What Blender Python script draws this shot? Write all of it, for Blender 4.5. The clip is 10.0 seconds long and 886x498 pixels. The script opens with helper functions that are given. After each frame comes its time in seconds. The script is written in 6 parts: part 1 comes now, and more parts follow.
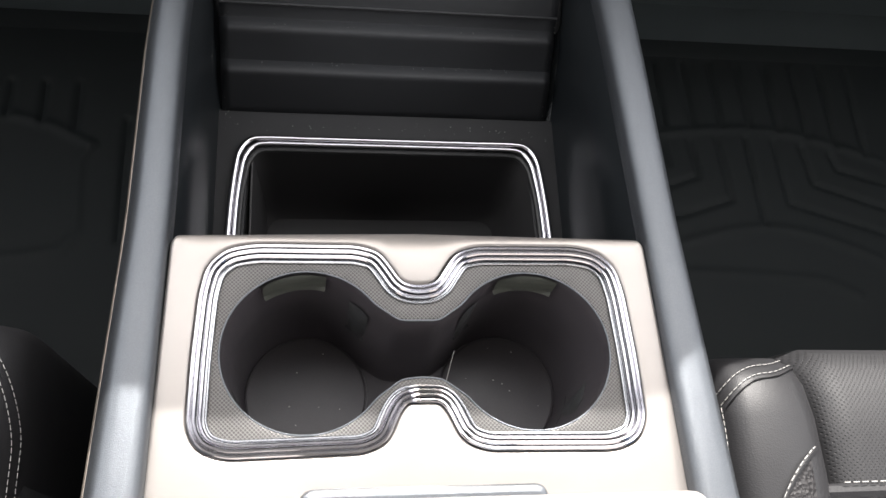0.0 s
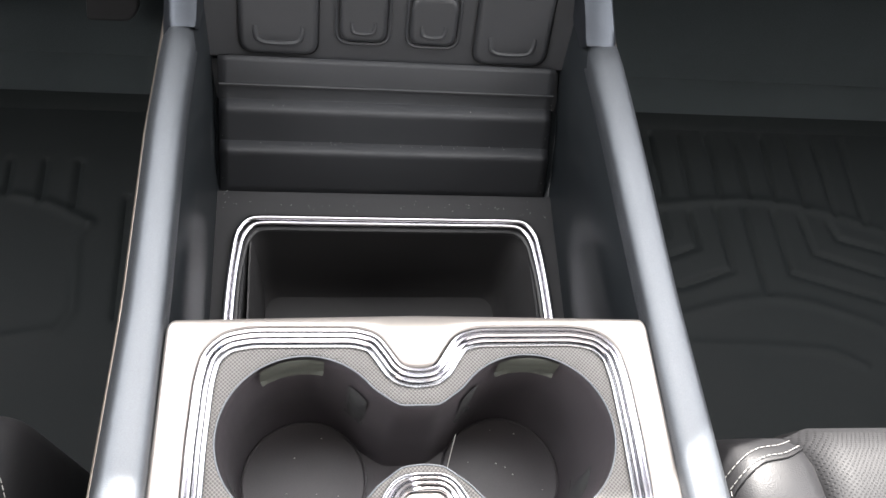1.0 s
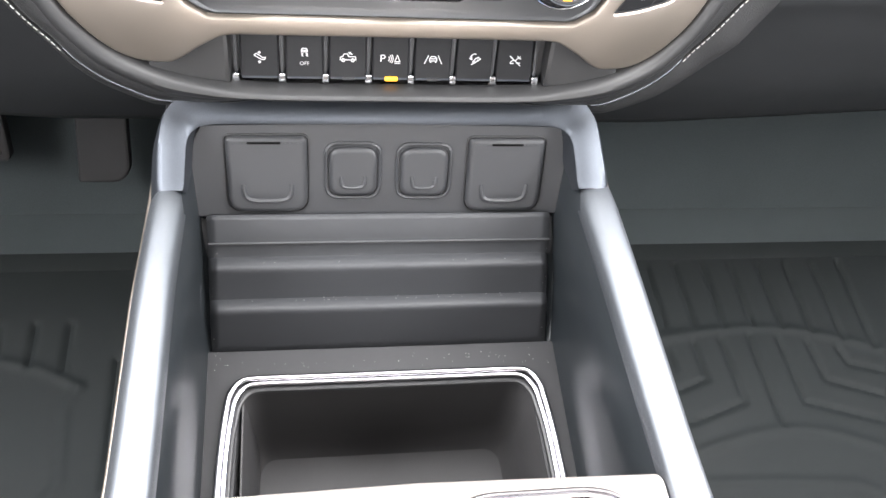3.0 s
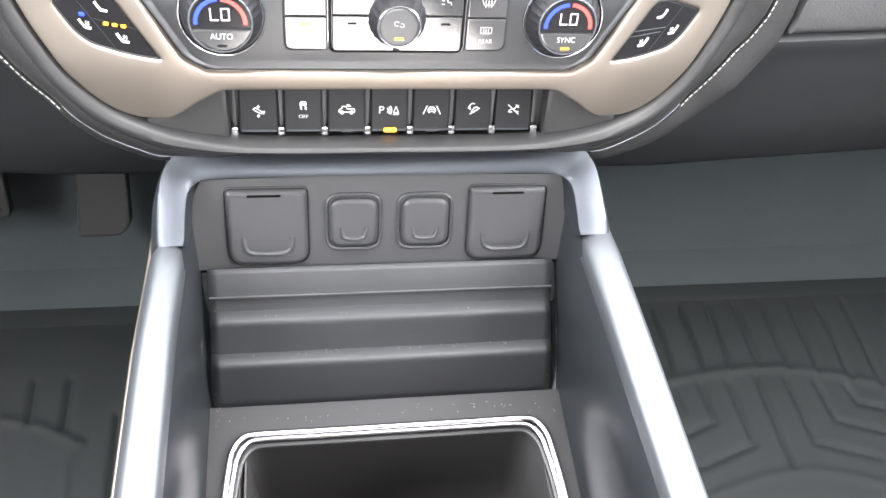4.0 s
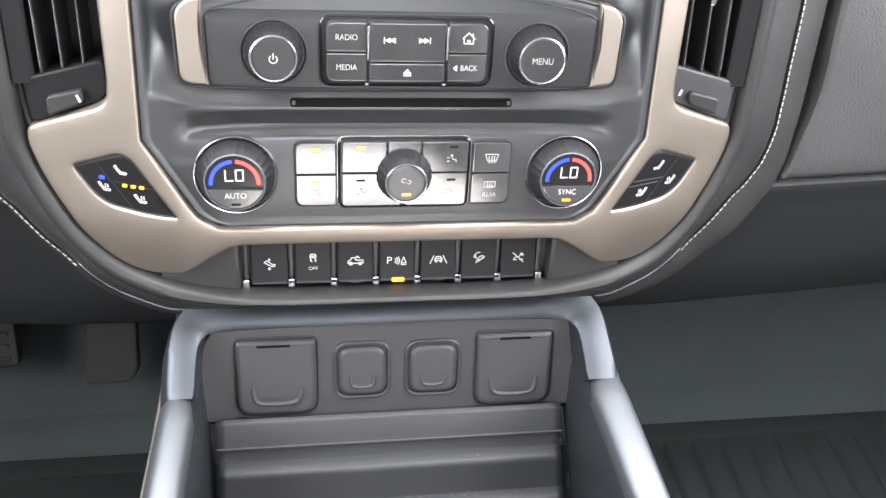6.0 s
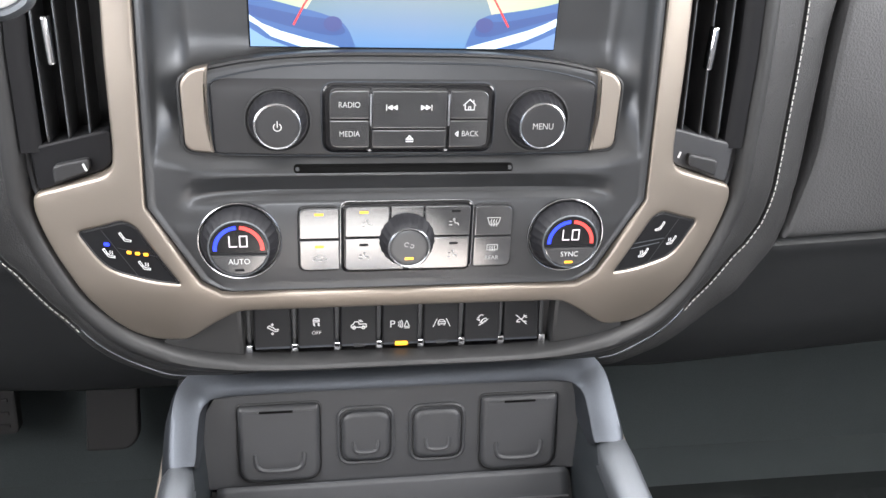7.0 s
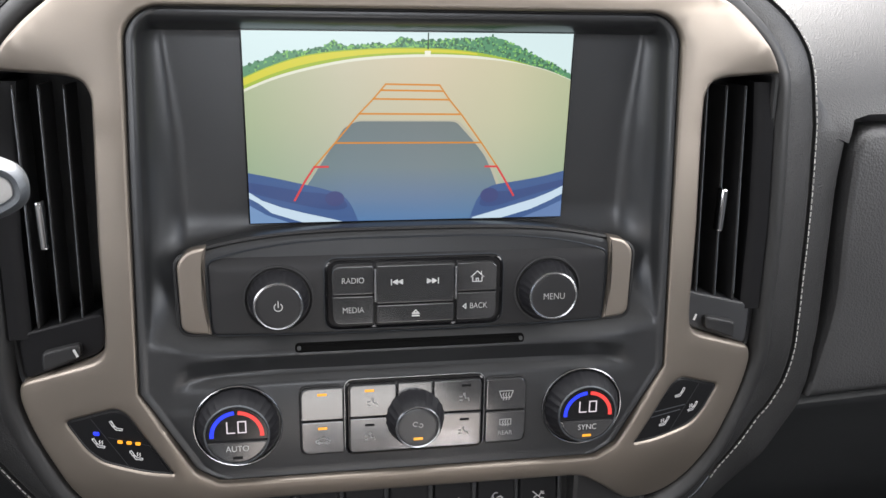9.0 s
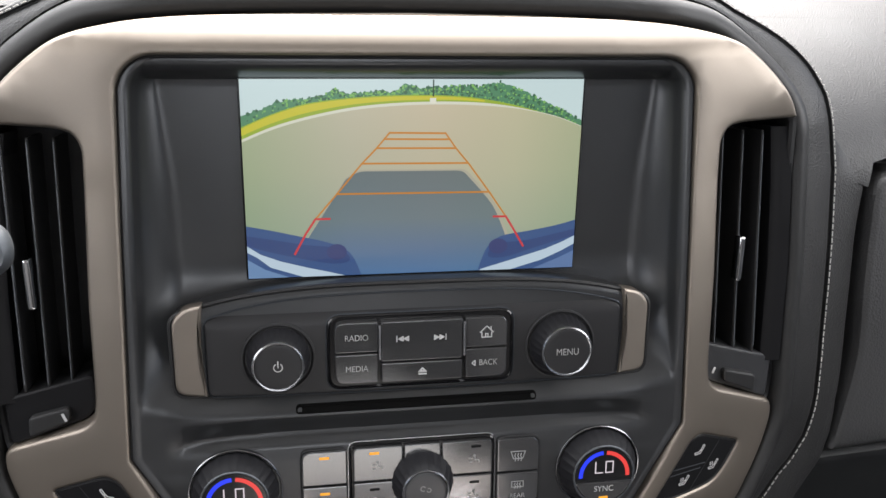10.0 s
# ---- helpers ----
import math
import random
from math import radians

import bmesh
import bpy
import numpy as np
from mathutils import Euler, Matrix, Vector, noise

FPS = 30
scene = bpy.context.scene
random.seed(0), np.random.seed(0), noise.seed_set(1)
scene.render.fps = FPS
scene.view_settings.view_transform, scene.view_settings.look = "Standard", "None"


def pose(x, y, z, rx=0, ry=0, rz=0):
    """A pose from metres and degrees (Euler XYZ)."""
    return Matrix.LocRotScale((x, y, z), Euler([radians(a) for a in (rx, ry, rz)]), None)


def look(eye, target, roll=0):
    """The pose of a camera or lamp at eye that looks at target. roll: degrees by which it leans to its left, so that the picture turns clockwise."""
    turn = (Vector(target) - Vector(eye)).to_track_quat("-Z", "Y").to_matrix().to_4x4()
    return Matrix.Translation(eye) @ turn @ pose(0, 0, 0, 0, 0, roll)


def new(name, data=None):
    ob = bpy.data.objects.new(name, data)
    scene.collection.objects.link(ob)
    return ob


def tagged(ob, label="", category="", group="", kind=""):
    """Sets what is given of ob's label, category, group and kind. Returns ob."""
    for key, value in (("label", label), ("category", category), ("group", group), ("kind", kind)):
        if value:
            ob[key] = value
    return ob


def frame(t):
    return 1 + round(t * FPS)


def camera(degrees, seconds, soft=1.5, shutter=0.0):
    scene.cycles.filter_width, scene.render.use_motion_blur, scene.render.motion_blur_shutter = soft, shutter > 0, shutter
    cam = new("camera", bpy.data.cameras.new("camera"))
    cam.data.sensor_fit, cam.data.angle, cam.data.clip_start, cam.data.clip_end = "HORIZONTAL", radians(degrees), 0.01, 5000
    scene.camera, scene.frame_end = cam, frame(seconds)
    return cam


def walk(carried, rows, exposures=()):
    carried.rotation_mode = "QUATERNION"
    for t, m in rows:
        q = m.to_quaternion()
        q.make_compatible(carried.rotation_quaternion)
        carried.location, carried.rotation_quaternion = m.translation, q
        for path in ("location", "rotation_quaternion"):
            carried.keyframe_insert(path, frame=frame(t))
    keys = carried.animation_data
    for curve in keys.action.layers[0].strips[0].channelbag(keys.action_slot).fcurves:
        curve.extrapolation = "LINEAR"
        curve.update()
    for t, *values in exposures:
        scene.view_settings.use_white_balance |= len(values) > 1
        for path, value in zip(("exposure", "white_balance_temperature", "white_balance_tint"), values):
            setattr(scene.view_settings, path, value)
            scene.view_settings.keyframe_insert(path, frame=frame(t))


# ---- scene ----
from mathutils import geometry

cam = camera(54.22, 10.0)
PATH = [
    (0.0, pose(-0.0579, 0.0000, 0.9500, 20.18, -8.43, -2.49)),
    (0.5, pose(-0.0576, 0.0020, 0.9489, 22.03, -8.41, -2.62)),
    (1.0, pose(-0.0569, 0.0095, 0.9481, 24.66, -8.20, -3.06)),
    (1.5, pose(-0.0558, 0.0149, 0.9445, 27.74, -7.86, -3.72)),
    (2.0, pose(-0.0552, 0.0215, 0.9430, 29.82, -7.59, -4.37)),
    (2.5, pose(-0.0540, 0.0255, 0.9402, 31.99, -7.27, -5.02)),
    (4.0, pose(-0.0533, 0.0361, 0.9387, 36.51, -6.12, -6.61)),
    (4.5, pose(-0.0532, 0.0359, 0.9415, 38.54, -5.81, -6.84)),
    (5.0, pose(-0.0530, 0.0371, 0.9441, 40.11, -5.62, -7.01)),
    (5.5, pose(-0.0545, 0.0397, 0.9489, 42.65, -5.46, -7.05)),
    (7.0, pose(-0.0573, 0.0421, 0.9544, 49.00, -4.77, -7.53)),
    (7.5, pose(-0.0576, 0.0453, 0.9581, 50.92, -4.48, -7.72)),
    (8.0, pose(-0.0594, 0.0517, 0.9603, 53.44, -4.09, -7.97)),
    (8.5, pose(-0.0606, 0.0614, 0.9611, 55.68, -3.83, -8.20)),
    (9.0, pose(-0.0600, 0.0746, 0.9607, 57.68, -3.57, -8.76)),
    (9.5, pose(-0.0608, 0.0854, 0.9611, 59.21, -3.27, -8.76)),
    (10.0, pose(-0.0610, 0.0981, 0.9584, 59.95, -3.17, -9.15)),
]

walk(cam, PATH, [(0.0, 1.15), (0.5, 1.5), (1.0, 2.12), (1.5, 3.17), (2.5, 3.52), (4.5, 4.08), (5.5, 3.68), (7.0, 2.95), (8.0, 2.5), (9.0, 1.72), (10.0, 1.36)])

# ---- light: open sky, and one sun ahead of the windscreen ----
SUN_UP, SUN_AZ = 37.0, 5.0
world = bpy.data.worlds.new("sky")
scene.world = world
world.use_nodes = True
wn = world.node_tree.nodes
sky = wn.new("ShaderNodeTexSky")
sky.sky_type = "NISHITA"
sky.sun_disc = False
sky.dust_density, sky.air_density = 4.0, 0.7
sky.sun_elevation = radians(SUN_UP)
sky.sun_rotation = radians(SUN_AZ)
wn["Background"].inputs["Strength"].default_value = 0.09
world.node_tree.links.new(sky.outputs[0], wn["Background"].inputs[0])
sun = new("sun", bpy.data.lights.new("sun", "SUN"))
sun.data.energy, sun.data.angle, sun.data.color = 5.0, radians(0.53), (1.0, 0.965, 0.92)
SUN_WAY = Vector((math.sin(radians(SUN_AZ)) * math.cos(radians(SUN_UP)), math.cos(radians(SUN_AZ)) * math.cos(radians(SUN_UP)), math.sin(radians(SUN_UP))))
sun.matrix_world = look(SUN_WAY * 5, (0, 0, 0))


def window_light(name, at, target, wide, high, power, colour):
    """The sky's light in a window opening."""
    lamp = new(name, bpy.data.lights.new(name, "AREA"))
    lamp.data.shape, lamp.data.size, lamp.data.size_y = "RECTANGLE", wide, high
    lamp.data.energy, lamp.data.color = power, colour
    lamp.matrix_world = look(at, target)


window_light("windscreen_sky", (0, 0.76, 1.18), (0, 0.17, 0.39), 1.36, 0.92, 7.2, (1.0, 0.985, 0.965))
window_light("left_window_sky", (-0.80, 0.10, 1.125), (0, 0.1, 0.6), 0.90, 0.47, 2.7, (1.0, 0.98, 0.96))
window_light("right_window_sky", (0.80, 0.10, 1.125), (0, 0.1, 0.6), 0.90, 0.47, 3.0, (1.0, 0.98, 0.96))
window_light("rear_window_sky", (0, -1.58, 1.20), (0, 0.4, 0.7), 1.30, 0.32, 2.6, (1.0, 0.98, 0.96))


# ---- materials ----
def mat(name, colour, rough=0.5, metal=0.0, var=0.15, vscale=30.0, grain=0.0, gscale=900.0, bump=0.0, bscale=1200.0, coat=0.0, stretch=(1, 1, 1), spec=0.5, rvar=0.1):
    m = bpy.data.materials.new(name)
    m.use_nodes = True
    nt = m.node_tree
    n, l = nt.nodes, nt.links
    b = n["Principled BSDF"]
    b.inputs["Metallic"].default_value = metal
    b.inputs["Specular IOR Level"].default_value = spec
    b.inputs["Coat Weight"].default_value = coat
    b.inputs["Coat Roughness"].default_value = 0.08
    tc = n.new("ShaderNodeTexCoord")
    mp = n.new("ShaderNodeMapping")
    mp.inputs["Scale"].default_value = stretch
    l.new(tc.outputs["Object"], mp.inputs[0])
    big = n.new("ShaderNodeTexNoise")
    big.inputs["Scale"].default_value, big.inputs["Detail"].default_value = vscale, 4
    l.new(mp.outputs[0], big.inputs["Vector"])
    fine = n.new("ShaderNodeTexNoise")
    fine.inputs["Scale"].default_value, fine.inputs["Detail"].default_value = gscale, 2
    l.new(mp.outputs[0], fine.inputs["Vector"])
    # colour: two scales of unevenness
    r1 = n.new("ShaderNodeMapRange")
    r1.inputs[3].default_value, r1.inputs[4].default_value = 1 - var, 1 + var
    l.new(big.outputs[0], r1.inputs[0])
    r2 = n.new("ShaderNodeMapRange")
    r2.inputs[3].default_value, r2.inputs[4].default_value = 1 - grain, 1 + grain
    l.new(fine.outputs[0], r2.inputs[0])
    mul = n.new("ShaderNodeMath")
    mul.operation = "MULTIPLY"
    l.new(r1.outputs[0], mul.inputs[0])
    l.new(r2.outputs[0], mul.inputs[1])
    sc = n.new("ShaderNodeVectorMath")
    sc.operation = "SCALE"
    sc.inputs[0].default_value = colour
    l.new(mul.outputs[0], sc.inputs["Scale"])
    l.new(sc.outputs[0], b.inputs["Base Color"])
    rr = n.new("ShaderNodeMapRange")
    rr.inputs[3].default_value, rr.inputs[4].default_value = max(0.02, rough - rvar), min(1, rough + rvar)
    l.new(big.outputs[0], rr.inputs[0])
    l.new(rr.outputs[0], b.inputs["Roughness"])
    if bump:
        bn = n.new("ShaderNodeTexNoise")
        bn.inputs["Scale"].default_value, bn.inputs["Detail"].default_value = bscale, 3
        l.new(mp.outputs[0], bn.inputs["Vector"])
        bp = n.new("ShaderNodeBump")
        bp.inputs["Strength"].default_value, bp.inputs["Distance"].default_value = bump, 0.001
        l.new(bn.outputs[0], bp.inputs["Height"])
        l.new(bp.outputs[0], b.inputs["Normal"])
    return m


def cells(m, scale, strength, distance=0.0005, feature="F1", stretch=(1, 1, 1)):
    """Adds a cell relief to a material: leather pebbles, woven dimples, perforations."""
    nt = m.node_tree
    n, l = nt.nodes, nt.links
    tc = n.new("ShaderNodeTexCoord")
    mp = n.new("ShaderNodeMapping")
    mp.inputs["Scale"].default_value = stretch
    l.new(tc.outputs["Object"], mp.inputs[0])
    vo = n.new("ShaderNodeTexVoronoi")
    vo.feature = feature
    vo.inputs["Scale"].default_value = scale
    l.new(mp.outputs[0], vo.inputs["Vector"])
    bp = n.new("ShaderNodeBump")
    bp.inputs["Strength"].default_value, bp.inputs["Distance"].default_value = strength, distance
    l.new(vo.outputs["Distance"], bp.inputs["Height"])
    b = n["Principled BSDF"]
    if b.inputs["Normal"].is_linked:
        l.new(b.inputs["Normal"].links[0].from_socket, bp.inputs["Normal"])
    l.new(bp.outputs[0], b.inputs["Normal"])
    return m


def dimples(m, pitch, radius, depth_strength, dark=0.35):
    """A regular staggered grid of small round holes in the x-y plane, as relief and darker pits."""
    nt = m.node_tree
    n, l = nt.nodes, nt.links
    tc = n.new("ShaderNodeTexCoord")
    mp = n.new("ShaderNodeMapping")
    mp.inputs["Rotation"].default_value = (0, 0, radians(45))
    mp.inputs["Scale"].default_value = (1 / pitch,) * 3
    l.new(tc.outputs["Object"], mp.inputs[0])
    fr = n.new("ShaderNodeVectorMath")
    fr.operation = "FRACTION"
    l.new(mp.outputs[0], fr.inputs[0])
    sub = n.new("ShaderNodeVectorMath")
    sub.operation = "SUBTRACT"
    sub.inputs[1].default_value = (0.5, 0.5, 0)
    l.new(fr.outputs[0], sub.inputs[0])
    flat = n.new("ShaderNodeVectorMath")
    flat.operation = "MULTIPLY"
    flat.inputs[1].default_value = (1, 1, 0)
    l.new(sub.outputs[0], flat.inputs[0])
    ln = n.new("ShaderNodeVectorMath")
    ln.operation = "LENGTH"
    l.new(flat.outputs[0], ln.inputs[0])
    rg = n.new("ShaderNodeMapRange")
    rg.inputs[1].default_value, rg.inputs[2].default_value = radius * 0.6, radius
    l.new(ln.outputs["Value"], rg.inputs[0])
    bp = n.new("ShaderNodeBump")
    bp.inputs["Strength"].default_value, bp.inputs["Distance"].default_value = depth_strength, 0.0006
    l.new(rg.outputs[0], bp.inputs["Height"])
    b = n["Principled BSDF"]
    if b.inputs["Normal"].is_linked:
        l.new(b.inputs["Normal"].links[0].from_socket, bp.inputs["Normal"])
    l.new(bp.outputs[0], b.inputs["Normal"])
    old = b.inputs["Base Color"].links[0].from_socket
    rc = n.new("ShaderNodeMapRange")
    rc.inputs[3].default_value, rc.inputs[4].default_value = dark, 1.0
    l.new(rg.outputs[0], rc.inputs[0])
    sc = n.new("ShaderNodeVectorMath")
    sc.operation = "SCALE"
    l.new(old, sc.inputs[0])
    l.new(rc.outputs[0], sc.inputs["Scale"])
    l.new(sc.outputs[0], b.inputs["Base Color"])
    return m


def glow(name, colour, strength):
    m = bpy.data.materials.new(name)
    m.use_nodes = True
    b = m.node_tree.nodes["Principled BSDF"]
    b.inputs["Base Color"].default_value = (0.02, 0.02, 0.02, 1)
    b.inputs["Roughness"].default_value = 0.25
    b.inputs["Emission Color"].default_value = (*colour, 1)
    b.inputs["Emission Strength"].default_value = strength * 0.25
    return m


PLATE = mat("champagne_satin_plate", (0.335, 0.312, 0.295), 0.40, 0.68, 0.05, 14, 0.04, 2500, 0.04, 2500, rvar=0.05)
BRONZE = mat("champagne_satin_metal", (0.325, 0.283, 0.243), 0.43, 0.92, 0.05, 14, 0.04, 2500, 0.04, 2500, rvar=0.05)
RAIL = mat("silver_grey_flake_paint", (0.122, 0.132, 0.145), 0.38, 0.72, 0.05, 12, 0.25, 1900, 0.28, 2600, rvar=0.04)
FASCIA = mat("graphite_gloss_paint", (0.074, 0.0762, 0.080), 0.33, 0.75, 0.08, 25, 0.05, 2500, 0.02, 2500, rvar=0.03, coat=0.08)
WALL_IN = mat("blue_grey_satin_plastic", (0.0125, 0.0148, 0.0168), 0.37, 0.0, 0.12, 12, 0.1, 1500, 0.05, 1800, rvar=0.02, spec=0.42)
PLASTIC = mat("charcoal_moulded_plastic", (0.0265, 0.0273, 0.0298), 0.42, 0.0, 0.12, 30, 0.12, 2200, 0.25, 2400)
LOUVRE = mat("charcoal_louvre_plastic", (0.0232, 0.0243, 0.0268), 0.48, 0.0, 0.12, 30, 0.12, 2200, 0.22, 2400, spec=0.4)
PLASTIC_D = mat("black_moulded_plastic", (0.0165, 0.0165, 0.0175), 0.45, 0.0, 0.2, 30, 0.1, 2000, 0.15, 2200)
RUBBER = mat("grey_rubber", (0.028, 0.027, 0.028), 0.6, 0.0, 0.2, 40, 0.15, 1200, 0.1, 2000)
GLOSS = mat("gloss_black", (0.008, 0.008, 0.009), 0.18, 0.0, 0.2, 20, 0, 900, coat=0.3)
KEY = mat("soft_black_key", (0.0105, 0.0105, 0.0115), 0.4, 0.0, 0.15, 60, 0.1, 2500, 0.06, 3000, spec=0.14)
BIN = mat("matt_bin_plastic", (0.034, 0.033, 0.034), 0.6, 0.0, 0.2, 30, 0.15, 1800, 0.15, 2000, spec=0.35)
# unseen doors, lightened in colour so the fascia's rim has something bright to reflect
DOOR = mat("grey_door_trim", (0.085, 0.088, 0.092), 0.55, 0.0, 0.15, 12, 0.1, 1500, 0.2, 1500)
TRAY = mat("tray_floor_plastic", (0.022, 0.022, 0.0235), 0.58, 0.0, 0.15, 30, 0.12, 2200, 0.25, 2400, spec=0.3)
VOID = mat("matt_black", (0.003, 0.003, 0.003), 0.9, 0.0, 0.1, 60, spec=0.05)
WELL = mat("brown_grey_rubber", (0.062, 0.056, 0.061), 0.38, 0.0, 0.2, 40, 0.15, 1200, 0.1, 2000)
LID = mat("pale_grey_lid_leather", (0.40, 0.395, 0.39), 0.5, 0.0, 0.06, 20, 0.06, 1500, 0.2, 300)
ARM = mat("tan_grey_leather", (0.34, 0.315, 0.30), 0.5, 0.0, 0.06, 20, 0.06, 1500, 0.2, 300)
BUTTON = mat("graphite_button", (0.190, 0.192, 0.197), 0.11, 0.85, 0.08, 60, 0.06, 2500, 0.02, 3000, rvar=0.04)
KNOB = mat("black_knob", (0.011, 0.011, 0.013), 0.50, 0.0, 0.15, 60, 0.08, 2500, spec=0.22)
CHROME = mat("chrome", (0.78, 0.79, 0.82), 0.07, 1.0, 0.03, 60, rvar=0.03)
BEAD = mat("soft_chrome", (0.60, 0.59, 0.62), 0.13, 1.0, 0.03, 60, rvar=0.05)
GRIP = mat("scuffed_grip_rubber", (0.045, 0.046, 0.047), 0.36, 0.0, 0.5, 90, 0.3, 900, 0.3, 500, spec=0.5)
GREY_WEAVE = dimples(mat("grey_dimpled_plastic", (0.150, 0.145, 0.141), 0.45, 0.4, 0.06, 40, 0.08, 2500), 0.0015, 0.46, 0.6, 0.5)
LEATHER = cells(mat("black_grained_leather", (0.0195, 0.0195, 0.020), 0.46, 0.0, 0.2, 18, 0.12, 1500, 0.08, 1500, spec=0.5), 820, 0.46, 0.0005)
ROLL = cells(mat("fine_grained_leather", (0.0200, 0.0200, 0.0205), 0.46, 0.0, 0.15, 18, 0.10, 1500, 0.06, 1500, spec=0.42), 1300, 0.16, 0.0003)
KNEE = mat("dark_moulded_plastic", (0.022, 0.023, 0.0245), 0.55, 0.0, 0.15, 20, 0.12, 2200, 0.25, 2400, spec=0.35)
SATIN = mat("satin_silver_trim", (0.42, 0.43, 0.45), 0.24, 1.0, 0.05, 60, rvar=0.04)
GLOVE = cells(mat("charcoal_grained_door_skin", (0.034, 0.034, 0.035), 0.47, 0.0, 0.2, 18, 0.14, 1500, 0.08, 1500, spec=0.5), 620, 0.38, 0.0005)
RADIO_FACE = mat("near_black_satin_plastic", (0.019, 0.019, 0.0205), 0.38, 0.0, 0.15, 30, 0.1, 2400, 0.08, 2600, spec=0.4)
# rail paint with the arch's dim reflection darkened into its colour; also grey trim
SHADED_FLAKE_TRIM = mat("shaded_flake_and_trim", (0.056, 0.062, 0.072), 0.44, 0.80, 0.06, 14, 0.35, 2200, 0.06, 2400, rvar=0.05)
DARK_CHROME = mat("smoked_chrome", (0.42, 0.43, 0.45), 0.22, 1.0, 0.06, 60, rvar=0.05)
SEAT = cells(mat("grey_leather", (0.0225, 0.0222, 0.0240), 0.52, 0.0, 0.12, 18, 0.08, 1500, 0.18, 40, spec=0.4), 1100, 0.22, 0.0004)
SEAT_PERF = dimples(mat("perforated_grey_leather", (0.0225, 0.0222, 0.0240), 0.60, 0.0, 0.12, 18, 0.08, 1500, 0.18, 40, spec=0.4), 0.0021, 0.27, 0.5, 0.35)
SEAT_MESH = cells(mat("grey_woven_insert", (0.024, 0.0225, 0.0235), 0.6, 0.0, 0.1, 18, 0.1, 1500), 420, 1.0, 0.001)
THREAD = mat("pale_thread", (0.46, 0.45, 0.43), 0.7, 0.0, 0.1, 100, 0.2, 2000)
CARPET = mat("charcoal_carpet", (0.060, 0.071, 0.074), 0.95, 0.0, 0.22, 7, 0.2, 900, 0.4, 900, spec=0.2)
MAT = mat("black_floor_mat_rubber", (0.0062, 0.0088, 0.0094), 0.68, 0.0, 0.25, 8, 0.2, 900, 0.3, 1500, spec=0.28)
INK_DIM = mat("grey_print", (0.38, 0.38, 0.38), 0.5, 0.0, 0.02, 60)
INK = mat("white_print", (0.55, 0.55, 0.55), 0.5, 0.0, 0.02, 60)
TAB = mat("pale_grip_tab", (0.075, 0.08, 0.068), 0.4, 0.0, 0.15, 90, 0.1, 1200)
HEADLINER = mat("grey_headliner", (0.30, 0.29, 0.28), 0.95, 0.0, 0.05, 10, 0.15, 900, 0.5, 900, spec=0.2)
AMBER = glow("amber_lamp", (1.0, 0.42, 0.015), 1.6)
BLUE = glow("blue_lamp", (0.012, 0.04, 1.0), 1.7)
RED = glow("red_lamp", (1.0, 0.06, 0.05), 1.3)
WHITE = glow("white_segment", (0.95, 0.85, 0.92), 1.1)


# ---- building tools ----
def frame_matrix(origin, along, up, out):
    return Matrix((Vector((along[0], up[0], out[0], origin[0])), Vector((along[1], up[1], out[1], origin[1])), Vector((along[2], up[2], out[2], origin[2])), Vector((0, 0, 0, 1))))


def leaning(origin, deg):
    """A frame for a panel that leans back by deg: u to the right, v up the panel, w out of it towards the cabin."""
    s, c = math.sin(radians(deg)), math.cos(radians(deg))
    return frame_matrix(origin, (1, 0, 0), (0, s, c), (0, -c, s))


STACK = leaning((0, 0.4217, 0.5434), 17)
FACE = leaning((0, 0.381, 0.4473), 26.1)
DECK = leaning((0, 0.0298, 0.5205), 94.0)
FLAT = Matrix.Identity(4)


def finish(bm, angle=38):
    bmesh.ops.recalc_face_normals(bm, faces=bm.faces)
    lim = radians(angle)
    for f in bm.faces:
        f.smooth = True
    for e in bm.edges:
        e.smooth = len(e.link_faces) != 2 or e.calc_face_angle(0) < lim


def thing(name, at, label, category, group="", kind=""):
    ob = new(name)
    ob.empty_display_size = 0.02
    ob.location = at
    return tagged(ob, label, category, group, kind)


def part(name, bm, material, parent=None, label=""):
    finish(bm)
    me = bpy.data.meshes.new(name)
    bm.to_mesh(me)
    bm.free()
    me.materials.append(material)
    ob = new(name, me)
    if parent is not None:
        ob.parent = parent
        ob.matrix_parent_inverse = Matrix.Translation(-parent.location)
    if label:
        ob["label"] = label
    return ob


def solo(name, bm, material, label, category, group="", kind=""):
    return tagged(part(name, bm, material), label, category, group, kind)


def circle(cx, cy, r, n=40):
    return [(cx + r * math.cos(2 * math.pi * i / n), cy + r * math.sin(2 * math.pi * i / n)) for i in range(n)]


def fillet(pts, r, seg=5):
    """Rounds the corners of a closed outline; r: one radius, or one for each corner."""
    out, n = [], len(pts)
    for i, p in enumerate(pts):
        q = r[i] if isinstance(r, (list, tuple)) else r
        a, b, c = Vector(pts[i - 1]), Vector(p), Vector(pts[(i + 1) % n])
        da, dc = a - b, c - b
        k = min(q, 0.48 * da.length, 0.48 * dc.length)
        if k < 1e-5:
            out.append(tuple(b))
            continue
        s, e = b + da.normalized() * k, b + dc.normalized() * k
        for j in range(seg + 1):
            t = j / seg
            w = s * (1 - t) ** 2 + b * 2 * t * (1 - t) + e * t * t
            out.append((w.x, w.y))
    return out


def box2(x0, y0, x1, y1, r=0.002, seg=4):
    return fillet([(x0, y0), (x1, y0), (x1, y1), (x0, y1)], r, seg)


def mirrored(half):
    """A closed outline from its right half, listed from the bottom middle to the top middle."""
    left = [(-x, y) for x, y in reversed(half) if abs(x) > 1e-6]
    return list(half) + left


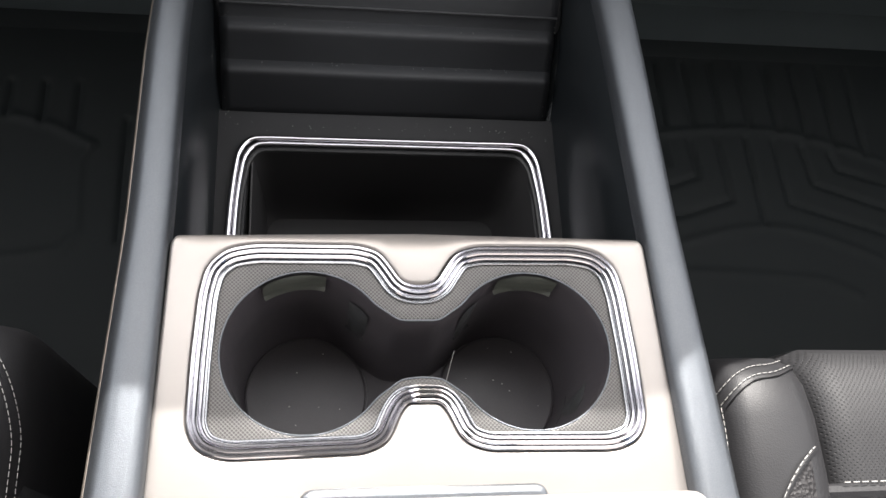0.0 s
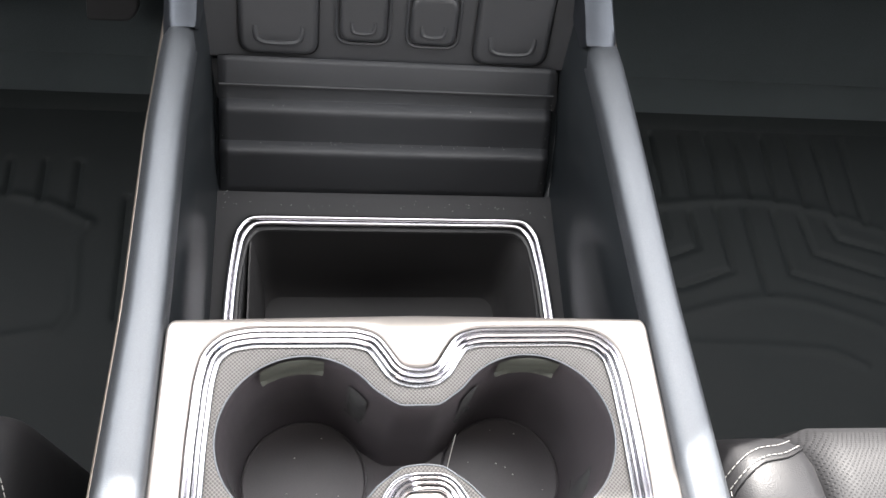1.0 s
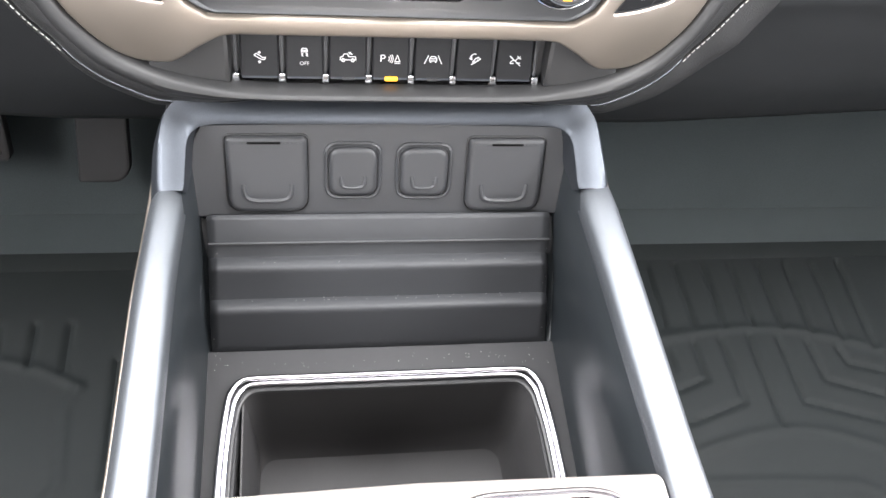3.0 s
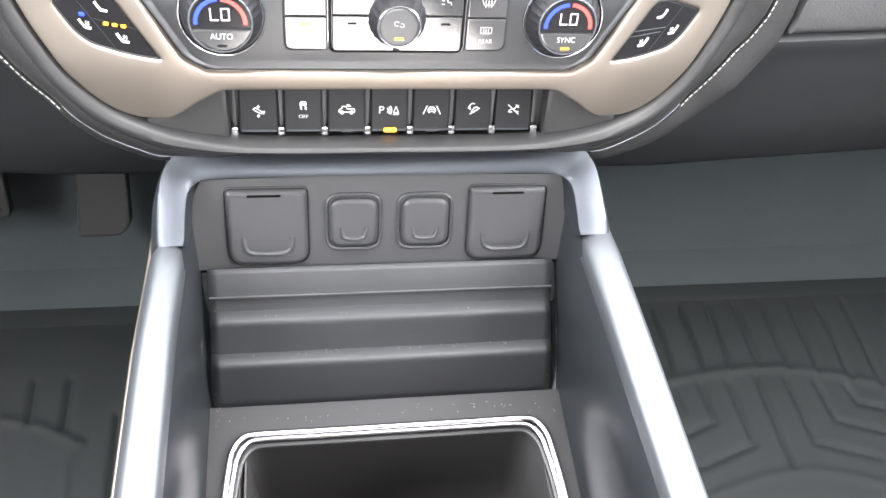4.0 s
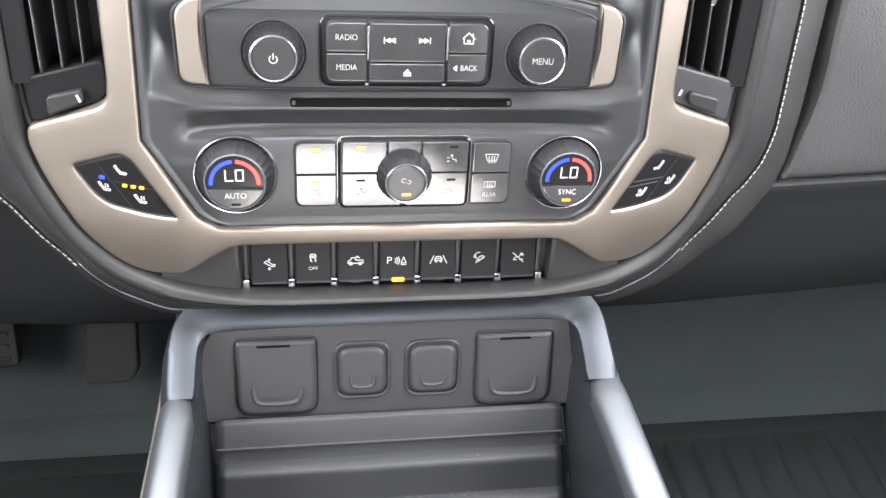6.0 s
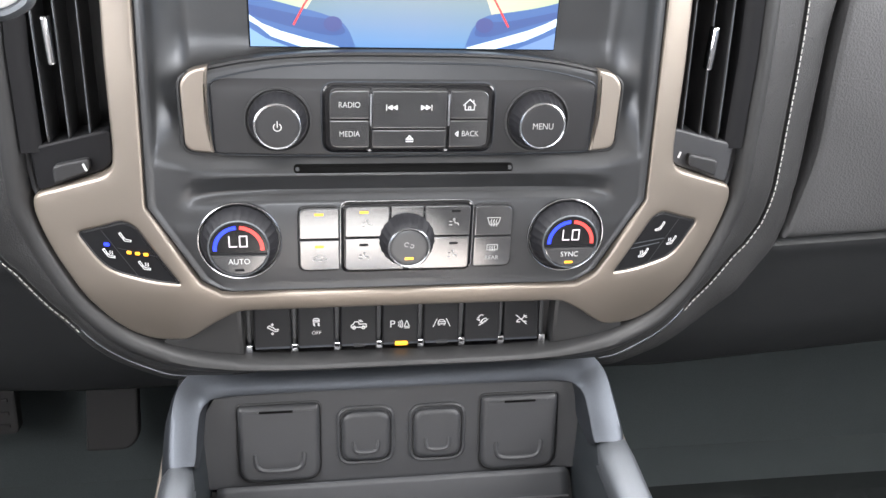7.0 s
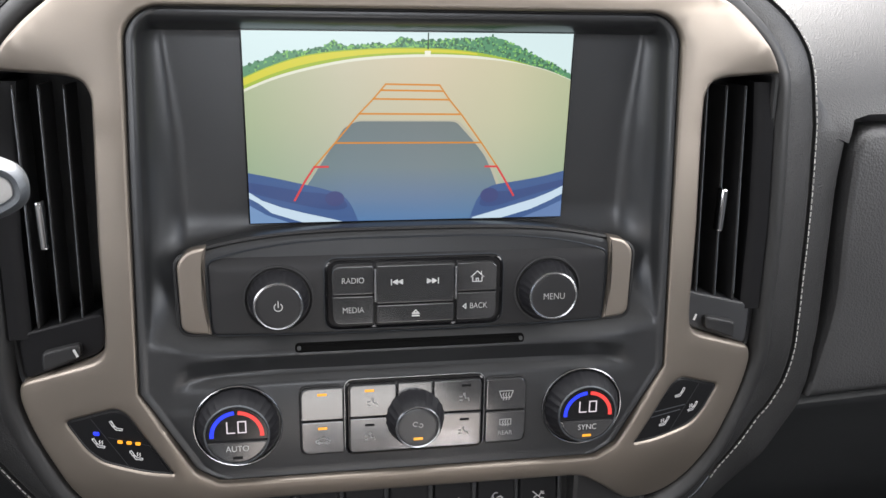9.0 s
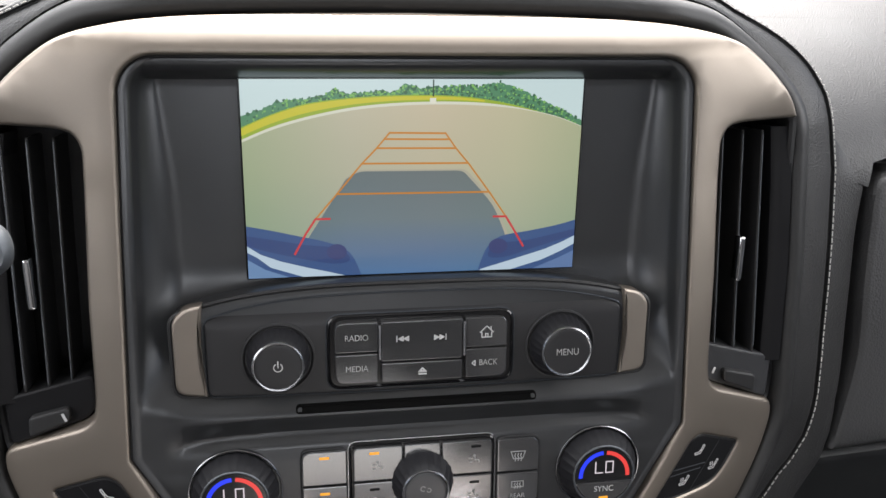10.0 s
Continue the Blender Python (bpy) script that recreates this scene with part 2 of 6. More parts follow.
def resample(pts, step, closed=True):
    out = []
    n = len(pts)
    for i in range(n if closed else n - 1):
        a, b = Vector(pts[i]), Vector(pts[(i + 1) % n])
        k = max(1, int(math.ceil((b - a).length / step)))
        for j in range(k):
            out.append(tuple(a.lerp(b, j / k)))
    if not closed:
        out.append(tuple(pts[-1]))
    return out


def spline(pts, per=6, closed=False):
    """A smooth line through points of two or three coordinates."""
    P = [np.array(p, float) for p in pts]
    n = len(P)
    out = []
    for i in range(n if closed else n - 1):
        p0, p1, p2, p3 = (P[(i - 1) % n], P[i], P[(i + 1) % n], P[(i + 2) % n]) if closed else (P[max(i - 1, 0)], P[i], P[i + 1], P[min(i + 2, n - 1)])
        for j in range(per):
            t = j / per
            out.append(tuple(0.5 * (2 * p1 + (p2 - p0) * t + (2 * p0 - 5 * p1 + 4 * p2 - p3) * t * t + (3 * p1 - p0 - 3 * p2 + p3) * t ** 3)))
    if not closed:
        out.append(tuple(P[-1]))
    return out


def area(pts):
    return 0.5 * sum(pts[i - 1][0] * p[1] - p[0] * pts[i - 1][1] for i, p in enumerate(pts))


def inset(pts, d):
    """Moves a closed counter-clockwise outline inwards by d."""
    out, n = [], len(pts)
    for i in range(n):
        a, b, c = pts[i - 1], pts[i], pts[(i + 1) % n]
        e1, e2 = Vector((b[0] - a[0], b[1] - a[1])), Vector((c[0] - b[0], c[1] - b[1]))
        if e1.length < 1e-9:
            e1 = e2
        if e2.length < 1e-9:
            e2 = e1
        e1.normalize(), e2.normalize()
        n1, n2 = Vector((-e1.y, e1.x)), Vector((-e2.y, e2.x))
        m = (n1 + n2) / max(0.35, 1 + n1.dot(n2))
        out.append((b[0] + m.x * d, b[1] + m.y * d))
    # where a tight corner would turn inside out, draw its points together
    for _ in range(6):
        bad = False
        for i in range(n):
            j = (i + 1) % n
            e = (pts[j][0] - pts[i][0]) * (out[j][0] - out[i][0]) + (pts[j][1] - pts[i][1]) * (out[j][1] - out[i][1])
            if e < -1e-14:
                mid = ((out[i][0] + out[j][0]) / 2, (out[i][1] + out[j][1]) / 2)
                out[i] = out[j] = mid
                bad = True
        if not bad:
            break
    return out


def loft(outline, rings, m=FLAT, cap=True, base=False, bm=None, lift=None):
    """Rings of an outline, each (inset, height), joined and capped. lift(u, v) adds a height."""
    if area(outline) < 0:
        outline = outline[::-1]
    bm = bm or bmesh.new()
    rows = []
    for d, w in rings:
        pts = inset(outline, d) if d else outline
        rows.append([bm.verts.new(m @ Vector((x, y, w + (lift(x, y) if lift else 0)))) for x, y in pts])
    n = len(outline)
    for a, b in zip(rows, rows[1:]):
        for i in range(n):
            j = (i + 1) % n
            bm.faces.new((a[i], a[j], b[j], b[i]))
    if cap:
        d, w = rings[-1]
        pts = inset(outline, d + 0.0002)
        flat = [bm.verts.new(m @ Vector((x, y, w + (lift(x, y) if lift else 0)))) for x, y in pts]
        for i in range(n):
            j = (i + 1) % n
            bm.faces.new((rows[-1][i], rows[-1][j], flat[j], flat[i]))
        bm.faces.new(flat)
    if base:
        bm.faces.new(rows[0][::-1])
    return bm


def slab(outline, w0, w1, r=0.0008, m=FLAT, bm=None, lift=None):
    """A raised piece with a rounded upper edge."""
    return loft(outline, [(0, w0), (0, w1 - r), (r * 0.3, w1 - r * 0.3), (r, w1)], m, bm=bm, lift=lift)


def inside(pts, x, y):
    """Which of the points x, y lie in the outline."""
    res = np.zeros(len(x), bool)
    n = len(pts)
    for i in range(n):
        (x1, y1), (x2, y2) = pts[i - 1], pts[i]
        if y1 == y2:
            continue
        hit = ((y1 > y) != (y2 > y)) & (x < (x2 - x1) * (y - y1) / (y2 - y1) + x1)
        res ^= hit
    return res


def sheet(outline, holes, height, m=FLAT, step=0.006, thick=0.008, r=0.002, fine=0.003):
    """A curved panel with holes: height(u, v), rounded rims of radius r and an edge of depth thick."""
    if area(outline) < 0:
        outline = outline[::-1]
    loops = [resample(outline, fine)]
    for h in holes:
        loops.append(resample(h if area(h) < 0 else h[::-1], fine))
    V, D, E, marks = [], [], [], []
    for lp in loops:
        s = len(V)
        V += lp
        D += [r] * len(lp)
        E += [(s + i, s + (i + 1) % len(lp)) for i in range(len(lp))]
        marks.append((s, len(lp)))
    edge = np.array(V)
    if r > 0:
        for lp in loops:
            for k, drop in ((0.3, 0.286), (0.65, 0.063), (1.0, 0.0)):
                ring = np.array(inset(lp, r * k))
                far = np.min(np.hypot(ring[:, None, 0] - edge[None, :, 0], ring[:, None, 1] - edge[None, :, 1]), axis=1) > r * k * 0.85
                V += [tuple(p) for p in ring[far]]
                D += [r * drop] * int(far.sum())
    lo, hi = edge.min(0), edge.max(0)
    gx, gy = np.meshgrid(np.arange(lo[0], hi[0], step), np.arange(lo[1], hi[1], step))
    gx, gy = gx.ravel(), gy.ravel()
    ok = inside(loops[0], gx, gy)
    for lp in loops[1:]:
        ok &= ~inside(lp, gx, gy)
    gx, gy = gx[ok], gy[ok]
    far = np.array([np.min(np.hypot(edge[:, 0] - a, edge[:, 1] - b)) for a, b in zip(gx, gy)]) > r + step * 0.4 if len(gx) else np.zeros(0, bool)
    V += list(zip(gx[far], gy[far]))
    D += [0.0] * int(far.sum())
    vs, _, fs, origin, _, _ = geometry.delaunay_2d_cdt([Vector(p) for p in V], E, [], 0, 1e-7)
    cx = np.array([sum(vs[i].x for i in f) / 3 for f in fs])
    cy = np.array([sum(vs[i].y for i in f) / 3 for f in fs])
    keep = inside(loops[0], cx, cy)
    for lp in loops[1:]:
        keep &= ~inside(lp, cx, cy)
    bm = bmesh.new()
    bv = [bm.verts.new(m @ Vector((p.x, p.y, height(p.x, p.y) - (D[o[0]] if o else 0)))) for p, o in zip(vs, origin)]
    where = {o: i for i, os in enumerate(origin) for o in os}
    for f, k in zip(fs, keep):
        if k:
            try:
                bm.faces.new([bv[i] for i in f])
            except ValueError:
                pass
    for s, n in marks:
        top = [bv[where[s + i]] for i in range(n)]
        low = [bm.verts.new(m @ Vector((x, y, height(x, y) - r - thick))) for x, y in V[s:s + n]]
        for i in range(n):
            j = (i + 1) % n
            if top[i] is not top[j]:
                try:
                    bm.faces.new((top[i], top[j], low[j], low[i]))
                except ValueError:
                    pass
    loose = [v for v in bm.verts if not v.link_faces]
    bmesh.ops.delete(bm, geom=loose, context="VERTS")
    return bm


def tube(path, r, seg=10, closed=False, bm=None, m=FLAT, caps=True, squash=1.0):
    """A round bar along a path; r: one radius or one for each point."""
    bm = bm or bmesh.new()
    P = [Vector(p) for p in path]
    n = len(P)
    rows = []
    ref = None
    for i in range(n):
        a, b = (P[i - 1], P[(i + 1) % n]) if closed else (P[max(i - 1, 0)], P[min(i + 1, n - 1)])
        t = (b - a).normalized()
        if ref is None:
            ref = t.orthogonal().normalized()
        ref = (ref - t * ref.dot(t)).normalized()
        side = t.cross(ref)
        q = r[i] if isinstance(r, (list, tuple)) else r
        rows.append([bm.verts.new(m @ (P[i] + (ref * math.cos(2 * math.pi * k / seg) + side * math.sin(2 * math.pi * k / seg) * squash) * q)) for k in range(seg)])
    for i in range(n if closed else n - 1):
        a, b = rows[i], rows[(i + 1) % n]
        for k in range(seg):
            j = (k + 1) % seg
            bm.faces.new((a[k], a[j], b[j], b[k]))
    if caps and not closed:
        bm.faces.new(rows[0][::-1]), bm.faces.new(rows[-1])
    return bm


def sweep(rows, closed_profile=True, caps=True, bm=None):
    """Joins rows of points (each a list of vectors) into a skin."""
    bm = bm or bmesh.new()
    R = [[bm.verts.new(Vector(p)) for p in row] for row in rows]
    n = len(R[0])
    for a, b in zip(R, R[1:]):
        for k in range(n if closed_profile else n - 1):
            j = (k + 1) % n
            bm.faces.new((a[k], a[j], b[j], b[k]))
    if caps and closed_profile:
        bm.faces.new(R[0][::-1]), bm.faces.new(R[-1])
    return bm


def block(x0, y0, z0, x1, y1, z1, r=0.004, m=FLAT, bm=None):
    o = box2(x0, y0, x1, y1, r, 3)
    return loft(o, [(r, z0), (r * 0.3, z0 + r * 0.3), (0, z0 + r), (0, z1 - r), (r * 0.3, z1 - r * 0.3), (r, z1)], m, True, True, bm)


def strokes(lines, width, w, m, lift=None):
    """Flat printed lines: polylines of a given width, just above a surface."""
    bm = bmesh.new()
    for ln in lines:
        for a, b in zip(ln, ln[1:]):
            a, b = Vector(a), Vector(b)
            d = (b - a)
            if d.length < 1e-7:
                continue
            d.normalize()
            s = Vector((-d.y, d.x)) * width / 2
            a, b = a - d * width * 0.3, b + d * width * 0.3
            bm.faces.new([bm.verts.new(m @ Vector((p.x, p.y, w + (lift(p.x, p.y) if lift else 0)))) for p in (a - s, b - s, b + s, a + s)])
    return bm


def ink(name, lines, width, w, m, parent, material=None, at=(0, 0), scale=1.0, lift=None):
    moved = [[(at[0] + x * scale, at[1] + y * scale) for x, y in ln] for ln in lines]
    return part(name, strokes(moved, width, w, m, lift), material or INK, parent)


def arc(cx, cy, r, a0, a1, n=10):
    return [(cx + r * math.cos(radians(a0 + (a1 - a0) * i / n)), cy + r * math.sin(radians(a0 + (a1 - a0) * i / n))) for i in range(n + 1)]


def lettering(word, m, cx, cy, size, w, parent, material=None, wide=1.0):
    cu = bpy.data.curves.new("lettering", "FONT")
    cu.body, cu.size, cu.align_x, cu.align_y = word, size, "CENTER", "CENTER"
    cu.offset = -size * 0.006
    ob = new("lettering", cu)
    me = bpy.data.meshes.new_from_object(ob.evaluated_get(bpy.context.evaluated_depsgraph_get()))
    bpy.data.objects.remove(ob)
    bm = bmesh.new()
    bm.from_mesh(me)
    bpy.data.meshes.remove(me)
    bm.transform(m @ Matrix.Translation((cx, cy, w)) @ Matrix.Diagonal((wide, 1, 1, 1)))
    return part("lettering", bm, material or INK, parent)


# ---- the cab: floor, firewall, doors, roof, with open window apertures ----
def panel(name, pts, material, label, thick=0.03):
    bm = bmesh.new()
    P = [Vector(p) for p in pts]
    nrm = (P[1] - P[0]).cross(P[2] - P[0]).normalized() * thick
    a = [bm.verts.new(p) for p in P]
    b = [bm.verts.new(p + nrm) for p in P]
    n = len(P)
    bm.faces.new(a), bm.faces.new(b[::-1])
    for i in range(n):
        bm.faces.new((a[i], a[(i + 1) % n], b[(i + 1) % n], b[i]))
    return solo(name, bm, material, label, name.split("_")[0], kind="structure")


panel("ground", [(-400, -400, 0.035), (-400, 400, 0.035), (400, 400, 0.035), (400, -400, 0.035)], mat("pale_concrete", (0.36, 0.35, 0.33), 0.9, 0.0, 0.2, 0.5, 0.15, 30, 0.3, 60), "pale concrete lot under the truck", 0.05)
panel("floor", [(-0.85, -1.6, 0.12), (-0.85, 1.2, 0.12), (0.85, 1.2, 0.12), (0.85, -1.6, 0.12)], CARPET, "charcoal carpeted cab floor under rubber mats")
panel("toe_board", [(-0.85, 0.62, 0.12), (-0.85, 0.86, 0.50), (0.85, 0.86, 0.50), (0.85, 0.62, 0.12)], CARPET, "sloping carpeted toe board of the footwells")
panel("wall_firewall", [(-0.85, 0.85, 0.48), (-0.85, 0.85, 0.82), (0.85, 0.85, 0.82), (0.85, 0.85, 0.48)], PLASTIC_D, "dark firewall behind the dashboard")
for sx, nm in ((-1, "wall_left"), (1, "wall_right")):
    panel(nm + "_door", [(sx * 0.82, -1.6, 0.12), (sx * 0.82, 1.2, 0.12), (sx * 0.82, 1.2, 0.87), (sx * 0.82, -1.6, 0.87)], DOOR, "grey door trim below the side windows")
    panel(nm + "_header", [(sx * 0.76, -1.6, 1.36), (sx * 0.76, 0.5, 1.36), (sx * 0.70, 0.34, 1.46), (sx * 0.70, -1.6, 1.46)], HEADLINER, "grey cloth header above the side windows")
    panel(nm + "_pillar", [(sx * 0.80, -0.42, 0.90), (sx * 0.80, -0.26, 0.90), (sx * 0.74, -0.26, 1.40), (sx * 0.74, -0.42, 1.40)], HEADLINER, "grey trimmed pillar between the side windows")
for sx, nm in ((-1, "trim_left_windscreen_pillar"), (1, "trim_right_windscreen_pillar")):
    panel(nm, [(sx * 0.80, 1.20, 0.90), (sx * 0.80, 1.06, 0.90), (sx * 0.71, 0.30, 1.41), (sx * 0.71, 0.42, 1.41)], HEADLINER, "grey trimmed pillar beside the windscreen")
panel("ceiling", [(-0.76, -1.6, 1.46), (-0.76, 0.34, 1.46), (0.76, 0.34, 1.46), (0.76, -1.6, 1.46)], HEADLINER, "grey cloth headliner of the cab")
panel("wall_rear", [(-0.85, -1.6, 0.12), (0.85, -1.6, 0.12), (0.85, -1.6, 1.02), (-0.85, -1.6, 1.02)], PLASTIC, "charcoal rear cab wall below the rear window")
panel("wall_rear_header", [(-0.85, -1.6, 1.36), (0.85, -1.6, 1.36), (0.85, -1.6, 1.48), (-0.85, -1.6, 1.48)], HEADLINER, "grey trim above the rear window")

# ---- dashboard: padded shell, centre bezel, fascia ----
dash = thing("dashboard", (0, 0.55, 0.60), "black leather-trimmed truck dashboard with champagne metal centre bezel", "dashboard")

BZ = [(0, -0.008), (0.06, -0.0079), (0.09, -0.0068), (0.11, -0.0040), (0.13, 0.0005), (0.150, 0.0068), (0.166, 0.0135), (0.178, 0.0225), (0.1915, 0.0370), (0.205, 0.0610), (0.2115, 0.0765), (0.2150, 0.0900), (0.2155, 0.105), (0.2150, 0.13), (0.2140, 0.18), (0.2110, 0.23), (0.2092, 0.2535), (0.2062, 0.2680), (0.1992, 0.2798), (0.1855, 0.2935), (0.1660, 0.3064), (0.144, 0.3127), (0.10, 0.3172), (0, 0.3190)]


def bezel_w(u, v):
    x = max(0.0, abs(u) - 0.130)
    w = 0.015 - (0.36 - 0.20 * min(1.0, max(0.0, (v - 0.235) / 0.045))) * x * x / (x + 0.024)
    if v > 0.300:
        w -= ((v - 0.300) / 0.0172) ** 2 * 0.0190
    if v < 0.045:
        w -= (0.045 - v) * 0.06 + ((0.045 - v) / 0.04) ** 2 * 0.0050
    return w


def fascia_hw(v):
    if v > 0.279:
        return 0.1230 + math.sqrt(max(0.0, 0.0168 ** 2 - (v - 0.279) ** 2))
    return float(np.interp(v, [0.044, 0.0445, 0.0515, 0.098, 0.21, 0.279], [0.104, 0.1085, 0.1195, 0.1462, 0.1425, 0.1398]))


FAS_V = [0.044, 0.0445, 0.0515, 0.098, 0.21] + [0.279 + 0.0168 * math.sin(radians(a)) for a in range(0, 91, 10)]
FAS = mirrored([(0, 0.044)] + [(fascia_hw(v), v) for v in FAS_V] + [(0, 0.2960)])

# champagne bezel: notched beside the vents, open for the fascia and the keys
half = [(0, 0.0308), (0.0935, 0.0306), (0.1015, 0.0298), (0.1085, 0.0255), (0.1160, 0.0210), (0.1245, 0.0141), (0.1320, 0.0097), (0.1500, 0.0090), (0.1580, 0.0107), (0.1660, 0.0142), (0.1765, 0.0218), (0.1900, 0.0367), (0.2036, 0.0610), (0.2100, 0.0765), (0.2136, 0.0900), (0.2122, 0.0990), (0.1695, 0.1145), (0.1640, 0.1195), (0.1625, 0.1300), (0.1618, 0.1800), (0.1580, 0.2545), (0.1615, 0.2618), (0.1700, 0.2640), (0.2055, 0.2658)] + [tuple(p) for p in spline([(0.2055, 0.2658), (0.1982, 0.2772), (0.1836, 0.2915), (0.1648, 0.3045), (0.1430, 0.3107), (0.1190, 0.3140), (0.0757, 0.3162), (0, 0.3175)], 4)][1:]
pods = {s: [(s * x, y) for x, y in fillet([(0.1888, 0.0782), (0.1610, 0.0882), (0.1545, 0.0852), (0.1322, 0.0508), (0.1480, 0.0520), (0.1700, 0.0560), (0.1785, 0.0625)], [0.003, 0.006, 0.006, 0.001, 0.010, 0.006, 0.008])] for s in (-1, 1)}
bez = fillet(mirrored(half), 0.006, 3)
part("bezel", sheet(bez, [inset(FAS, -0.0012), pods[-1], pods[1]], bezel_w, STACK, 0.007, 0.012, 0.0022), BRONZE, dash, "champagne satin metal bezel")

# graphite fascia: dished round the screen, a ledge with a slot, a shelf for the climate panel
PV = [0.044, 0.0450, 0.0520, 0.0545, 0.0620, 0.0700, 0.0775, 0.0850, 0.0930, 0.1000, 0.1015, 0.1035, 0.1060, 0.1145, 0.1158, 0.1172, 0.1190, 0.1285, 0.1330, 0.1600, 0.1700, 0.1780, 0.1840, 0.1900, 0.1980, 0.2855, 0.2885, 0.295]
PW = [0.0100, 0.0114, 0.0106, 0.0108, 0.01135, 0.01168, 0.0118, 0.01168, 0.01130, 0.0106, 0.0094, 0.0078, 0.0070, 0.0116, 0.0126, 0.0127, 0.0121, 0.0058, 0.0044, -0.0062, -0.0098, -0.0118, -0.0128, -0.0130, -0.0124, -0.0055, 0.0020, 0.0110]


def fascia_w(u, v):
    # the ledge's front edge and the hollow under it turn down towards both ends
    s = float(np.interp(abs(u), [0.066, 0.095, 0.1060, 0.1206, 0.1298, 0.1345, 0.142], [0, 0.0003, 0.0010, 0.0030, 0.0065, 0.0092, 0.012]))
    w = float(np.interp(v, [0.078, 0.0980 - s, 0.1158 - s, 0.1190, 1.0], [0.078, 0.0980, 0.1158, 0.1190, 1.0]))
    w = float(np.interp(w, PV, PW))
    if 0.0850 < v < 0.1350:
        q = min(1.0, max(0.0, (abs(u) - 0.106) / 0.026)) * min(1.0, (0.1350 - v) / 0.018)
        w += (0.0108 - w) * q * q * (3 - 2 * q)
    d = fascia_hw(v) - abs(u)
    if v <= 0.07:
        d = min(d, v - 0.0435)
    wide = float(np.interp(v, [0.185, 0.235, 0.285], [0.0240, 0.0195, 0.0110]))
    a, b = min(1.0, max(0.0, (d - 0.0034) / 0.0030)), min(1.0, max(0.0, (d - 0.0046) / wide))
    side = 0.28 * a * a * (3 - 2 * a) + 0.72 * (1 - (1 - b) ** 2.3)
    e = min(1.0, max(0.0, (0.2955 - v) / 0.011))
    t = min(side, e * e * (3 - 2 * e))
    return (0.0115 - 0.0006 * min(1.0, d / 0.0038) ** 2) * (1 - t) + w * t


rows = []
vs_ = sorted(set(list(np.linspace(0.044, 0.2955, 90)) + [0.1, 0.1015, 0.1025, 0.1035, 0.1047, 0.106, 0.1088, 0.1117, 0.1145, 0.1151, 0.1158, 0.1165, 0.1172, 0.118, 0.119, 0.1285, 0.133, 0.2855, 0.2870, 0.2885, 0.290, 0.2915, 0.2930, 0.2940, 0.2950, 0.2955]))
for v in vs_:
    h = fascia_hw(v)
    inner = h - 0.0245
    right = [h - 0.0245 * k for k in np.linspace(0, 1, 26)] + list(np.linspace(inner, 0, 14))[1:]
    line = [-x for x in right] + right[::-1][1:]
    rows.append([STACK @ Vector((u, v, fascia_w(u, v))) for u in line])
bm = sweep(rows, False, False)
part("fascia", bm, FASCIA, dash, "graphite gloss fascia with soft rounded rim")
bmg = tube([STACK @ Vector((x, y, 0.0095)) for x, y in resample(inset(FAS, -0.0006), 0.004)], 0.0011, 6, True)
part("gap_seal", bmg, PLASTIC_D, dash)

# padded roll round the bezel and the leather surround outside it
ring = resample(spline(mirrored(BZ), 5, True), 0.004)


def ring_w(x, y):
    """How far out the roll stands: level with the bezel, but behind it along the top."""
    t = min(1.0, max(0.0, (y - 0.255) / 0.055))
    return bezel_w(min(abs(x), 0.21), 0.15) - 0.024 * t * t * (3 - 2 * t)


def slim(x, y):
    """The roll and its collar grow thin under the row of keys."""
    return float(np.interp(abs(x), [0, 0.085, 0.112, 0.138, 0.165], [0.45, 0.50, 0.74, 0.95, 1.0])) if y < 0.06 else 1.0


insets = {}


def off_ring(i, off):
    off = round(off, 4)
    if off not in insets:
        insets[off] = inset(ring, -off)
    return insets[off][i]


def ring_at(off, drop):
    out = []
    for i, (x, y) in enumerate(ring):
        a, b = off_ring(i, off * slim(x, y) if off > 0 else off)
        out.append(STACK @ Vector((a, b, ring_w(x, y) - drop)))
    return out


prof = [(-0.0015, 0.014), (-0.0010, 0.007), (0.0004, 0.0022), (0.0026, 0.0), (0.0052, -0.0008), (0.0085, 0.0004), (0.0115, 0.0034), (0.0135, 0.0078), (0.0145, 0.0135), (0.0147, 0.028)]
loops = [ring_at(o, d) for o, d in prof]
bm = bmesh.new()
R = [[bm.verts.new(p) for p in lp] for lp in loops]
for a, b in zip(R, R[1:]):
    for k in range(len(a)):
        j = (k + 1) % len(a)
        bm.faces.new((a[k], a[j], b[j], b[k]))
part("padded_roll", bm, ROLL, dash, "black padded leather roll round the bezel")

# leather collar outside the roll: it falls to a stitched groove, and on the passenger side runs on to the glove box gap
def groove(y):
    """How far outside the ring the groove runs, by the ring's height."""
    return float(np.interp(y, [-0.008, 0.004, 0.020, 0.030, 0.040, 0.057, 0.065, 0.076, 0.10, 0.23, 0.266, 0.285, 0.303, 0.319], [0.0245, 0.0262, 0.0266, 0.0272, 0.0297, 0.0335, 0.0370, 0.0398, 0.0386, 0.0383, 0.0342, 0.0284, 0.0210, 0.0200]))


def collar_drop(y):
    """How far the groove lies behind the roll."""
    return float(np.interp(y, [0.0, 0.02, 0.03, 0.27, 0.30, 0.319], [0.0160, 0.0185, 0.0215, 0.0215, 0.0190, 0.0170]))


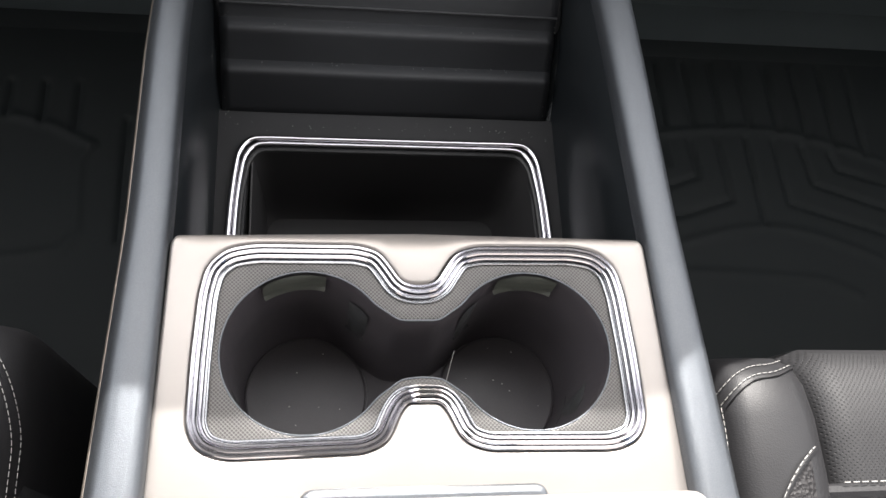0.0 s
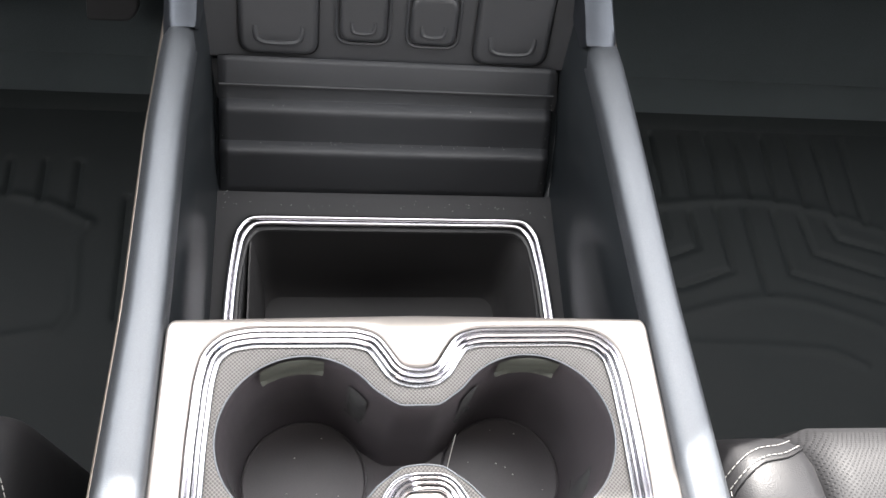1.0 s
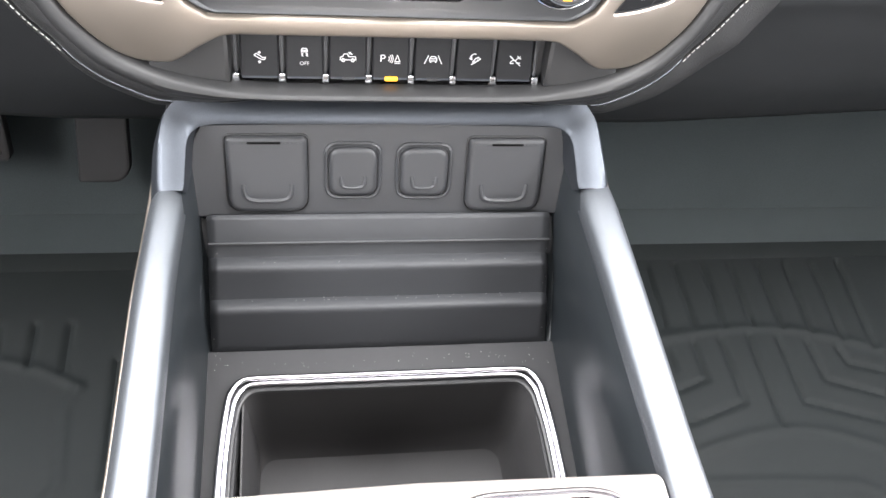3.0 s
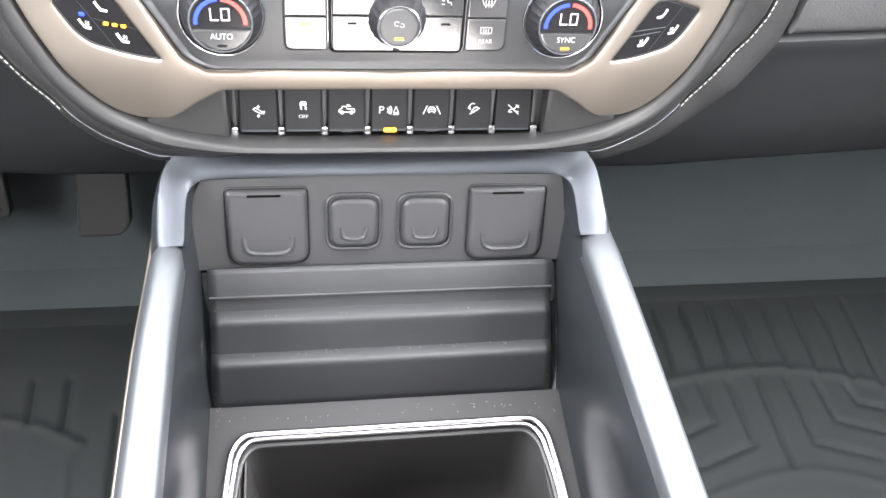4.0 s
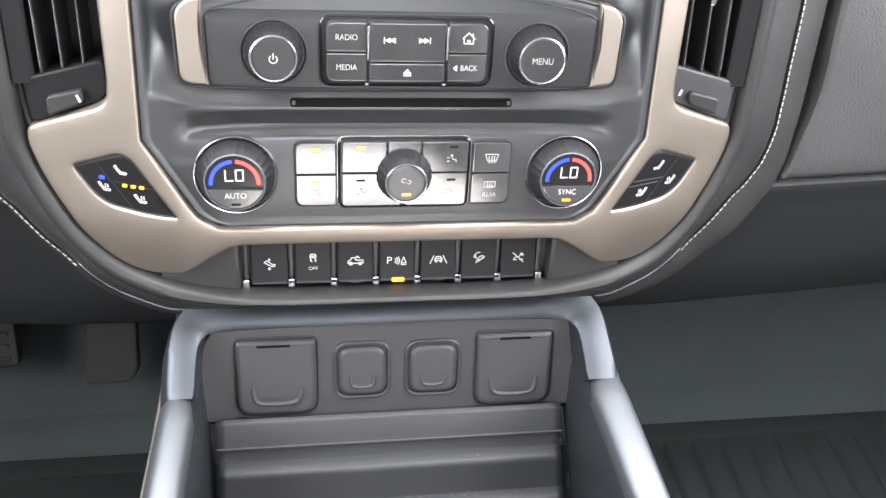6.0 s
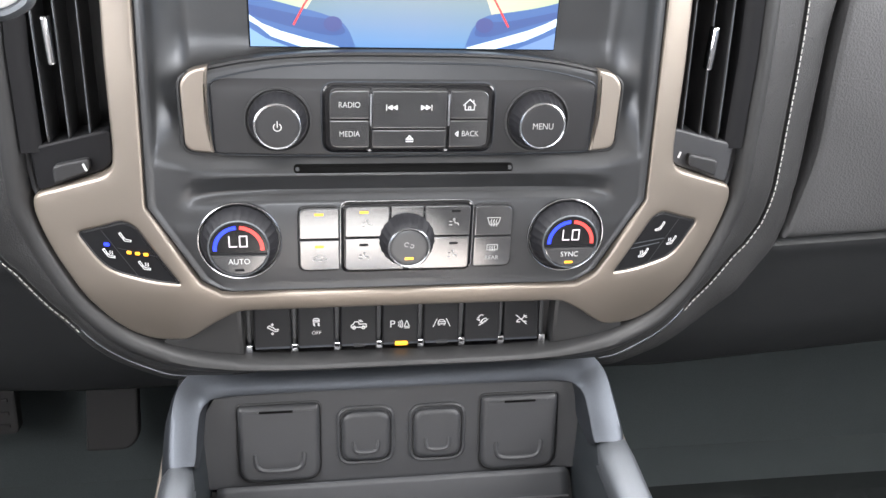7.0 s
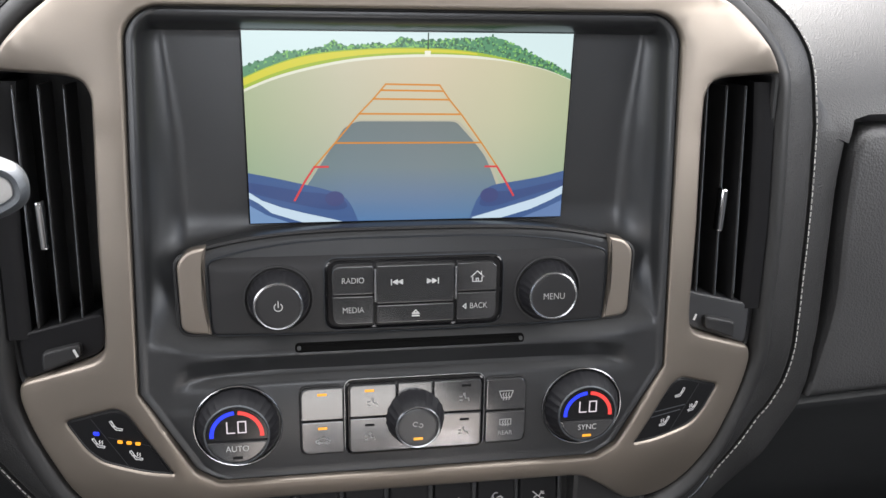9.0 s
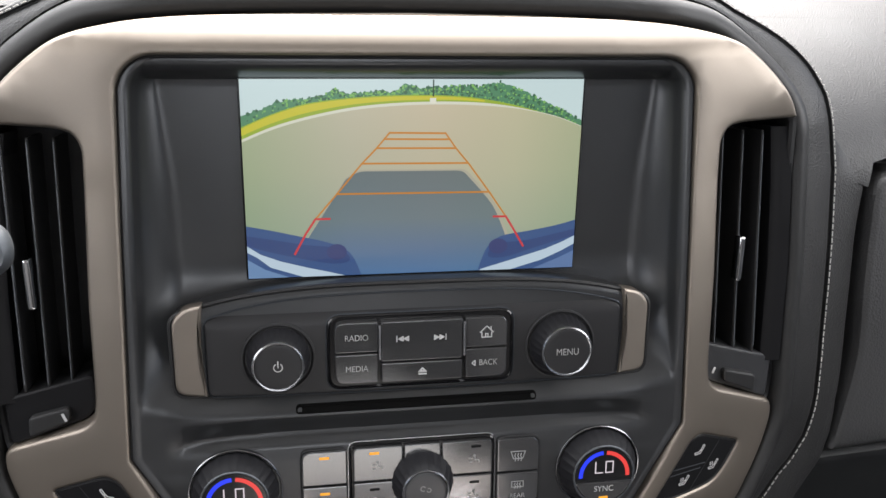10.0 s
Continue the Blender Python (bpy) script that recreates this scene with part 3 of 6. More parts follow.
def collar_end(x, y):
    """How far the collar reaches in all."""
    if x < 0:
        return groove(y) + 0.010
    return float(np.interp(y, [0.0, 0.022, 0.033, 0.041, 0.057, 0.068, 0.079, 0.09, 0.18, 0.225, 0.245, 0.319], [0.040, 0.0496, 0.0559, 0.0617, 0.0652, 0.0683, 0.0670, 0.0630, 0.0635, 0.0660, 0.0520, 0.034]))


def crown(v):
    """How the dash front rolls back towards its top."""
    return (max(0.0, v - 0.220) / 0.088) ** 2 * 0.085


def side_w(u, v):
    """The leather front of the dash beside the centre stack."""
    a = abs(u)
    w = -0.0335 - 0.10 * max(0, a - 0.25)
    return w - crown(v)


bm = bmesh.new()
cols = []
for i, (x, y) in enumerate(ring):
    g, d, e = groove(y), collar_drop(y), collar_end(x, y)
    line = [(0.0140, d * 0.86), (0.0150, d * 0.58)] + [(0.0150 + (g - 0.0150) * t, d * (0.58 + 0.42 * t ** 1.6)) for t in (0.2, 0.45, 0.7, 0.88, 0.96)]
    line += [(g + 0.0004, d + 0.0026), (g + 0.0014, d + 0.0024), (g + 0.0022, d + 0.0006)]
    line += [(g + 0.0022 + (e - g - 0.0022) * t, d + 0.0010 + 0.0085 * t ** 1.5) for t in (0.25, 0.55, 0.85)]
    line += [(e, d + 0.0118), (e + 0.0006, d + 0.020), (e + 0.0008, d + 0.060)]
    col = []
    for o, q in line:
        a, b = off_ring(i, o * slim(x, y))
        far = min(1.0, max(0.0, (o - g - 0.005) / 0.014)) * min(1.0, max(0.0, (abs(a) - 0.17) / 0.05))
        w = ring_w(x, y) - q - far * crown(b)
        if o > g + 0.003:
            k = min(1.0, max(0.0, (y - 0.185) / 0.045)) * min(1.0, (o - g - 0.002) / (e - g - 0.002)) * (x > 0)
            w += (side_w(a, b) - 0.0005 - w) * k * k * (3 - 2 * k)
        col.append(bm.verts.new(STACK @ Vector((a, b, w))))
    cols.append(col)
for k in range(len(cols)):
    a, b = cols[k], cols[(k + 1) % len(cols)]
    for r in range(len(a) - 1):
        bm.faces.new((a[r], b[r], b[r + 1], a[r + 1]))
part("leather_surround", bm, LEATHER, dash, "black grained leather surround with pale stitched seam")


def stitches(path, r, dash_len, gap, bm=None):
    """Short thread dashes laid along a path of points."""
    bm = bm or bmesh.new()
    P = [Vector(p) for p in path]
    acc, on, start = 0.0, True, P[0]
    need = dash_len
    cur = P[0]
    for nxt in P[1:]:
        while (nxt - cur).length > need - acc and (nxt - cur).length > 1e-9:
            cur = cur + (nxt - cur).normalized() * (need - acc)
            if on:
                d = (cur - start).normalized()
                o1, o2 = d.orthogonal().normalized() * r, d.cross(d.orthogonal().normalized()) * r
                a = [bm.verts.new(start + q) for q in (o1, o2, -o1, -o2)]
                b = [bm.verts.new(cur + q) for q in (o1, o2, -o1, -o2)]
                for i in range(4):
                    bm.faces.new((a[i], a[(i + 1) % 4], b[(i + 1) % 4], b[i]))
                bm.faces.new(a[::-1]), bm.faces.new(b)
            on = not on
            need, acc, start = (dash_len if on else gap), 0.0, cur
        acc += (nxt - cur).length
        cur = nxt
    return bm


def collar_line(side, lo, hi, out, lift):
    """A line along the groove on one side, out metres beyond it."""
    pts = []
    for i, (x, y) in enumerate(ring):
        if side * x > 0.10 and lo < y < hi:
            a, b = off_ring(i, (groove(y) + out) * slim(x, y))
            pts.append((y, STACK @ Vector((a, b, ring_w(x, y) - collar_drop(y) + lift))))
    return [p for _, p in sorted(pts, key=lambda q: q[0])]


for side in (-1, 1):
    # pale tube added to draw the highlight along the collar's lower edge
    part("piping_and_highlight", tube(collar_line(side, 0.0, 0.026, 0.0, 0.0002), 0.00045, 6), RAIL, dash, "thin pale line standing in for the edge highlight under the roll")
    ob = part("stitching", stitches(collar_line(side, 0.024, 0.318, 0.0027, -0.0003), 0.00042, 0.0028, 0.0014), THREAD, dash, "pale thread stitches")
    ob["kind"] = "stuff"

# dash top and the passenger side: leather upper, glove box door, ledge, knee panel
top = []
for x in np.linspace(-0.80, 0.80, 81):
    hump = 1 / (1 + math.exp((abs(x) - 0.190) / 0.010))
    low = STACK @ Vector((x, 0.323, -0.0335 - 0.10 * max(0, abs(x) - 0.25) - crown(0.323)))
    line = []
    for y, z in ((0.640, 0.848), (0.645, 0.858), (0.66, 0.864), (0.69, 0.868), (0.74, 0.870), (0.90, 0.862), (1.15, 0.845)):
        side_y = low.y + (y - 0.640) * (1.15 - low.y) / 0.51
        side_z = low.z + min(0.006, (side_y - low.y) * 0.12) - max(0, side_y - 0.75) * 0.05
        line.append(Vector((x, y * hump + side_y * (1 - hump), (z + 0.006) * hump + side_z * (1 - hump))))
    top.append(line)
part("top_pad", sweep(top, False, False), LEATHER, dash, "black grained leather dash top")


for side in (-1, 1):
    if side > 0:
        out = [(0.70, 0.0435), (0.80, 0.0435), (0.80, 0.325), (0.12, 0.325), (0.12, 0.31), (0.226, 0.252), (0.254, 0.238), (0.2700, 0.224), (0.2800, 0.2200), (0.2835, 0.2345), (0.295, 0.2375), (0.70, 0.2375)]
        part("front_pad", sheet(out, [], side_w, STACK, 0.010, 0.02, 0.0002, 0.006), LEATHER, dash, "black grained leather dash front")
        glove = fillet([(0.2745, 0.0465), (0.698, 0.0465), (0.698, 0.2300), (0.2848, 0.2300), (0.2842, 0.165), (0.2875, 0.110)], [0.002, 0.01, 0.01, 0.020, 0.02, 0.02], 6)
        bmd = sheet(glove, [], lambda u, v: side_w(u, v) + 0.001, STACK, 0.016, 0.02, 0.006, 0.006)
        part("glove_box_door", bmd, GLOVE, dash, "black grained glove box door")
        back = bmesh.new()
        back.faces.new([back.verts.new(STACK @ Vector((x, y, -0.10))) for x, y in box2(0.25, 0.030, 0.72, 0.25)])
        part("glove_box_recess", back, PLASTIC_D, dash)
    else:
        out = [(side * x, y) for x, y in [(0.235, 0.048), (0.80, 0.048), (0.80, 0.325), (0.12, 0.325), (0.12, 0.31), (0.235, 0.25)]]
        part("front_pad", sheet(out, [], side_w, STACK, 0.012, 0.02, 0.003, 0.008), LEATHER, dash, "black grained leather dash front")
    # ledge under the front pad and the knee panel falling away below it
    rows = []
    for u in np.linspace(0.10, 0.80, 20):
        d = -0.10 * max(0, u - 0.25)
        rows.append([STACK @ Vector((side * u, v, w + d)) for v, w in ((0.052, -0.056), (0.0455, -0.048), (0.0430, -0.0425), (0.0395, -0.0402), (0.0355, -0.0412), (0.0300, -0.0460), (0.010, -0.058), (-0.04, -0.080), (-0.10, -0.115), (-0.125, -0.150), (-0.115, -0.40))])
    part("knee_panel", sweep(rows, False, False), KNEE, dash, "charcoal plastic knee panel with a ledge on top")
lowr = []
for u in np.linspace(-0.150, 0.150, 13):
    lowr.append([STACK @ Vector((u, v, w)) for v, w in ((-0.016, -0.010), (-0.022, -0.014), (-0.026, -0.024), (-0.030, -0.06), (-0.034, -0.30))])
part("under_panel", sweep(lowr, False, False), PLASTIC_D, dash)

# ---- air vents beside the screen ----
for side in (-1, 1):
    vent = thing("air_vent", STACK @ Vector((side * 0.187, 0.18, -0.02)), "black upright air vent with chrome-tipped vanes beside the screen", "air vent", "dash air vents")
    edge = [(side * x, y) for x, y in fillet([(0.1670, 0.1130), (0.2110, 0.0975), (0.2140, 0.130), (0.2130, 0.19), (0.2065, 0.266), (0.1595, 0.2640), (0.1625, 0.18), (0.1635, 0.1200)], 0.004, 3)]
    if area(edge) < 0:
        edge = edge[::-1]
    part("housing", loft(edge, [(-0.002, -0.004), (0, -0.0045), (0.0012, -0.006), (0.0015, -0.045)], STACK, lift=lambda u, v: min(0.0, bezel_w(u, v) - 0.001)), PLASTIC_D, vent)
    for k in range(3):
        u0, u1 = (0.1681 + 0.0117 * k, 0.1730 + 0.0121 * k) if side > 0 else (0.1744 + 0.0122 * k, 0.1765 + 0.0114 * k)
        rows = []
        for u, v in ((u1, 0.130), (u0, 0.258)):
            rows.append([STACK @ Vector((side * (u + a), v, w)) for a, w in ((-0.0007, -0.0085), (0.0, -0.0078), (0.0007, -0.0085), (0.0012, -0.03), (-0.0012, -0.03))])
        vn = part("vane", sweep(rows), PLASTIC_D, vent)
        part("edge_line", tube([STACK @ Vector((side * u, v, -0.0077)) for u, v in ((u1, 0.134), ((u0 + u1) / 2, 0.195), (u0, 0.256))], 0.00040, 6), RAIL, vn, "thin bright vane edge")
    # outer cheek with soft ribs
    rows = []
    for v, c in ((0.124, 0.2085), (0.18, 0.2080), (0.23, 0.2050), (0.260, 0.2020)):
        rows.append([STACK @ Vector((side * (c + a), v, w)) for a, w in ((-0.0055, -0.03), (-0.005, -0.010), (-0.003, -0.0085), (0.0015, -0.0080), (0.0060, -0.0075), (0.007, -0.03))])
    part("cheek", sweep(rows), KEY, vent)
    c = 0.1822 if side > 0 else 0.1908
    tab = [(side * x, y) for x, y in fillet([(c - 0.0018, 0.1740), (c + 0.0018, 0.1740), (c + 0.0026, 0.1995), (c - 0.0012, 0.2000)], 0.0014, 3)]
    part("tab", slab(tab, -0.009, -0.0035, 0.0012, STACK), CHROME, vent, "bright chrome slider tab")
    foot = [(side * x, y) for x, y in fillet([(0.1690, 0.1150), (0.2095, 0.1005), (0.2110, 0.1265), (0.1655, 0.1385), (0.1650, 0.1215)], 0.004, 3)]
    foot = foot if area(foot) > 0 else foot[::-1]
    base = part("base_pad", slab(foot, -0.03, -0.0055, 0.0015, STACK, lift=lambda u, v: min(0.0, bezel_w(u, v) + 0.003)), PLASTIC if side > 0 else KEY, vent)
    wheel = [(side * x, y) for x, y in fillet([(0.1780, 0.1145), (0.1985, 0.1065), (0.1980, 0.1180), (0.1775, 0.1225)], 0.003, 3)]
    wheel = wheel if area(wheel) > 0 else wheel[::-1]
    part("thumbwheel", slab(wheel, -0.0065, -0.0025, 0.0015, STACK, lift=lambda u, v: min(0.0, bezel_w(u, v) + 0.003)), PLASTIC_D, base)
    ink("mark", [[(-0.1798, 0.1155), (-0.1812, 0.1190)]] if side < 0 else [[(0.1722, 0.1195), (0.1732, 0.1225)]], 0.0014, -0.0022 if side < 0 else -0.0052, STACK, base)

# ---- the centre screen ----
screen = thing("display_screen", STACK @ Vector((0, 0.183, -0.012)), "lit colour display showing the reversing camera view", "screen")


def scr_w(u, v):
    return -0.0128 + (v - 0.1835) / 0.1025 * 0.0085


SX0, SX1, SY0, SY1 = -0.0866, 0.0866, 0.1843, 0.2857
part("glass", slab(box2(SX0 - 0.001, SY0 - 0.001, SX1 + 0.001, SY1 + 0.001, 0.001), -0.004, 0.0012, 0.0004, STACK, lift=lambda u, v: scr_w(u, v)), GLOSS, screen)


def S(x, y):
    """A place on the screen from shares of its width (rightwards) and height (downwards)."""
    return (SX0 + (SX1 - SX0) * x, SY1 - (SY1 - SY0) * y)


def lit(name, pts, colour, layer, strength=0.9):
    strength *= 1.35
    bm = bmesh.new()
    bm.faces.new([bm.verts.new(STACK @ Vector((u, v, scr_w(u, v) + 0.0013 + 0.00012 * layer))) for u, v in (S(*p) for p in pts)])
    return part(name, bm, glow("screen_" + name, colour, strength), screen)


def curve(xs, ys):
    """A smooth line across the screen through a few places."""
    P = [tuple(p) for p in spline(list(zip(xs, ys)), 6)]
    px, py = [p[0] for p in P], [p[1] for p in P]
    return lambda x: float(np.interp(x, px, py))


# the far edge of the lot, the foot of the trees behind it and their tops
kerb = curve([-0.05, 0.007, 0.084, 0.18, 0.304, 0.42, 0.546, 0.665, 0.795, 0.908, 0.983, 1.05], [0.340, 0.298, 0.244, 0.196, 0.153, 0.132, 0.124, 0.128, 0.146, 0.184, 0.229, 0.275])
horizon = curve([-0.05, 0.014, 0.076, 0.162, 0.247, 0.352, 0.468, 0.585, 0.664, 0.744, 0.826, 0.908, 0.988, 1.05], [0.270, 0.219, 0.174, 0.126, 0.101, 0.085, 0.077, 0.080, 0.090, 0.112, 0.143, 0.184, 0.231, 0.275])
crest = lambda x: float(np.interp(x, [0, 0.012, 0.068, 0.106, 0.182, 0.245, 0.267, 0.290, 0.372, 0.42, 0.448, 0.468, 0.506, 0.584, 0.633, 0.682, 0.741, 0.802, 0.864, 0.927, 0.986, 1.0], [0.172, 0.162, 0.134, 0.103, 0.090, 0.064, 0.044, 0.070, 0.056, 0.060, 0.050, 0.014, 0.042, 0.032, 0.028, 0.033, 0.010, 0.044, 0.093, 0.142, 0.192, 0.205]))
lit("sky_view", [(0, 0), (0, 0.35), (1, 0.35), (1, 0)], (0.60, 0.74, 0.75), 0, 1.0)
rnd = random.Random(5)
tree_top = [(x, max(0.002, crest(x) - 0.004 + 0.014 * rnd.random())) for x in np.linspace(0, 1, 170)]
lit("tree_view", tree_top + [(1, 0.45), (0, 0.45)], (0.085, 0.26, 0.13), 1, 0.95)


def clumps(count, small, large, w, seed):
    """Many ragged leaf clumps between the trees' foot and crest."""
    bm = bmesh.new()
    rnd = random.Random(seed)
    for i in range(count):
        x = 0.015 + 0.97 * rnd.random() ** 0.8
        r = small + (large - small) * rnd.random()
        lo, hi = horizon(x) + 0.004, max(crest(x), r + 0.003)
        y = lo + (hi - lo) * rnd.random()
        n = 7
        pts = [S(x + r * 0.58 * math.cos(a) * (0.45 + 0.8 * rnd.random()), max(0.001, y + r * math.sin(a) * (0.45 + 0.8 * rnd.random()))) for a in (2 * math.pi * k / n for k in range(n))]
        bm.faces.new([bm.verts.new(STACK @ Vector((u, v, scr_w(u, v) + w + 0.0000002 * i))) for u, v in pts])
    return bm


ob = part("dark_foliage_view", clumps(230, 0.005, 0.012, 0.00148, 11), glow("screen_leaf_dark", (0.045, 0.15, 0.075), 1.2), screen)
ob["kind"] = "stuff"
ob = part("foliage_view", clumps(300, 0.003, 0.008, 0.00154, 12), glow("screen_leaf_light", (0.21, 0.47, 0.12), 1.35), screen)
ob["kind"] = "stuff"
XS = np.linspace(0, 0.90, 40)
lit("grass_view", [(x, horizon(x)) for x in XS] + [(1, 0.29), (1, 0.5), (0, 0.5)], (0.33, 0.46, 0.03), 3, 0.95)
lit("verge_view", [(x, horizon(x) + 0.006) for x in np.linspace(0, 0.70, 30)] + [(x, horizon(x) + 0.006 + 0.70 * max(0.0, kerb(x) - 0.016 - horizon(x) - 0.006)) for x in np.linspace(0.70, 0, 30)], (0.62, 0.58, 0.03), 4, 0.95)
lit("kerb_view", [(x, kerb(x) - 0.014 * (1 if x < 0.7 else max(0.25, 1 - (x - 0.7) * 5))) for x in np.linspace(0, 1, 50)] + [(1, 0.55), (0, 0.55)], (0.78, 0.78, 0.64), 5, 0.9)


def blended(name, stops):
    """A screen colour that runs from top to bottom through the given stops."""
    m = glow(name, (1, 1, 1), 1.35)
    n, l = m.node_tree.nodes, m.node_tree.links
    tc = n.new("ShaderNodeTexCoord")
    sep = n.new("ShaderNodeSeparateXYZ")
    l.new(tc.outputs["Object"], sep.inputs[0])
    z0, z1 = (STACK @ Vector((0, SY0, -0.012))).z, (STACK @ Vector((0, SY1, -0.005))).z
    rg = n.new("ShaderNodeMapRange")
    rg.inputs[1].default_value, rg.inputs[2].default_value = z1, z0
    l.new(sep.outputs[2], rg.inputs[0])
    rp = n.new("ShaderNodeValToRGB")
    for i, (p, c) in enumerate(stops):
        e = rp.color_ramp.elements[i] if i < 2 else rp.color_ramp.elements.new(p)
        e.position, e.color = p, (*c, 1)
    l.new(rg.outputs[0], rp.inputs[0])
    across = n.new("ShaderNodeMapRange")
    across.inputs[1].default_value, across.inputs[2].default_value = SX0, SX1
    l.new(sep.outputs[0], across.inputs[0])
    tint = n.new("ShaderNodeValToRGB")
    for i, (p, c) in enumerate([(0.0, (0.66, 0.82, 0.66)), (1.0, (0.74, 0.86, 0.70)), (0.30, (0.90, 0.93, 0.90)), (0.55, (1.0, 0.96, 0.90)), (0.80, (0.93, 0.96, 0.84))]):
        e = tint.color_ramp.elements[i] if i < 2 else tint.color_ramp.elements.new(p)
        e.position, e.color = p, (*c, 1)
    l.new(across.outputs[0], tint.inputs[0])
    both = n.new("ShaderNodeVectorMath")
    both.operation = "MULTIPLY"
    l.new(rp.outputs[0], both.inputs[0])
    l.new(tint.outputs[0], both.inputs[1])
    l.new(both.outputs[0], n["Principled BSDF"].inputs["Emission Color"])
    return m


bm = bmesh.new()
bm.faces.new([bm.verts.new(STACK @ Vector((u, v, scr_w(u, v) + 0.0013 + 0.00012 * 6))) for u, v in (S(*p) for p in [(x, kerb(x)) for x in np.linspace(0, 1, 40)] + [(1, 1), (0, 1)])])
part("tarmac_view", bm, blended("screen_tarmac", [(0.12, (0.58, 0.53, 0.40)), (1.0, (0.26, 0.34, 0.36)), (0.45, (0.52, 0.50, 0.38)), (0.75, (0.42, 0.45, 0.36))]), screen)
shade = fillet([(0.150, 0.87), (0.292, 0.494), (0.330, 0.455), (0.640, 0.459), (0.701, 0.571), (0.739, 0.652), (0.770, 0.77), (0.785, 0.84)], [0, 0.01, 0.02, 0.02, 0.05, 0.05, 0.05, 0])
lit("shade_rim", [(x + (0.008 if x > 0.5 else 0), y - 0.008) for x, y in shade] + [(0.81, 1), (0.15, 1)], (0.55, 0.52, 0.40), 7, 0.8)
bm = bmesh.new()
bm.faces.new([bm.verts.new(STACK @ Vector((u, v, scr_w(u, v) + 0.0013 + 0.00012 * 8))) for u, v in (S(*p) for p in shade + [(0.805, 1), (0.155, 1)])])
part("shade_view", bm, blended("screen_shade", [(0.45, (0.155, 0.190, 0.205)), (1.0, (0.085, 0.19, 0.40)), (0.70, (0.165, 0.215, 0.250)), (0.86, (0.12, 0.19, 0.32))]), screen)
# tailgate: blue body, pale bumper edges, dark trim
lit("tailgate_view", spline([(0, 0.724), (0.081, 0.754), (0.164, 0.789), (0.219, 0.812), (0.279, 0.85), (0.310, 0.90), (0.335, 1.0)], 4) + [(0, 1)], (0.050, 0.115, 0.30), 9, 0.8)
lit("tailgate_view", spline([(0.695, 1.0), (0.708, 0.93), (0.725, 0.870), (0.765, 0.814), (0.849, 0.79), (0.933, 0.765), (1, 0.736)], 4) + [(1, 1)], (0.050, 0.115, 0.30), 9, 0.8)
lit("tailgate_trim", spline([(0, 0.775), (0.08, 0.80), (0.17, 0.83), (0.24, 0.845), (0.285, 0.87), (0.300, 0.92), (0.25, 0.935), (0.15, 0.90), (0.06, 0.860), (0, 0.828)], 3), (0.036, 0.075, 0.235), 10, 0.8)
lit("tailgate_trim", spline([(1, 0.785), (0.92, 0.815), (0.84, 0.842), (0.77, 0.850), (0.735, 0.875), (0.728, 0.925), (0.78, 0.930), (0.86, 0.890), (0.94, 0.850), (1, 0.822)], 3), (0.036, 0.075, 0.235), 10, 0.8)
for cx, cy in ((0.262, 0.872), (0.757, 0.868)):
    lit("tail_lamp_view", [(cx + 0.030 * math.cos(a), cy + 0.042 * math.sin(a)) for a in np.linspace(0, 2 * math.pi, 18)[:-1]], (0.046, 0.060, 0.205), 11, 0.8)
lit("bumper_view", [(0, 0.828), (0.038, 0.874), (0.097, 0.914), (0.176, 0.952), (0.247, 0.982), (0.285, 1.0), (0.160, 1.0), (0.066, 0.945), (0.028, 0.890), (0.0, 0.862)], (0.56, 0.70, 0.82), 11, 0.9)
lit("bumper_view", [(1, 0.822), (0.96, 0.856), (0.906, 0.893), (0.80, 0.946), (0.705, 0.992), (0.70, 1.0), (0.80, 1.0), (0.898, 0.952), (0.96, 0.905), (1, 0.868)], (0.56, 0.70, 0.82), 11, 0.9)
lit("bumper_view", [(0.0, 0.90), (0.05, 0.955), (0.12, 1.0), (0, 1.0)], (0.19, 0.33, 0.58), 11, 0.8)
lit("bumper_view", [(1, 0.905), (0.95, 0.945), (0.87, 1.0), (1, 1.0)], (0.14, 0.24, 0.48), 11, 0.8)
lit("pole_view", [(0.545, 0.002), (0.549, 0.002), (0.549, 0.085), (0.545, 0.085)], (0.05, 0.10, 0.06), 12, 0.5)
lit("post_view", [(0.537, 0.092), (0.555, 0.092), (0.555, 0.118), (0.537, 0.118)], (0.85, 0.85, 0.72), 12, 0.9)


def guide(name, pts, width, colour, layer):
    uv = [S(*p) for p in pts]
    return part(name, strokes([uv], width, 0.0013 + 0.00012 * layer, STACK, scr_w), glow("guide_" + name, colour, 1.0), screen)


OR, RD = (0.78, 0.29, 0.02), (0.80, 0.05, 0.06)
L_ = lambda y: float(np.interp(y, [0.262, 0.339, 0.415, 0.566, 0.695], [0.420, 0.382, 0.339, 0.266, 0.201]))
R_ = lambda y: float(np.interp(y, [0.265, 0.344, 0.424, 0.577, 0.706], [0.584, 0.617, 0.657, 0.724, 0.777]))
guide("side_line", [(L_(y), y) for y in (0.262, 0.339, 0.415, 0.566, 0.695)], 0.0008, OR, 13)
guide("side_line", [(R_(y), y) for y in (0.265, 0.344, 0.424, 0.577, 0.706)], 0.0008, OR, 13)
for y in (0.262, 0.293, 0.338, 0.415, 0.568):
    guide("cross_line", [(L_(y), y), (R_(y + 0.005), y + 0.005)], 0.0009, OR, 14)
guide("near_line", [(0.201, 0.695), (0.172, 0.770), (0.138, 0.877)], 0.0011, RD, 14)
guide("near_line", [(0.777, 0.706), (0.806, 0.785), (0.836, 0.872)], 0.0011, RD, 14)
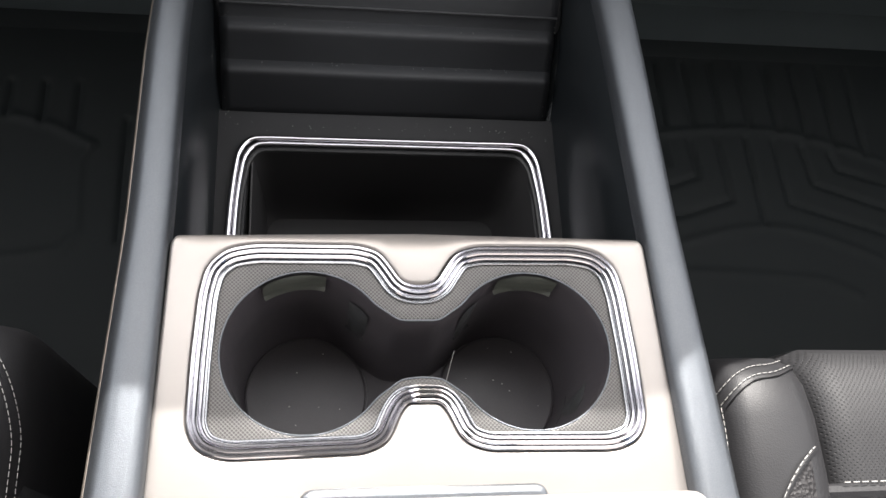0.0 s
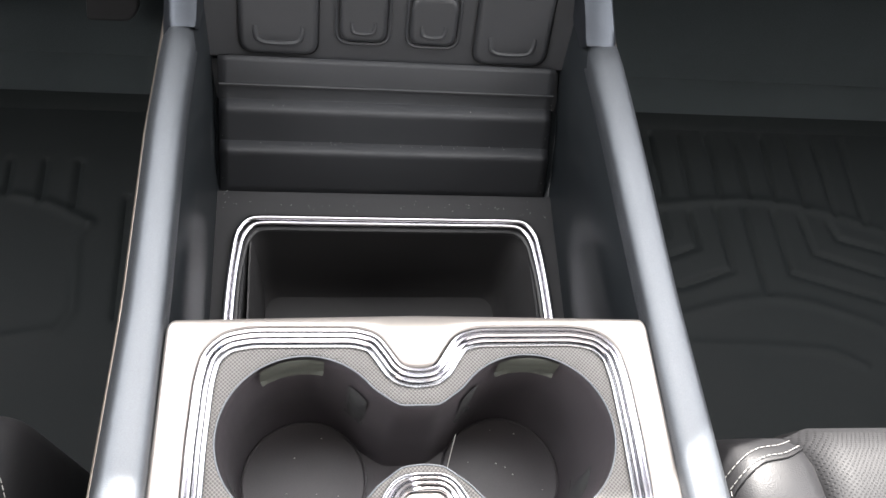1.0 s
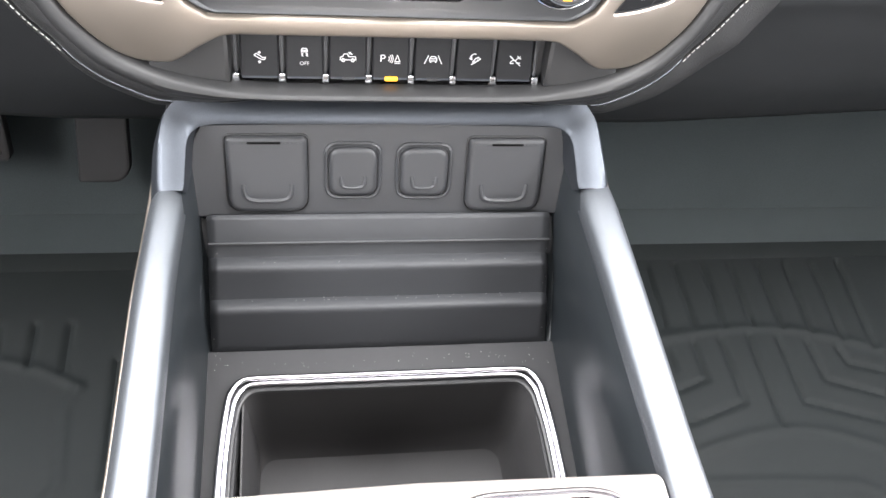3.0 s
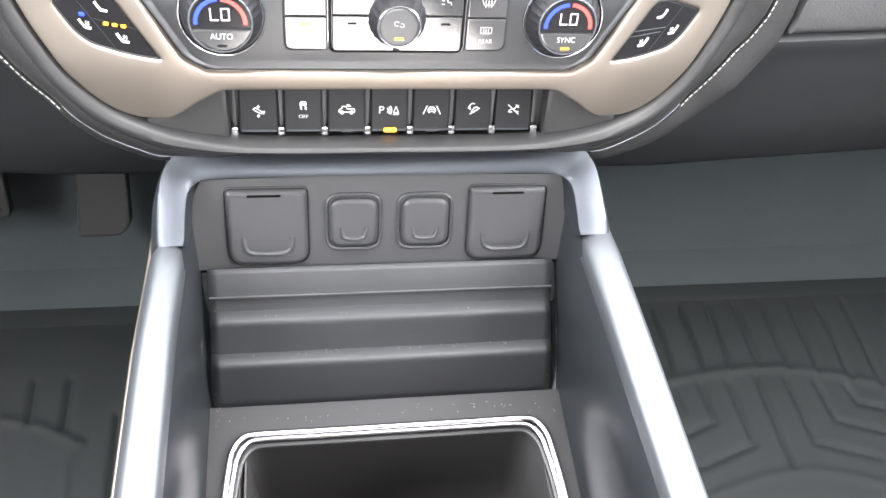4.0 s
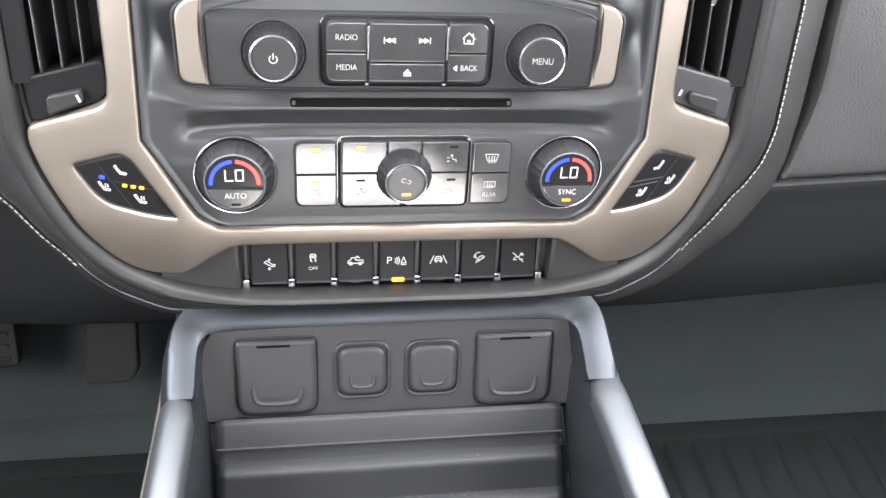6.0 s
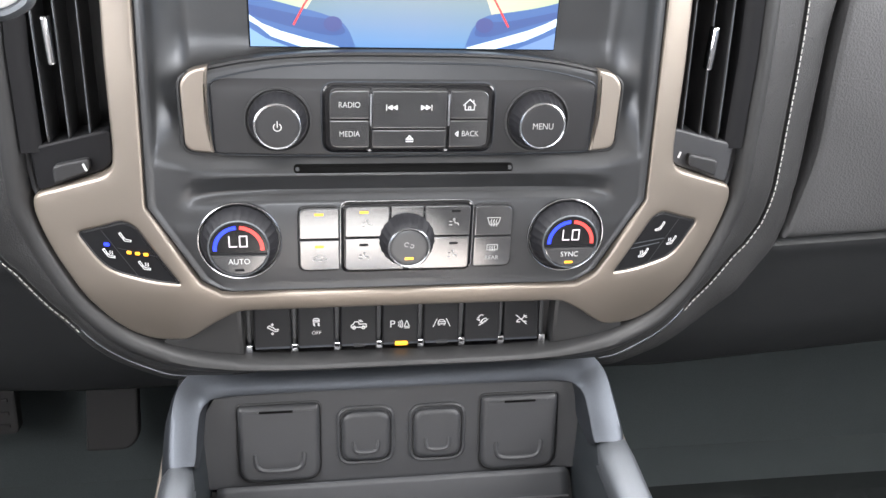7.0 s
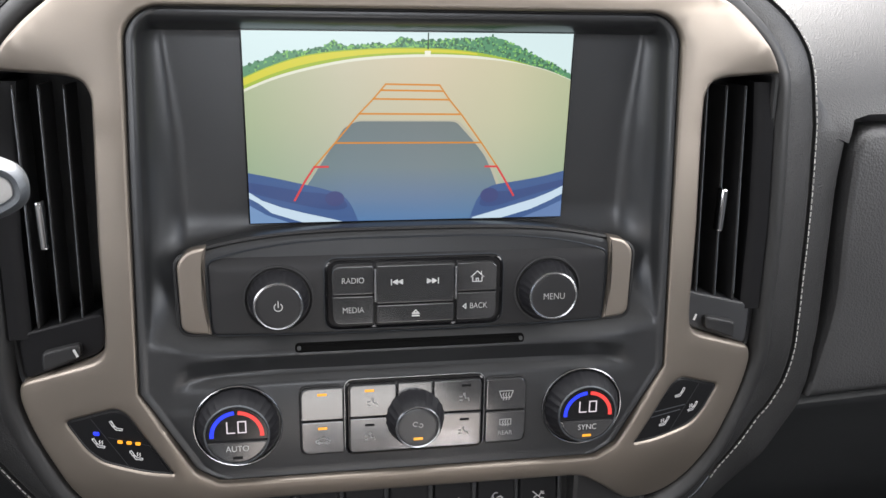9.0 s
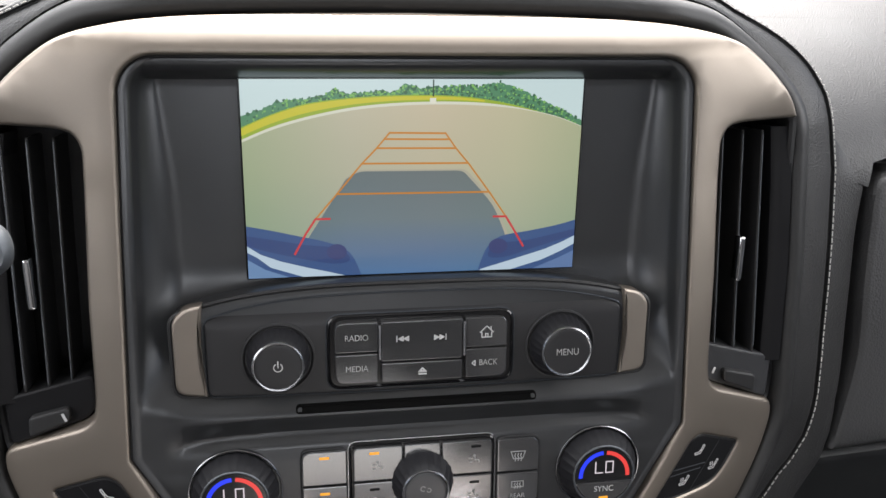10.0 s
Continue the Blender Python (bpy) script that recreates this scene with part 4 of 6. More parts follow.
guide("near_line", [(0.201, 0.695), (0.243, 0.695)], 0.0011, RD, 15)
guide("near_line", [(0.777, 0.706), (0.738, 0.705)], 0.0011, RD, 15)

# ---- radio panel ----
radio = thing("radio_panel", STACK @ Vector((0, 0.155, -0.01)), "graphite radio panel with two knobs and champagne metal end caps", "radio")


def pod(hw, low, low_side, side_top, mid_top, r=0.007):
    """The radio's outline: a gently bowed foot, upright ends and an arched top."""
    h = [(u, low + (low_side - low) * (u / hw) ** 2) for u in np.linspace(0, hw - 0.013, 8)] + [(hw - 0.0006, low_side), (hw, side_top)]
    h += [(u, mid_top - (mid_top - side_top) * (u / hw) ** 3.4) for u in np.linspace(hw - 0.011, 0, 14)]
    return fillet(mirrored(h), r, 4)


POD = pod(0.1248, 0.1256, 0.1288, 0.1705, 0.1835)
part("body", slab(POD, -0.017, 0.0085, 0.0026, STACK), FASCIA, radio)
# black tube added to draw the shade between pod and fascia
part("shadow_gap", tube([STACK @ Vector((x, y, 0.0062)) for x, y in resample(inset(POD, -0.0004), 0.004)], 0.0013, 6, True), PLASTIC_D, radio)
FACE_OUT = pod(0.1082, 0.1272, 0.1288, 0.1688, 0.1792, 0.004)
crease = lambda u, v: 0.0102 - 0.42 * max(0.0, v - 0.1666)
part("face_plate", sheet(FACE_OUT, [], crease, STACK, 0.004, 0.006, 0.0008), RADIO_FACE, radio, "near-black satin face plate")
part("trim_line", tube([STACK @ Vector((x, y, 0.0092)) for x, y in resample(inset(FACE_OUT, -0.0005), 0.004)], 0.00045, 6, True), SHADED_FLAKE_TRIM, radio)
for side in (-1, 1):
    cap = [(side * x, y) for x, y in fillet([(0.1078, 0.1290), (0.1236, 0.1300), (0.1240, 0.1690), (0.1180, 0.1752), (0.1088, 0.1772), (0.1098, 0.1650), (0.1104, 0.1500)], [0.001, 0.006, 0.004, 0.003, 0.001, 0.01, 0.02], 4)]
    part("end_cap", slab(cap if area(cap) > 0 else cap[::-1], 0.003, 0.0112, 0.0016, STACK, lift=lambda u, v: -0.12 * (abs(u) - 0.11)), BRONZE, radio, "champagne metal end cap")


def knob(parent, name, cu, cv, w0, r0, r1, h, cap_mat, label="", ring=True, flutes=28):
    """A turned knob: recess, fluted skirt, chrome ring and a dished cap."""
    part("recess", loft(circle(cu, cv, r0 + 0.0026, 48), [(0, w0 - 0.002), (0, w0 + 0.0005), (0.001, w0 + 0.0007), (0.0022, w0 - 0.0004)], STACK), PLASTIC_D, parent)
    n = flutes * 4
    body = [(cu + (1 + 0.010 * (1 if (i // 2) % 2 else -1)) * r0 * math.cos(2 * math.pi * i / n), cv + (1 + 0.010 * (1 if (i // 2) % 2 else -1)) * r0 * math.sin(2 * math.pi * i / n)) for i in range(n)]
    t = r0 - r1
    k = part(name, loft(body, [(0, w0 - 0.001), (0.0004, w0 + 0.0012), (t * 0.45, w0 + h * 0.55), (t * 0.8, w0 + h * 0.93), (t, w0 + h)], STACK), KNOB, parent, label)
    if ring:
        part("ring", tube([STACK @ Vector((x, y, w0 + h)) for x, y in circle(cu, cv, r1, 48)], 0.0008, 8, True), SATIN, k, "bright chrome ring")
    part("cap", loft(circle(cu, cv, r1 - 0.0004, 48), [(0, w0 + h - 0.001), (0.0002, w0 + h + 0.0003), (0.0014, w0 + h + 0.0006)], STACK), cap_mat, k)
    return k


kp = knob(radio, "power_knob", -0.0726, 0.1478, 0.0105, 0.0160, 0.0122, 0.0125, RADIO_FACE)
ink("power_mark", [arc(-0.0726, 0.1478, 0.0021, 125, 415, 14), [(-0.0726, 0.1478), (-0.0726, 0.1510)]], 0.0005, 0.0105 + 0.0136, STACK, kp)
km = knob(radio, "menu_knob", 0.0748, 0.1478, 0.0105, 0.0165, 0.0128, 0.0125, RADIO_FACE)
lettering("MENU", STACK, 0.0748, 0.1478, 0.0052, 0.0105 + 0.0136, km, INK_DIM, wide=0.86)

part("bed_line", tube([STACK @ Vector((x, y, 0.0101)) for x, y in resample(box2(-0.0486, 0.1288, 0.0494, 0.1694, 0.0078, 6), 0.003)], 0.0004, 6, True), SHADED_FLAKE_TRIM, radio)
part("key_bed", loft(box2(-0.0482, 0.1292, 0.0490, 0.1690, 0.0075, 6), [(0, 0.008), (0, 0.0108), (0.0007, 0.0113), (0.0016, 0.0104)], STACK), GLOSS, radio)


def key(parent, x0, y0, x1, y1, w, material, name="button", r=0.0012, h=0.0022, lift=None):
    return part(name, slab(fillet([(x0, y0), (x1, y0), (x1, y1), (x0, y1)], r, 4), w - 0.002, w + h, 0.0006, STACK, lift=lift), material, parent)


b1 = key(radio, -0.0444, 0.1492, -0.0224, 0.1655, 0.0110, BUTTON, r=[0.001, 0.001, 0.001, 0.005])
lettering("RADIO", STACK, -0.0334, 0.1572, 0.0046, 0.0134, b1, INK_DIM, wide=0.86)
b2 = key(radio, -0.0444, 0.1326, -0.0224, 0.1486, 0.0110, BUTTON, r=[0.005, 0.001, 0.001, 0.001])
lettering("MEDIA", STACK, -0.0334, 0.1406, 0.0046, 0.0134, b2, INK_DIM, wide=0.86)
b3 = key(radio, -0.0208, 0.1438, 0.0214, 0.1655, 0.0110, BUTTON, h=0.0026)
tri = lambda x, y, s, d: [[(x - d * s, y - s), (x - d * s, y + s), (x + d * s, y), (x - d * s, y - s)], [(x - d * s * 0.5, y - s * 0.5), (x - d * s * 0.5, y + s * 0.5), (x + d * s * 0.3, y), (x - d * s * 0.5, y - s * 0.5)]]
ink("skip_back_mark", tri(-0.0108, 0.1560, 0.0012, -1) + tri(-0.0080, 0.1560, 0.0012, -1) + [[(-0.0128, 0.1545), (-0.0128, 0.1575)]], 0.0005, 0.0138, STACK, b3)
ink("skip_ahead_mark", tri(0.0078, 0.1560, 0.0012, 1) + tri(0.0106, 0.1560, 0.0012, 1) + [[(0.0126, 0.1545), (0.0126, 0.1575)]], 0.0005, 0.0138, STACK, b3)
b4 = key(radio, -0.0208, 0.1326, 0.0214, 0.1432, 0.0110, BUTTON, h=0.0026)
ink("eject_mark", [[(-0.0015, 0.1376), (0.0023, 0.1376), (0.0004, 0.1396), (-0.0015, 0.1376)], [(-0.0007, 0.1380), (0.0015, 0.1380)], [(-0.0015, 0.1364), (0.0023, 0.1364)]], 0.0007, 0.0138, STACK, b4)
b5 = key(radio, 0.0232, 0.1492, 0.0452, 0.1655, 0.0110, BUTTON, r=[0.001, 0.001, 0.005, 0.001])
ink("home_mark", [[(0.0307, 0.1572), (0.0342, 0.1606), (0.0377, 0.1572)], [(0.0316, 0.1572), (0.0316, 0.1546), (0.0368, 0.1546), (0.0368, 0.1572)], [(0.0336, 0.1546), (0.0336, 0.1564), (0.0348, 0.1564), (0.0348, 0.1546)], [(0.0364, 0.1602), (0.0364, 0.1588)]], 0.0005, 0.0134, STACK, b5)
b6 = key(radio, 0.0232, 0.1326, 0.0452, 0.1486, 0.0110, BUTTON, r=[0.001, 0.005, 0.001, 0.001])
lettering("BACK", STACK, 0.0352, 0.1406, 0.0046, 0.0134, b6, INK_DIM, wide=0.84)
ink("back_mark", [[(0.0282, 0.1392), (0.0266, 0.1406), (0.0282, 0.1420), (0.0282, 0.1392)]], 0.0005, 0.0134, STACK, b6)
for u in (-0.0216, 0.0223):
    part("divider", slab(box2(u - 0.0007, 0.1455, u + 0.0007, 0.1640, 0.0004, 2), 0.009, 0.0148, 0.0004, STACK), SATIN, radio)

# disc slot in the ledge under the radio
slot = thing("disc_slot", STACK @ Vector((0, 0.120, 0.008)), "narrow black disc slot in the graphite ledge", "disc slot")
ledge_w = lambda u, v: float(np.interp(v, PV, PW)) + 0.0003
part("slot_mouth", loft(box2(-0.0640, 0.1184, 0.0615, 0.1214, 0.0012, 3), [(-0.0010, -0.0005), (0, 0.0006), (0.0004, 0.0004), (0.0007, 0.0002)], STACK, lift=ledge_w), VOID, slot)
for u in (-0.0628, 0.0603):
    part("slot_end", slab(box2(u - 0.0011, 0.1189, u + 0.0011, 0.1209, 0.0006, 2), -0.001, 0.0006, 0.0003, STACK, lift=ledge_w), PLASTIC, slot)

# ---- climate panel ----
clim = thing("climate_panel", STACK @ Vector((0, 0.075, 0.012)), "graphite climate control panel with three round knobs", "climate controls")
cw = lambda v: 0.0116 - 0.00022 * ((v - 0.0775) / 0.0225) ** 2


def c_lift(u, v):
    return cw(v)


def band(path, width, w):
    """A curved lit band of one piece."""
    n = len(path)
    rows = []
    for i, p in enumerate(path):
        d = (Vector(path[min(i + 1, n - 1)]) - Vector(path[max(i - 1, 0)])).normalized()
        rows.append([STACK @ Vector((p[0] + s * d.y * width / 2, p[1] - s * d.x * width / 2, w)) for s in (-1, 1)])
    return sweep(rows, False, False)


def temp_knob(cu, cv, word, lamp):
    part("ring", tube([STACK @ Vector((x, y, cw(y) + 0.0010)) for x, y in circle(cu, cv, 0.0236, 72)], 0.0006, 8, True), DARK_CHROME, clim, "bright chrome surround ring")
    w0 = cw(cv)
    part("recess", loft(circle(cu, cv, 0.0232, 56), [(0, w0 - 0.003), (0, w0 + 0.0008), (0.0008, w0 - 0.0004)], STACK), PLASTIC_D, clim)
    n = 112
    body = [(cu + (1 + 0.009 * (1 if (i // 2) % 2 else -1)) * 0.0222 * math.cos(2 * math.pi * i / n), cv + (1 + 0.009 * (1 if (i // 2) % 2 else -1)) * 0.0222 * math.sin(2 * math.pi * i / n)) for i in range(n)]
    k = part("temperature_knob", loft(body, [(0, w0 - 0.001), (0.0004, w0 + 0.002), (0.0024, w0 + 0.0065), (0.0045, w0 + 0.0105), (0.0056, w0 + 0.0113)], STACK), KNOB, clim)
    r = 0.0164
    wc = w0 + 0.0113
    part("display", loft([(cu + x, cv + y) for x, y in [(r * math.cos(a), r * math.sin(a)) for a in np.linspace(-0.17, math.pi + 0.17, 36)]], [(0, wc - 0.001), (0.0003, wc + 0.0004)], STACK), GLOSS, k)
    lower = part("lower_key", loft([(cu + x, cv + y) for x, y in [(r * math.cos(a), r * math.sin(a)) for a in np.linspace(math.pi + 0.22, 2 * math.pi - 0.22, 30)]], [(0, wc - 0.001), (0.0003, wc + 0.0006), (0.001, wc + 0.0008)], STACK), BUTTON, k)
    part("cap_ring", tube([STACK @ Vector((x, y, wc)) for x, y in circle(cu, cv, r + 0.0004, 48)], 0.0006, 6, True), RAIL, k)
    wt = wc + 0.0006
    part("cold_arc", band(arc(cu, cv, 0.0132, 184, 94, 18), 0.0022, wt), BLUE, k, "blue lit arc")
    part("warm_arc", band(arc(cu, cv, 0.0132, 86, -4, 18), 0.0022, wt), RED, k, "red lit arc")
    x, y, h, w = cu - 0.0050, cv + 0.0016, 0.0064, 0.0040
    part("segment_letters", strokes([[(x, y + h), (x, y), (x + w, y)], [(x + 0.0058, y), (x + 0.0058, y + h), (x + 0.0058 + w, y + h), (x + 0.0058 + w, y), (x + 0.0058, y)]], 0.0007, wt, STACK), WHITE, k, "white lit letters LO")
    lettering(word, STACK, cu, cv - 0.0078, 0.0048, wc + 0.0010, lower, INK, wide=0.92)
    lp = box2(cu - 0.0026, cv - 0.0138, cu + 0.0026, cv - 0.0123, 0.0003, 2)
    part("lamp", slab(lp, wc, wc + 0.0011, 0.0002, STACK), AMBER if lamp else KEY, lower)


temp_knob(-0.0968, 0.0762, "AUTO", False)
temp_knob(0.0985, 0.0758, "SYNC", True)

# key groups either side of the fan knob
for x0, x1 in ((-0.0638, -0.0386), (0.0402, 0.0652)):
    part("key_bed", loft(box2(x0, 0.0556, x1, 0.0972, 0.005), [(0, -0.004), (0, 0.0006), (0.0006, 0.0008), (0.0011, -0.0006)], STACK, lift=c_lift), PLASTIC_D, clim)
part("key_bed", loft(box2(-0.0384, 0.0548, 0.0398, 0.0994, 0.005), [(0, -0.004), (0, 0.0016), (0.0007, 0.0020), (0.0016, 0.0008)], STACK, lift=c_lift), GLOSS, clim)

part("bed_line", tube([STACK @ Vector((x, y, cw(y) + 0.0004)) for x, y in resample(box2(-0.0388, 0.0544, 0.0402, 0.0998, 0.0054, 6), 0.003)], 0.0004, 6, True), SATIN, clim)


def ckey(x0, y0, x1, y1, r, w, lamp=None, on=False):
    k = part("button", slab(fillet([(x0, y0), (x1, y0), (x1, y1), (x0, y1)], r, 4), -0.002, w, 0.0007, STACK, lift=c_lift), BUTTON, clim)
    if lamp:
        part("lamp", slab(box2(lamp[0] - 0.0026, lamp[1] - 0.0007, lamp[0] + 0.0026, lamp[1] + 0.0007, 0.0003, 2), w - 0.001, w + 0.0003, 0.0002, STACK, lift=c_lift), AMBER if on else KEY, k, "amber lit lamp" if on else "")
    return k


S_, B_ = 0.0012, 0.005
ckey(-0.0630, 0.0769, -0.0394, 0.0962, [S_, S_, S_, B_], 0.0022, (-0.0512, 0.0925), True)
k = ckey(-0.0630, 0.0566, -0.0394, 0.0763, [B_, S_, S_, S_], 0.0022, (-0.0512, 0.0722), True)
CAR = [[(-4, -1), (4, -1), (4.6, 0.2), (3, 1.0), (1.6, 2.4), (-1.4, 2.4), (-2.6, 1.0), (-4.4, 0.6), (-4, -1)], arc(-2.3, -1, 0.8, 0, 360, 8), arc(2.4, -1, 0.8, 0, 360, 8)]
ink("recirculate_mark", CAR, 0.00045, 0.0025, STACK, k, INK_DIM, at=(-0.0512, 0.0645), scale=0.0009, lift=c_lift)
MAN = [arc(0, 3.2, 0.7, 0, 360, 8), [(0.2, 2.2), (0.9, 0.2), (3.0, 0.2), (3.4, -1.6)], [(-3.5, 1.5), (-1.5, 1.5)], [(-3.5, -1.2), (-1.5, -1.2)]]
k = ckey(-0.0364, 0.0781, -0.0100, 0.0974, [S_, S_, S_, 0.003], 0.0034, (-0.0252, 0.0940), True)
ink("airflow_mark", MAN, 0.00045, 0.0037, STACK, k, INK_DIM, at=(-0.0235, 0.0862), scale=0.0008, lift=c_lift)
k = ckey(-0.0364, 0.0564, -0.0010, 0.0776, [0.003, S_, S_, S_], 0.0034, (-0.0252, 0.0733))
ink("airflow_mark", MAN, 0.00045, 0.0037, STACK, k, INK_DIM, at=(-0.0250, 0.0655), scale=0.0008, lift=c_lift)
ckey(-0.0096, 0.0781, 0.0103, 0.0974, S_, 0.0030)
k = ckey(0.0107, 0.0781, 0.0382, 0.0974, [S_, S_, 0.003, S_], 0.0034, (0.0292, 0.0940))
ink("airflow_mark", MAN, 0.00045, 0.0037, STACK, k, INK_DIM, at=(0.0282, 0.0862), scale=0.0008, lift=c_lift)
k = ckey(0.0016, 0.0564, 0.0382, 0.0776, [S_, 0.003, S_, S_], 0.0034, (0.0285, 0.0733))
ink("airflow_mark", MAN, 0.00045, 0.0037, STACK, k, INK_DIM, at=(0.0280, 0.0655), scale=0.0008, lift=c_lift)
k = ckey(0.0412, 0.0769, 0.0643, 0.0962, [S_, S_, B_, S_], 0.0022)
ink("demist_mark", [[(-4, 2.6), (4, 2.6), (2.6, -1.6), (-2.6, -1.6), (-4, 2.6)]] + [[(x, -3.0), (x + 0.4, -1.2), (x - 0.3, 0.0), (x + 0.2, 1.4)] for x in (-1.6, 0, 1.6)], 0.00045, 0.0025, STACK, k, INK_DIM, at=(0.0527, 0.0862), scale=0.0010, lift=c_lift)
k = ckey(0.0412, 0.0566, 0.0643, 0.0763, [S_, B_, S_, S_], 0.0022)
ink("rear_demist_mark", [[(-3.6, 2.4), (3.6, 2.4), (3.6, -1.4), (-3.6, -1.4), (-3.6, 2.4)]] + [[(x, -2.4), (x + 0.4, -0.8), (x - 0.3, 0.2), (x + 0.2, 1.4)] for x in (-1.6, 0, 1.6)], 0.00045, 0.0025, STACK, k, INK_DIM, at=(0.0527, 0.0690), scale=0.0009, lift=c_lift)
lettering("REAR", STACK, 0.0527, 0.0625, 0.0038, cw(0.0625) + 0.0025, k, INK_DIM, wide=0.95)
kf = knob(clim, "fan_knob", 0.0004, 0.0762, cw(0.0762) + 0.002, 0.0170, 0.0118, 0.0135, FASCIA, flutes=24)
wf = cw(0.0762) + 0.0155
ink("fan_mark", [arc(-0.0012, 0.0786, 0.0013, 30, 300, 8), arc(0.0018, 0.0776, 0.0011, 200, 480, 8)], 0.0005, wf + 0.0009, STACK, kf, INK_DIM)
part("lamp", slab(box2(-0.0022, 0.0688, 0.0030, 0.0704, 0.0003, 2), wf, wf + 0.0008, 0.0002, STACK), AMBER, kf)

# ---- seat heater pads in the bezel ----
HEAT = [[(-3.4, 3.0), (-2.4, 3.6), (-0.9, 1.0), (-1.9, 0.5), (-3.4, 3.0)], [(-1.4, 0.0), (-0.4, -1.5), (3.2, -1.7), (3.5, -0.7), (0.4, -0.4), (-0.4, 0.6), (-1.4, 0.0)]]
WAVES = [[(0.6, 0.6), (1.0, 1.3), (0.6, 2.0), (1.0, 2.7)], [(2.0, 0.4), (2.4, 1.1), (2.0, 1.8), (2.4, 2.5)]]
for side in (-1, 1):
    pad = thing("seat_heater_pad", STACK @ Vector((side * 0.16, 0.065, 0.005)), "black kite-shaped seat heater pad with pale printed marks" + (" and lit lamps" if side < 0 else ""), "control pad", "seat heater pads")
    out = pods[side] if area(pods[side]) > 0 else pods[side][::-1]
    plate = part("pad_plate", loft(out, [(0.0002, -0.010), (0.0004, -0.0016), (0.0012, -0.0010)], STACK, lift=bezel_w), KEY, pad)
    part("pad_rim", tube([STACK @ Vector((x, y, bezel_w(x, y) - 0.0014)) for x, y in out], 0.0006, 6, True), PLASTIC_D, pad)
    lf = lambda u, v: bezel_w(u, v)
    part("seam", strokes([[(side * 0.1748, 0.0815), (side * 0.1560, 0.0545)]] + ([[(-0.1661, 0.0712), (-0.1430, 0.0677)]] if side < 0 else []), 0.0004, -0.0006, STACK, lf), PLASTIC, pad)
    if side > 0:
        part("pale_seam", strokes([[(0.1433, 0.0690), (0.1653, 0.0698)], [(0.1418, 0.0657), (0.1623, 0.0672)]], 0.0006, -0.0005, STACK, lf), RAIL, pad)
    for k, (x, y) in enumerate(((0.1612, 0.0776), (0.1718, 0.0664), (0.1516, 0.0607))):
        marks = HEAT + (WAVES if k else [])
        ink("heat_mark", [[(-side * a, b) for a, b in ln] for ln in marks], 0.00055, -0.0006, STACK, pad, at=(side * x, y), scale=0.00098, lift=lf)
    if side < 0:
        part("lamp", slab(box2(-0.1742, 0.0717, -0.1708, 0.0738, 0.0008, 3), -0.001, -0.0004, 0.0001, STACK, lift=lf), BLUE, pad, "blue lit lamp")
        for x, y in ((-0.1598, 0.0690), (-0.1549, 0.0688), (-0.1501, 0.0686)):
            part("lamp", slab(box2(x - 0.0014, y - 0.0009, x + 0.0014, y + 0.0009, 0.0006, 3), -0.001, -0.0004, 0.0001, STACK, lift=lf), AMBER, pad, "amber lit lamp")

# ---- row of seven keys under the bezel ----
keys = thing("key_row", STACK @ Vector((0, -0.006, -0.006)), "row of seven black keys with chrome-tipped dividers", "switches")
part("key_bed", slab(fillet([(-0.128, -0.0055), (0.128, -0.0055), (0.122, 0.012), (0.102, 0.030), (-0.102, 0.030), (-0.122, 0.012)], 0.006, 3), -0.03, -0.006, 0.002, STACK), PLASTIC_D, keys)
for side in (-1, 1):
    ck = [(side * x, y) for x, y in [(0.0985, -0.0060), (0.148, -0.0020), (0.146, 0.0100), (0.132, 0.0112), (0.1245, 0.0156), (0.1160, 0.0226), (0.1085, 0.0270), (0.0985, 0.0300)]]
    part("cheek", slab(ck if area(ck) > 0 else ck[::-1], -0.02, 0.0055, 0.003, STACK), ROLL, keys)
TRUCK = [[(-4.6, -1.0), (-4.4, 0.5), (-3.2, 0.9), (-2.4, 2.4), (-0.2, 2.4), (0.3, 0.9), (4.4, 0.9), (4.6, -1.0), (-4.6, -1.0)], arc(-2.8, -1.2, 0.9, 0, 360, 8), arc(2.8, -1.2, 0.9, 0, 360, 8), [(0.2, 3.4), (1.2, 2.4)], [(1.2, 3.4), (2.4, 2.2)]]
SKID = [[(-1.7, 1.8), (1.7, 1.8), (1.8, 2.8), (1.1, 3.8), (-1.1, 3.8), (-1.8, 2.8), (-1.7, 1.8)], [(-1.6, 2.7), (1.6, 2.7)], [(-1.8, 1.1), (-0.9, 0.5), (-1.6, -0.1), (-0.8, -0.7)], [(0.9, 1.1), (1.8, 0.5), (1.0, -0.1), (1.8, -0.7)]]
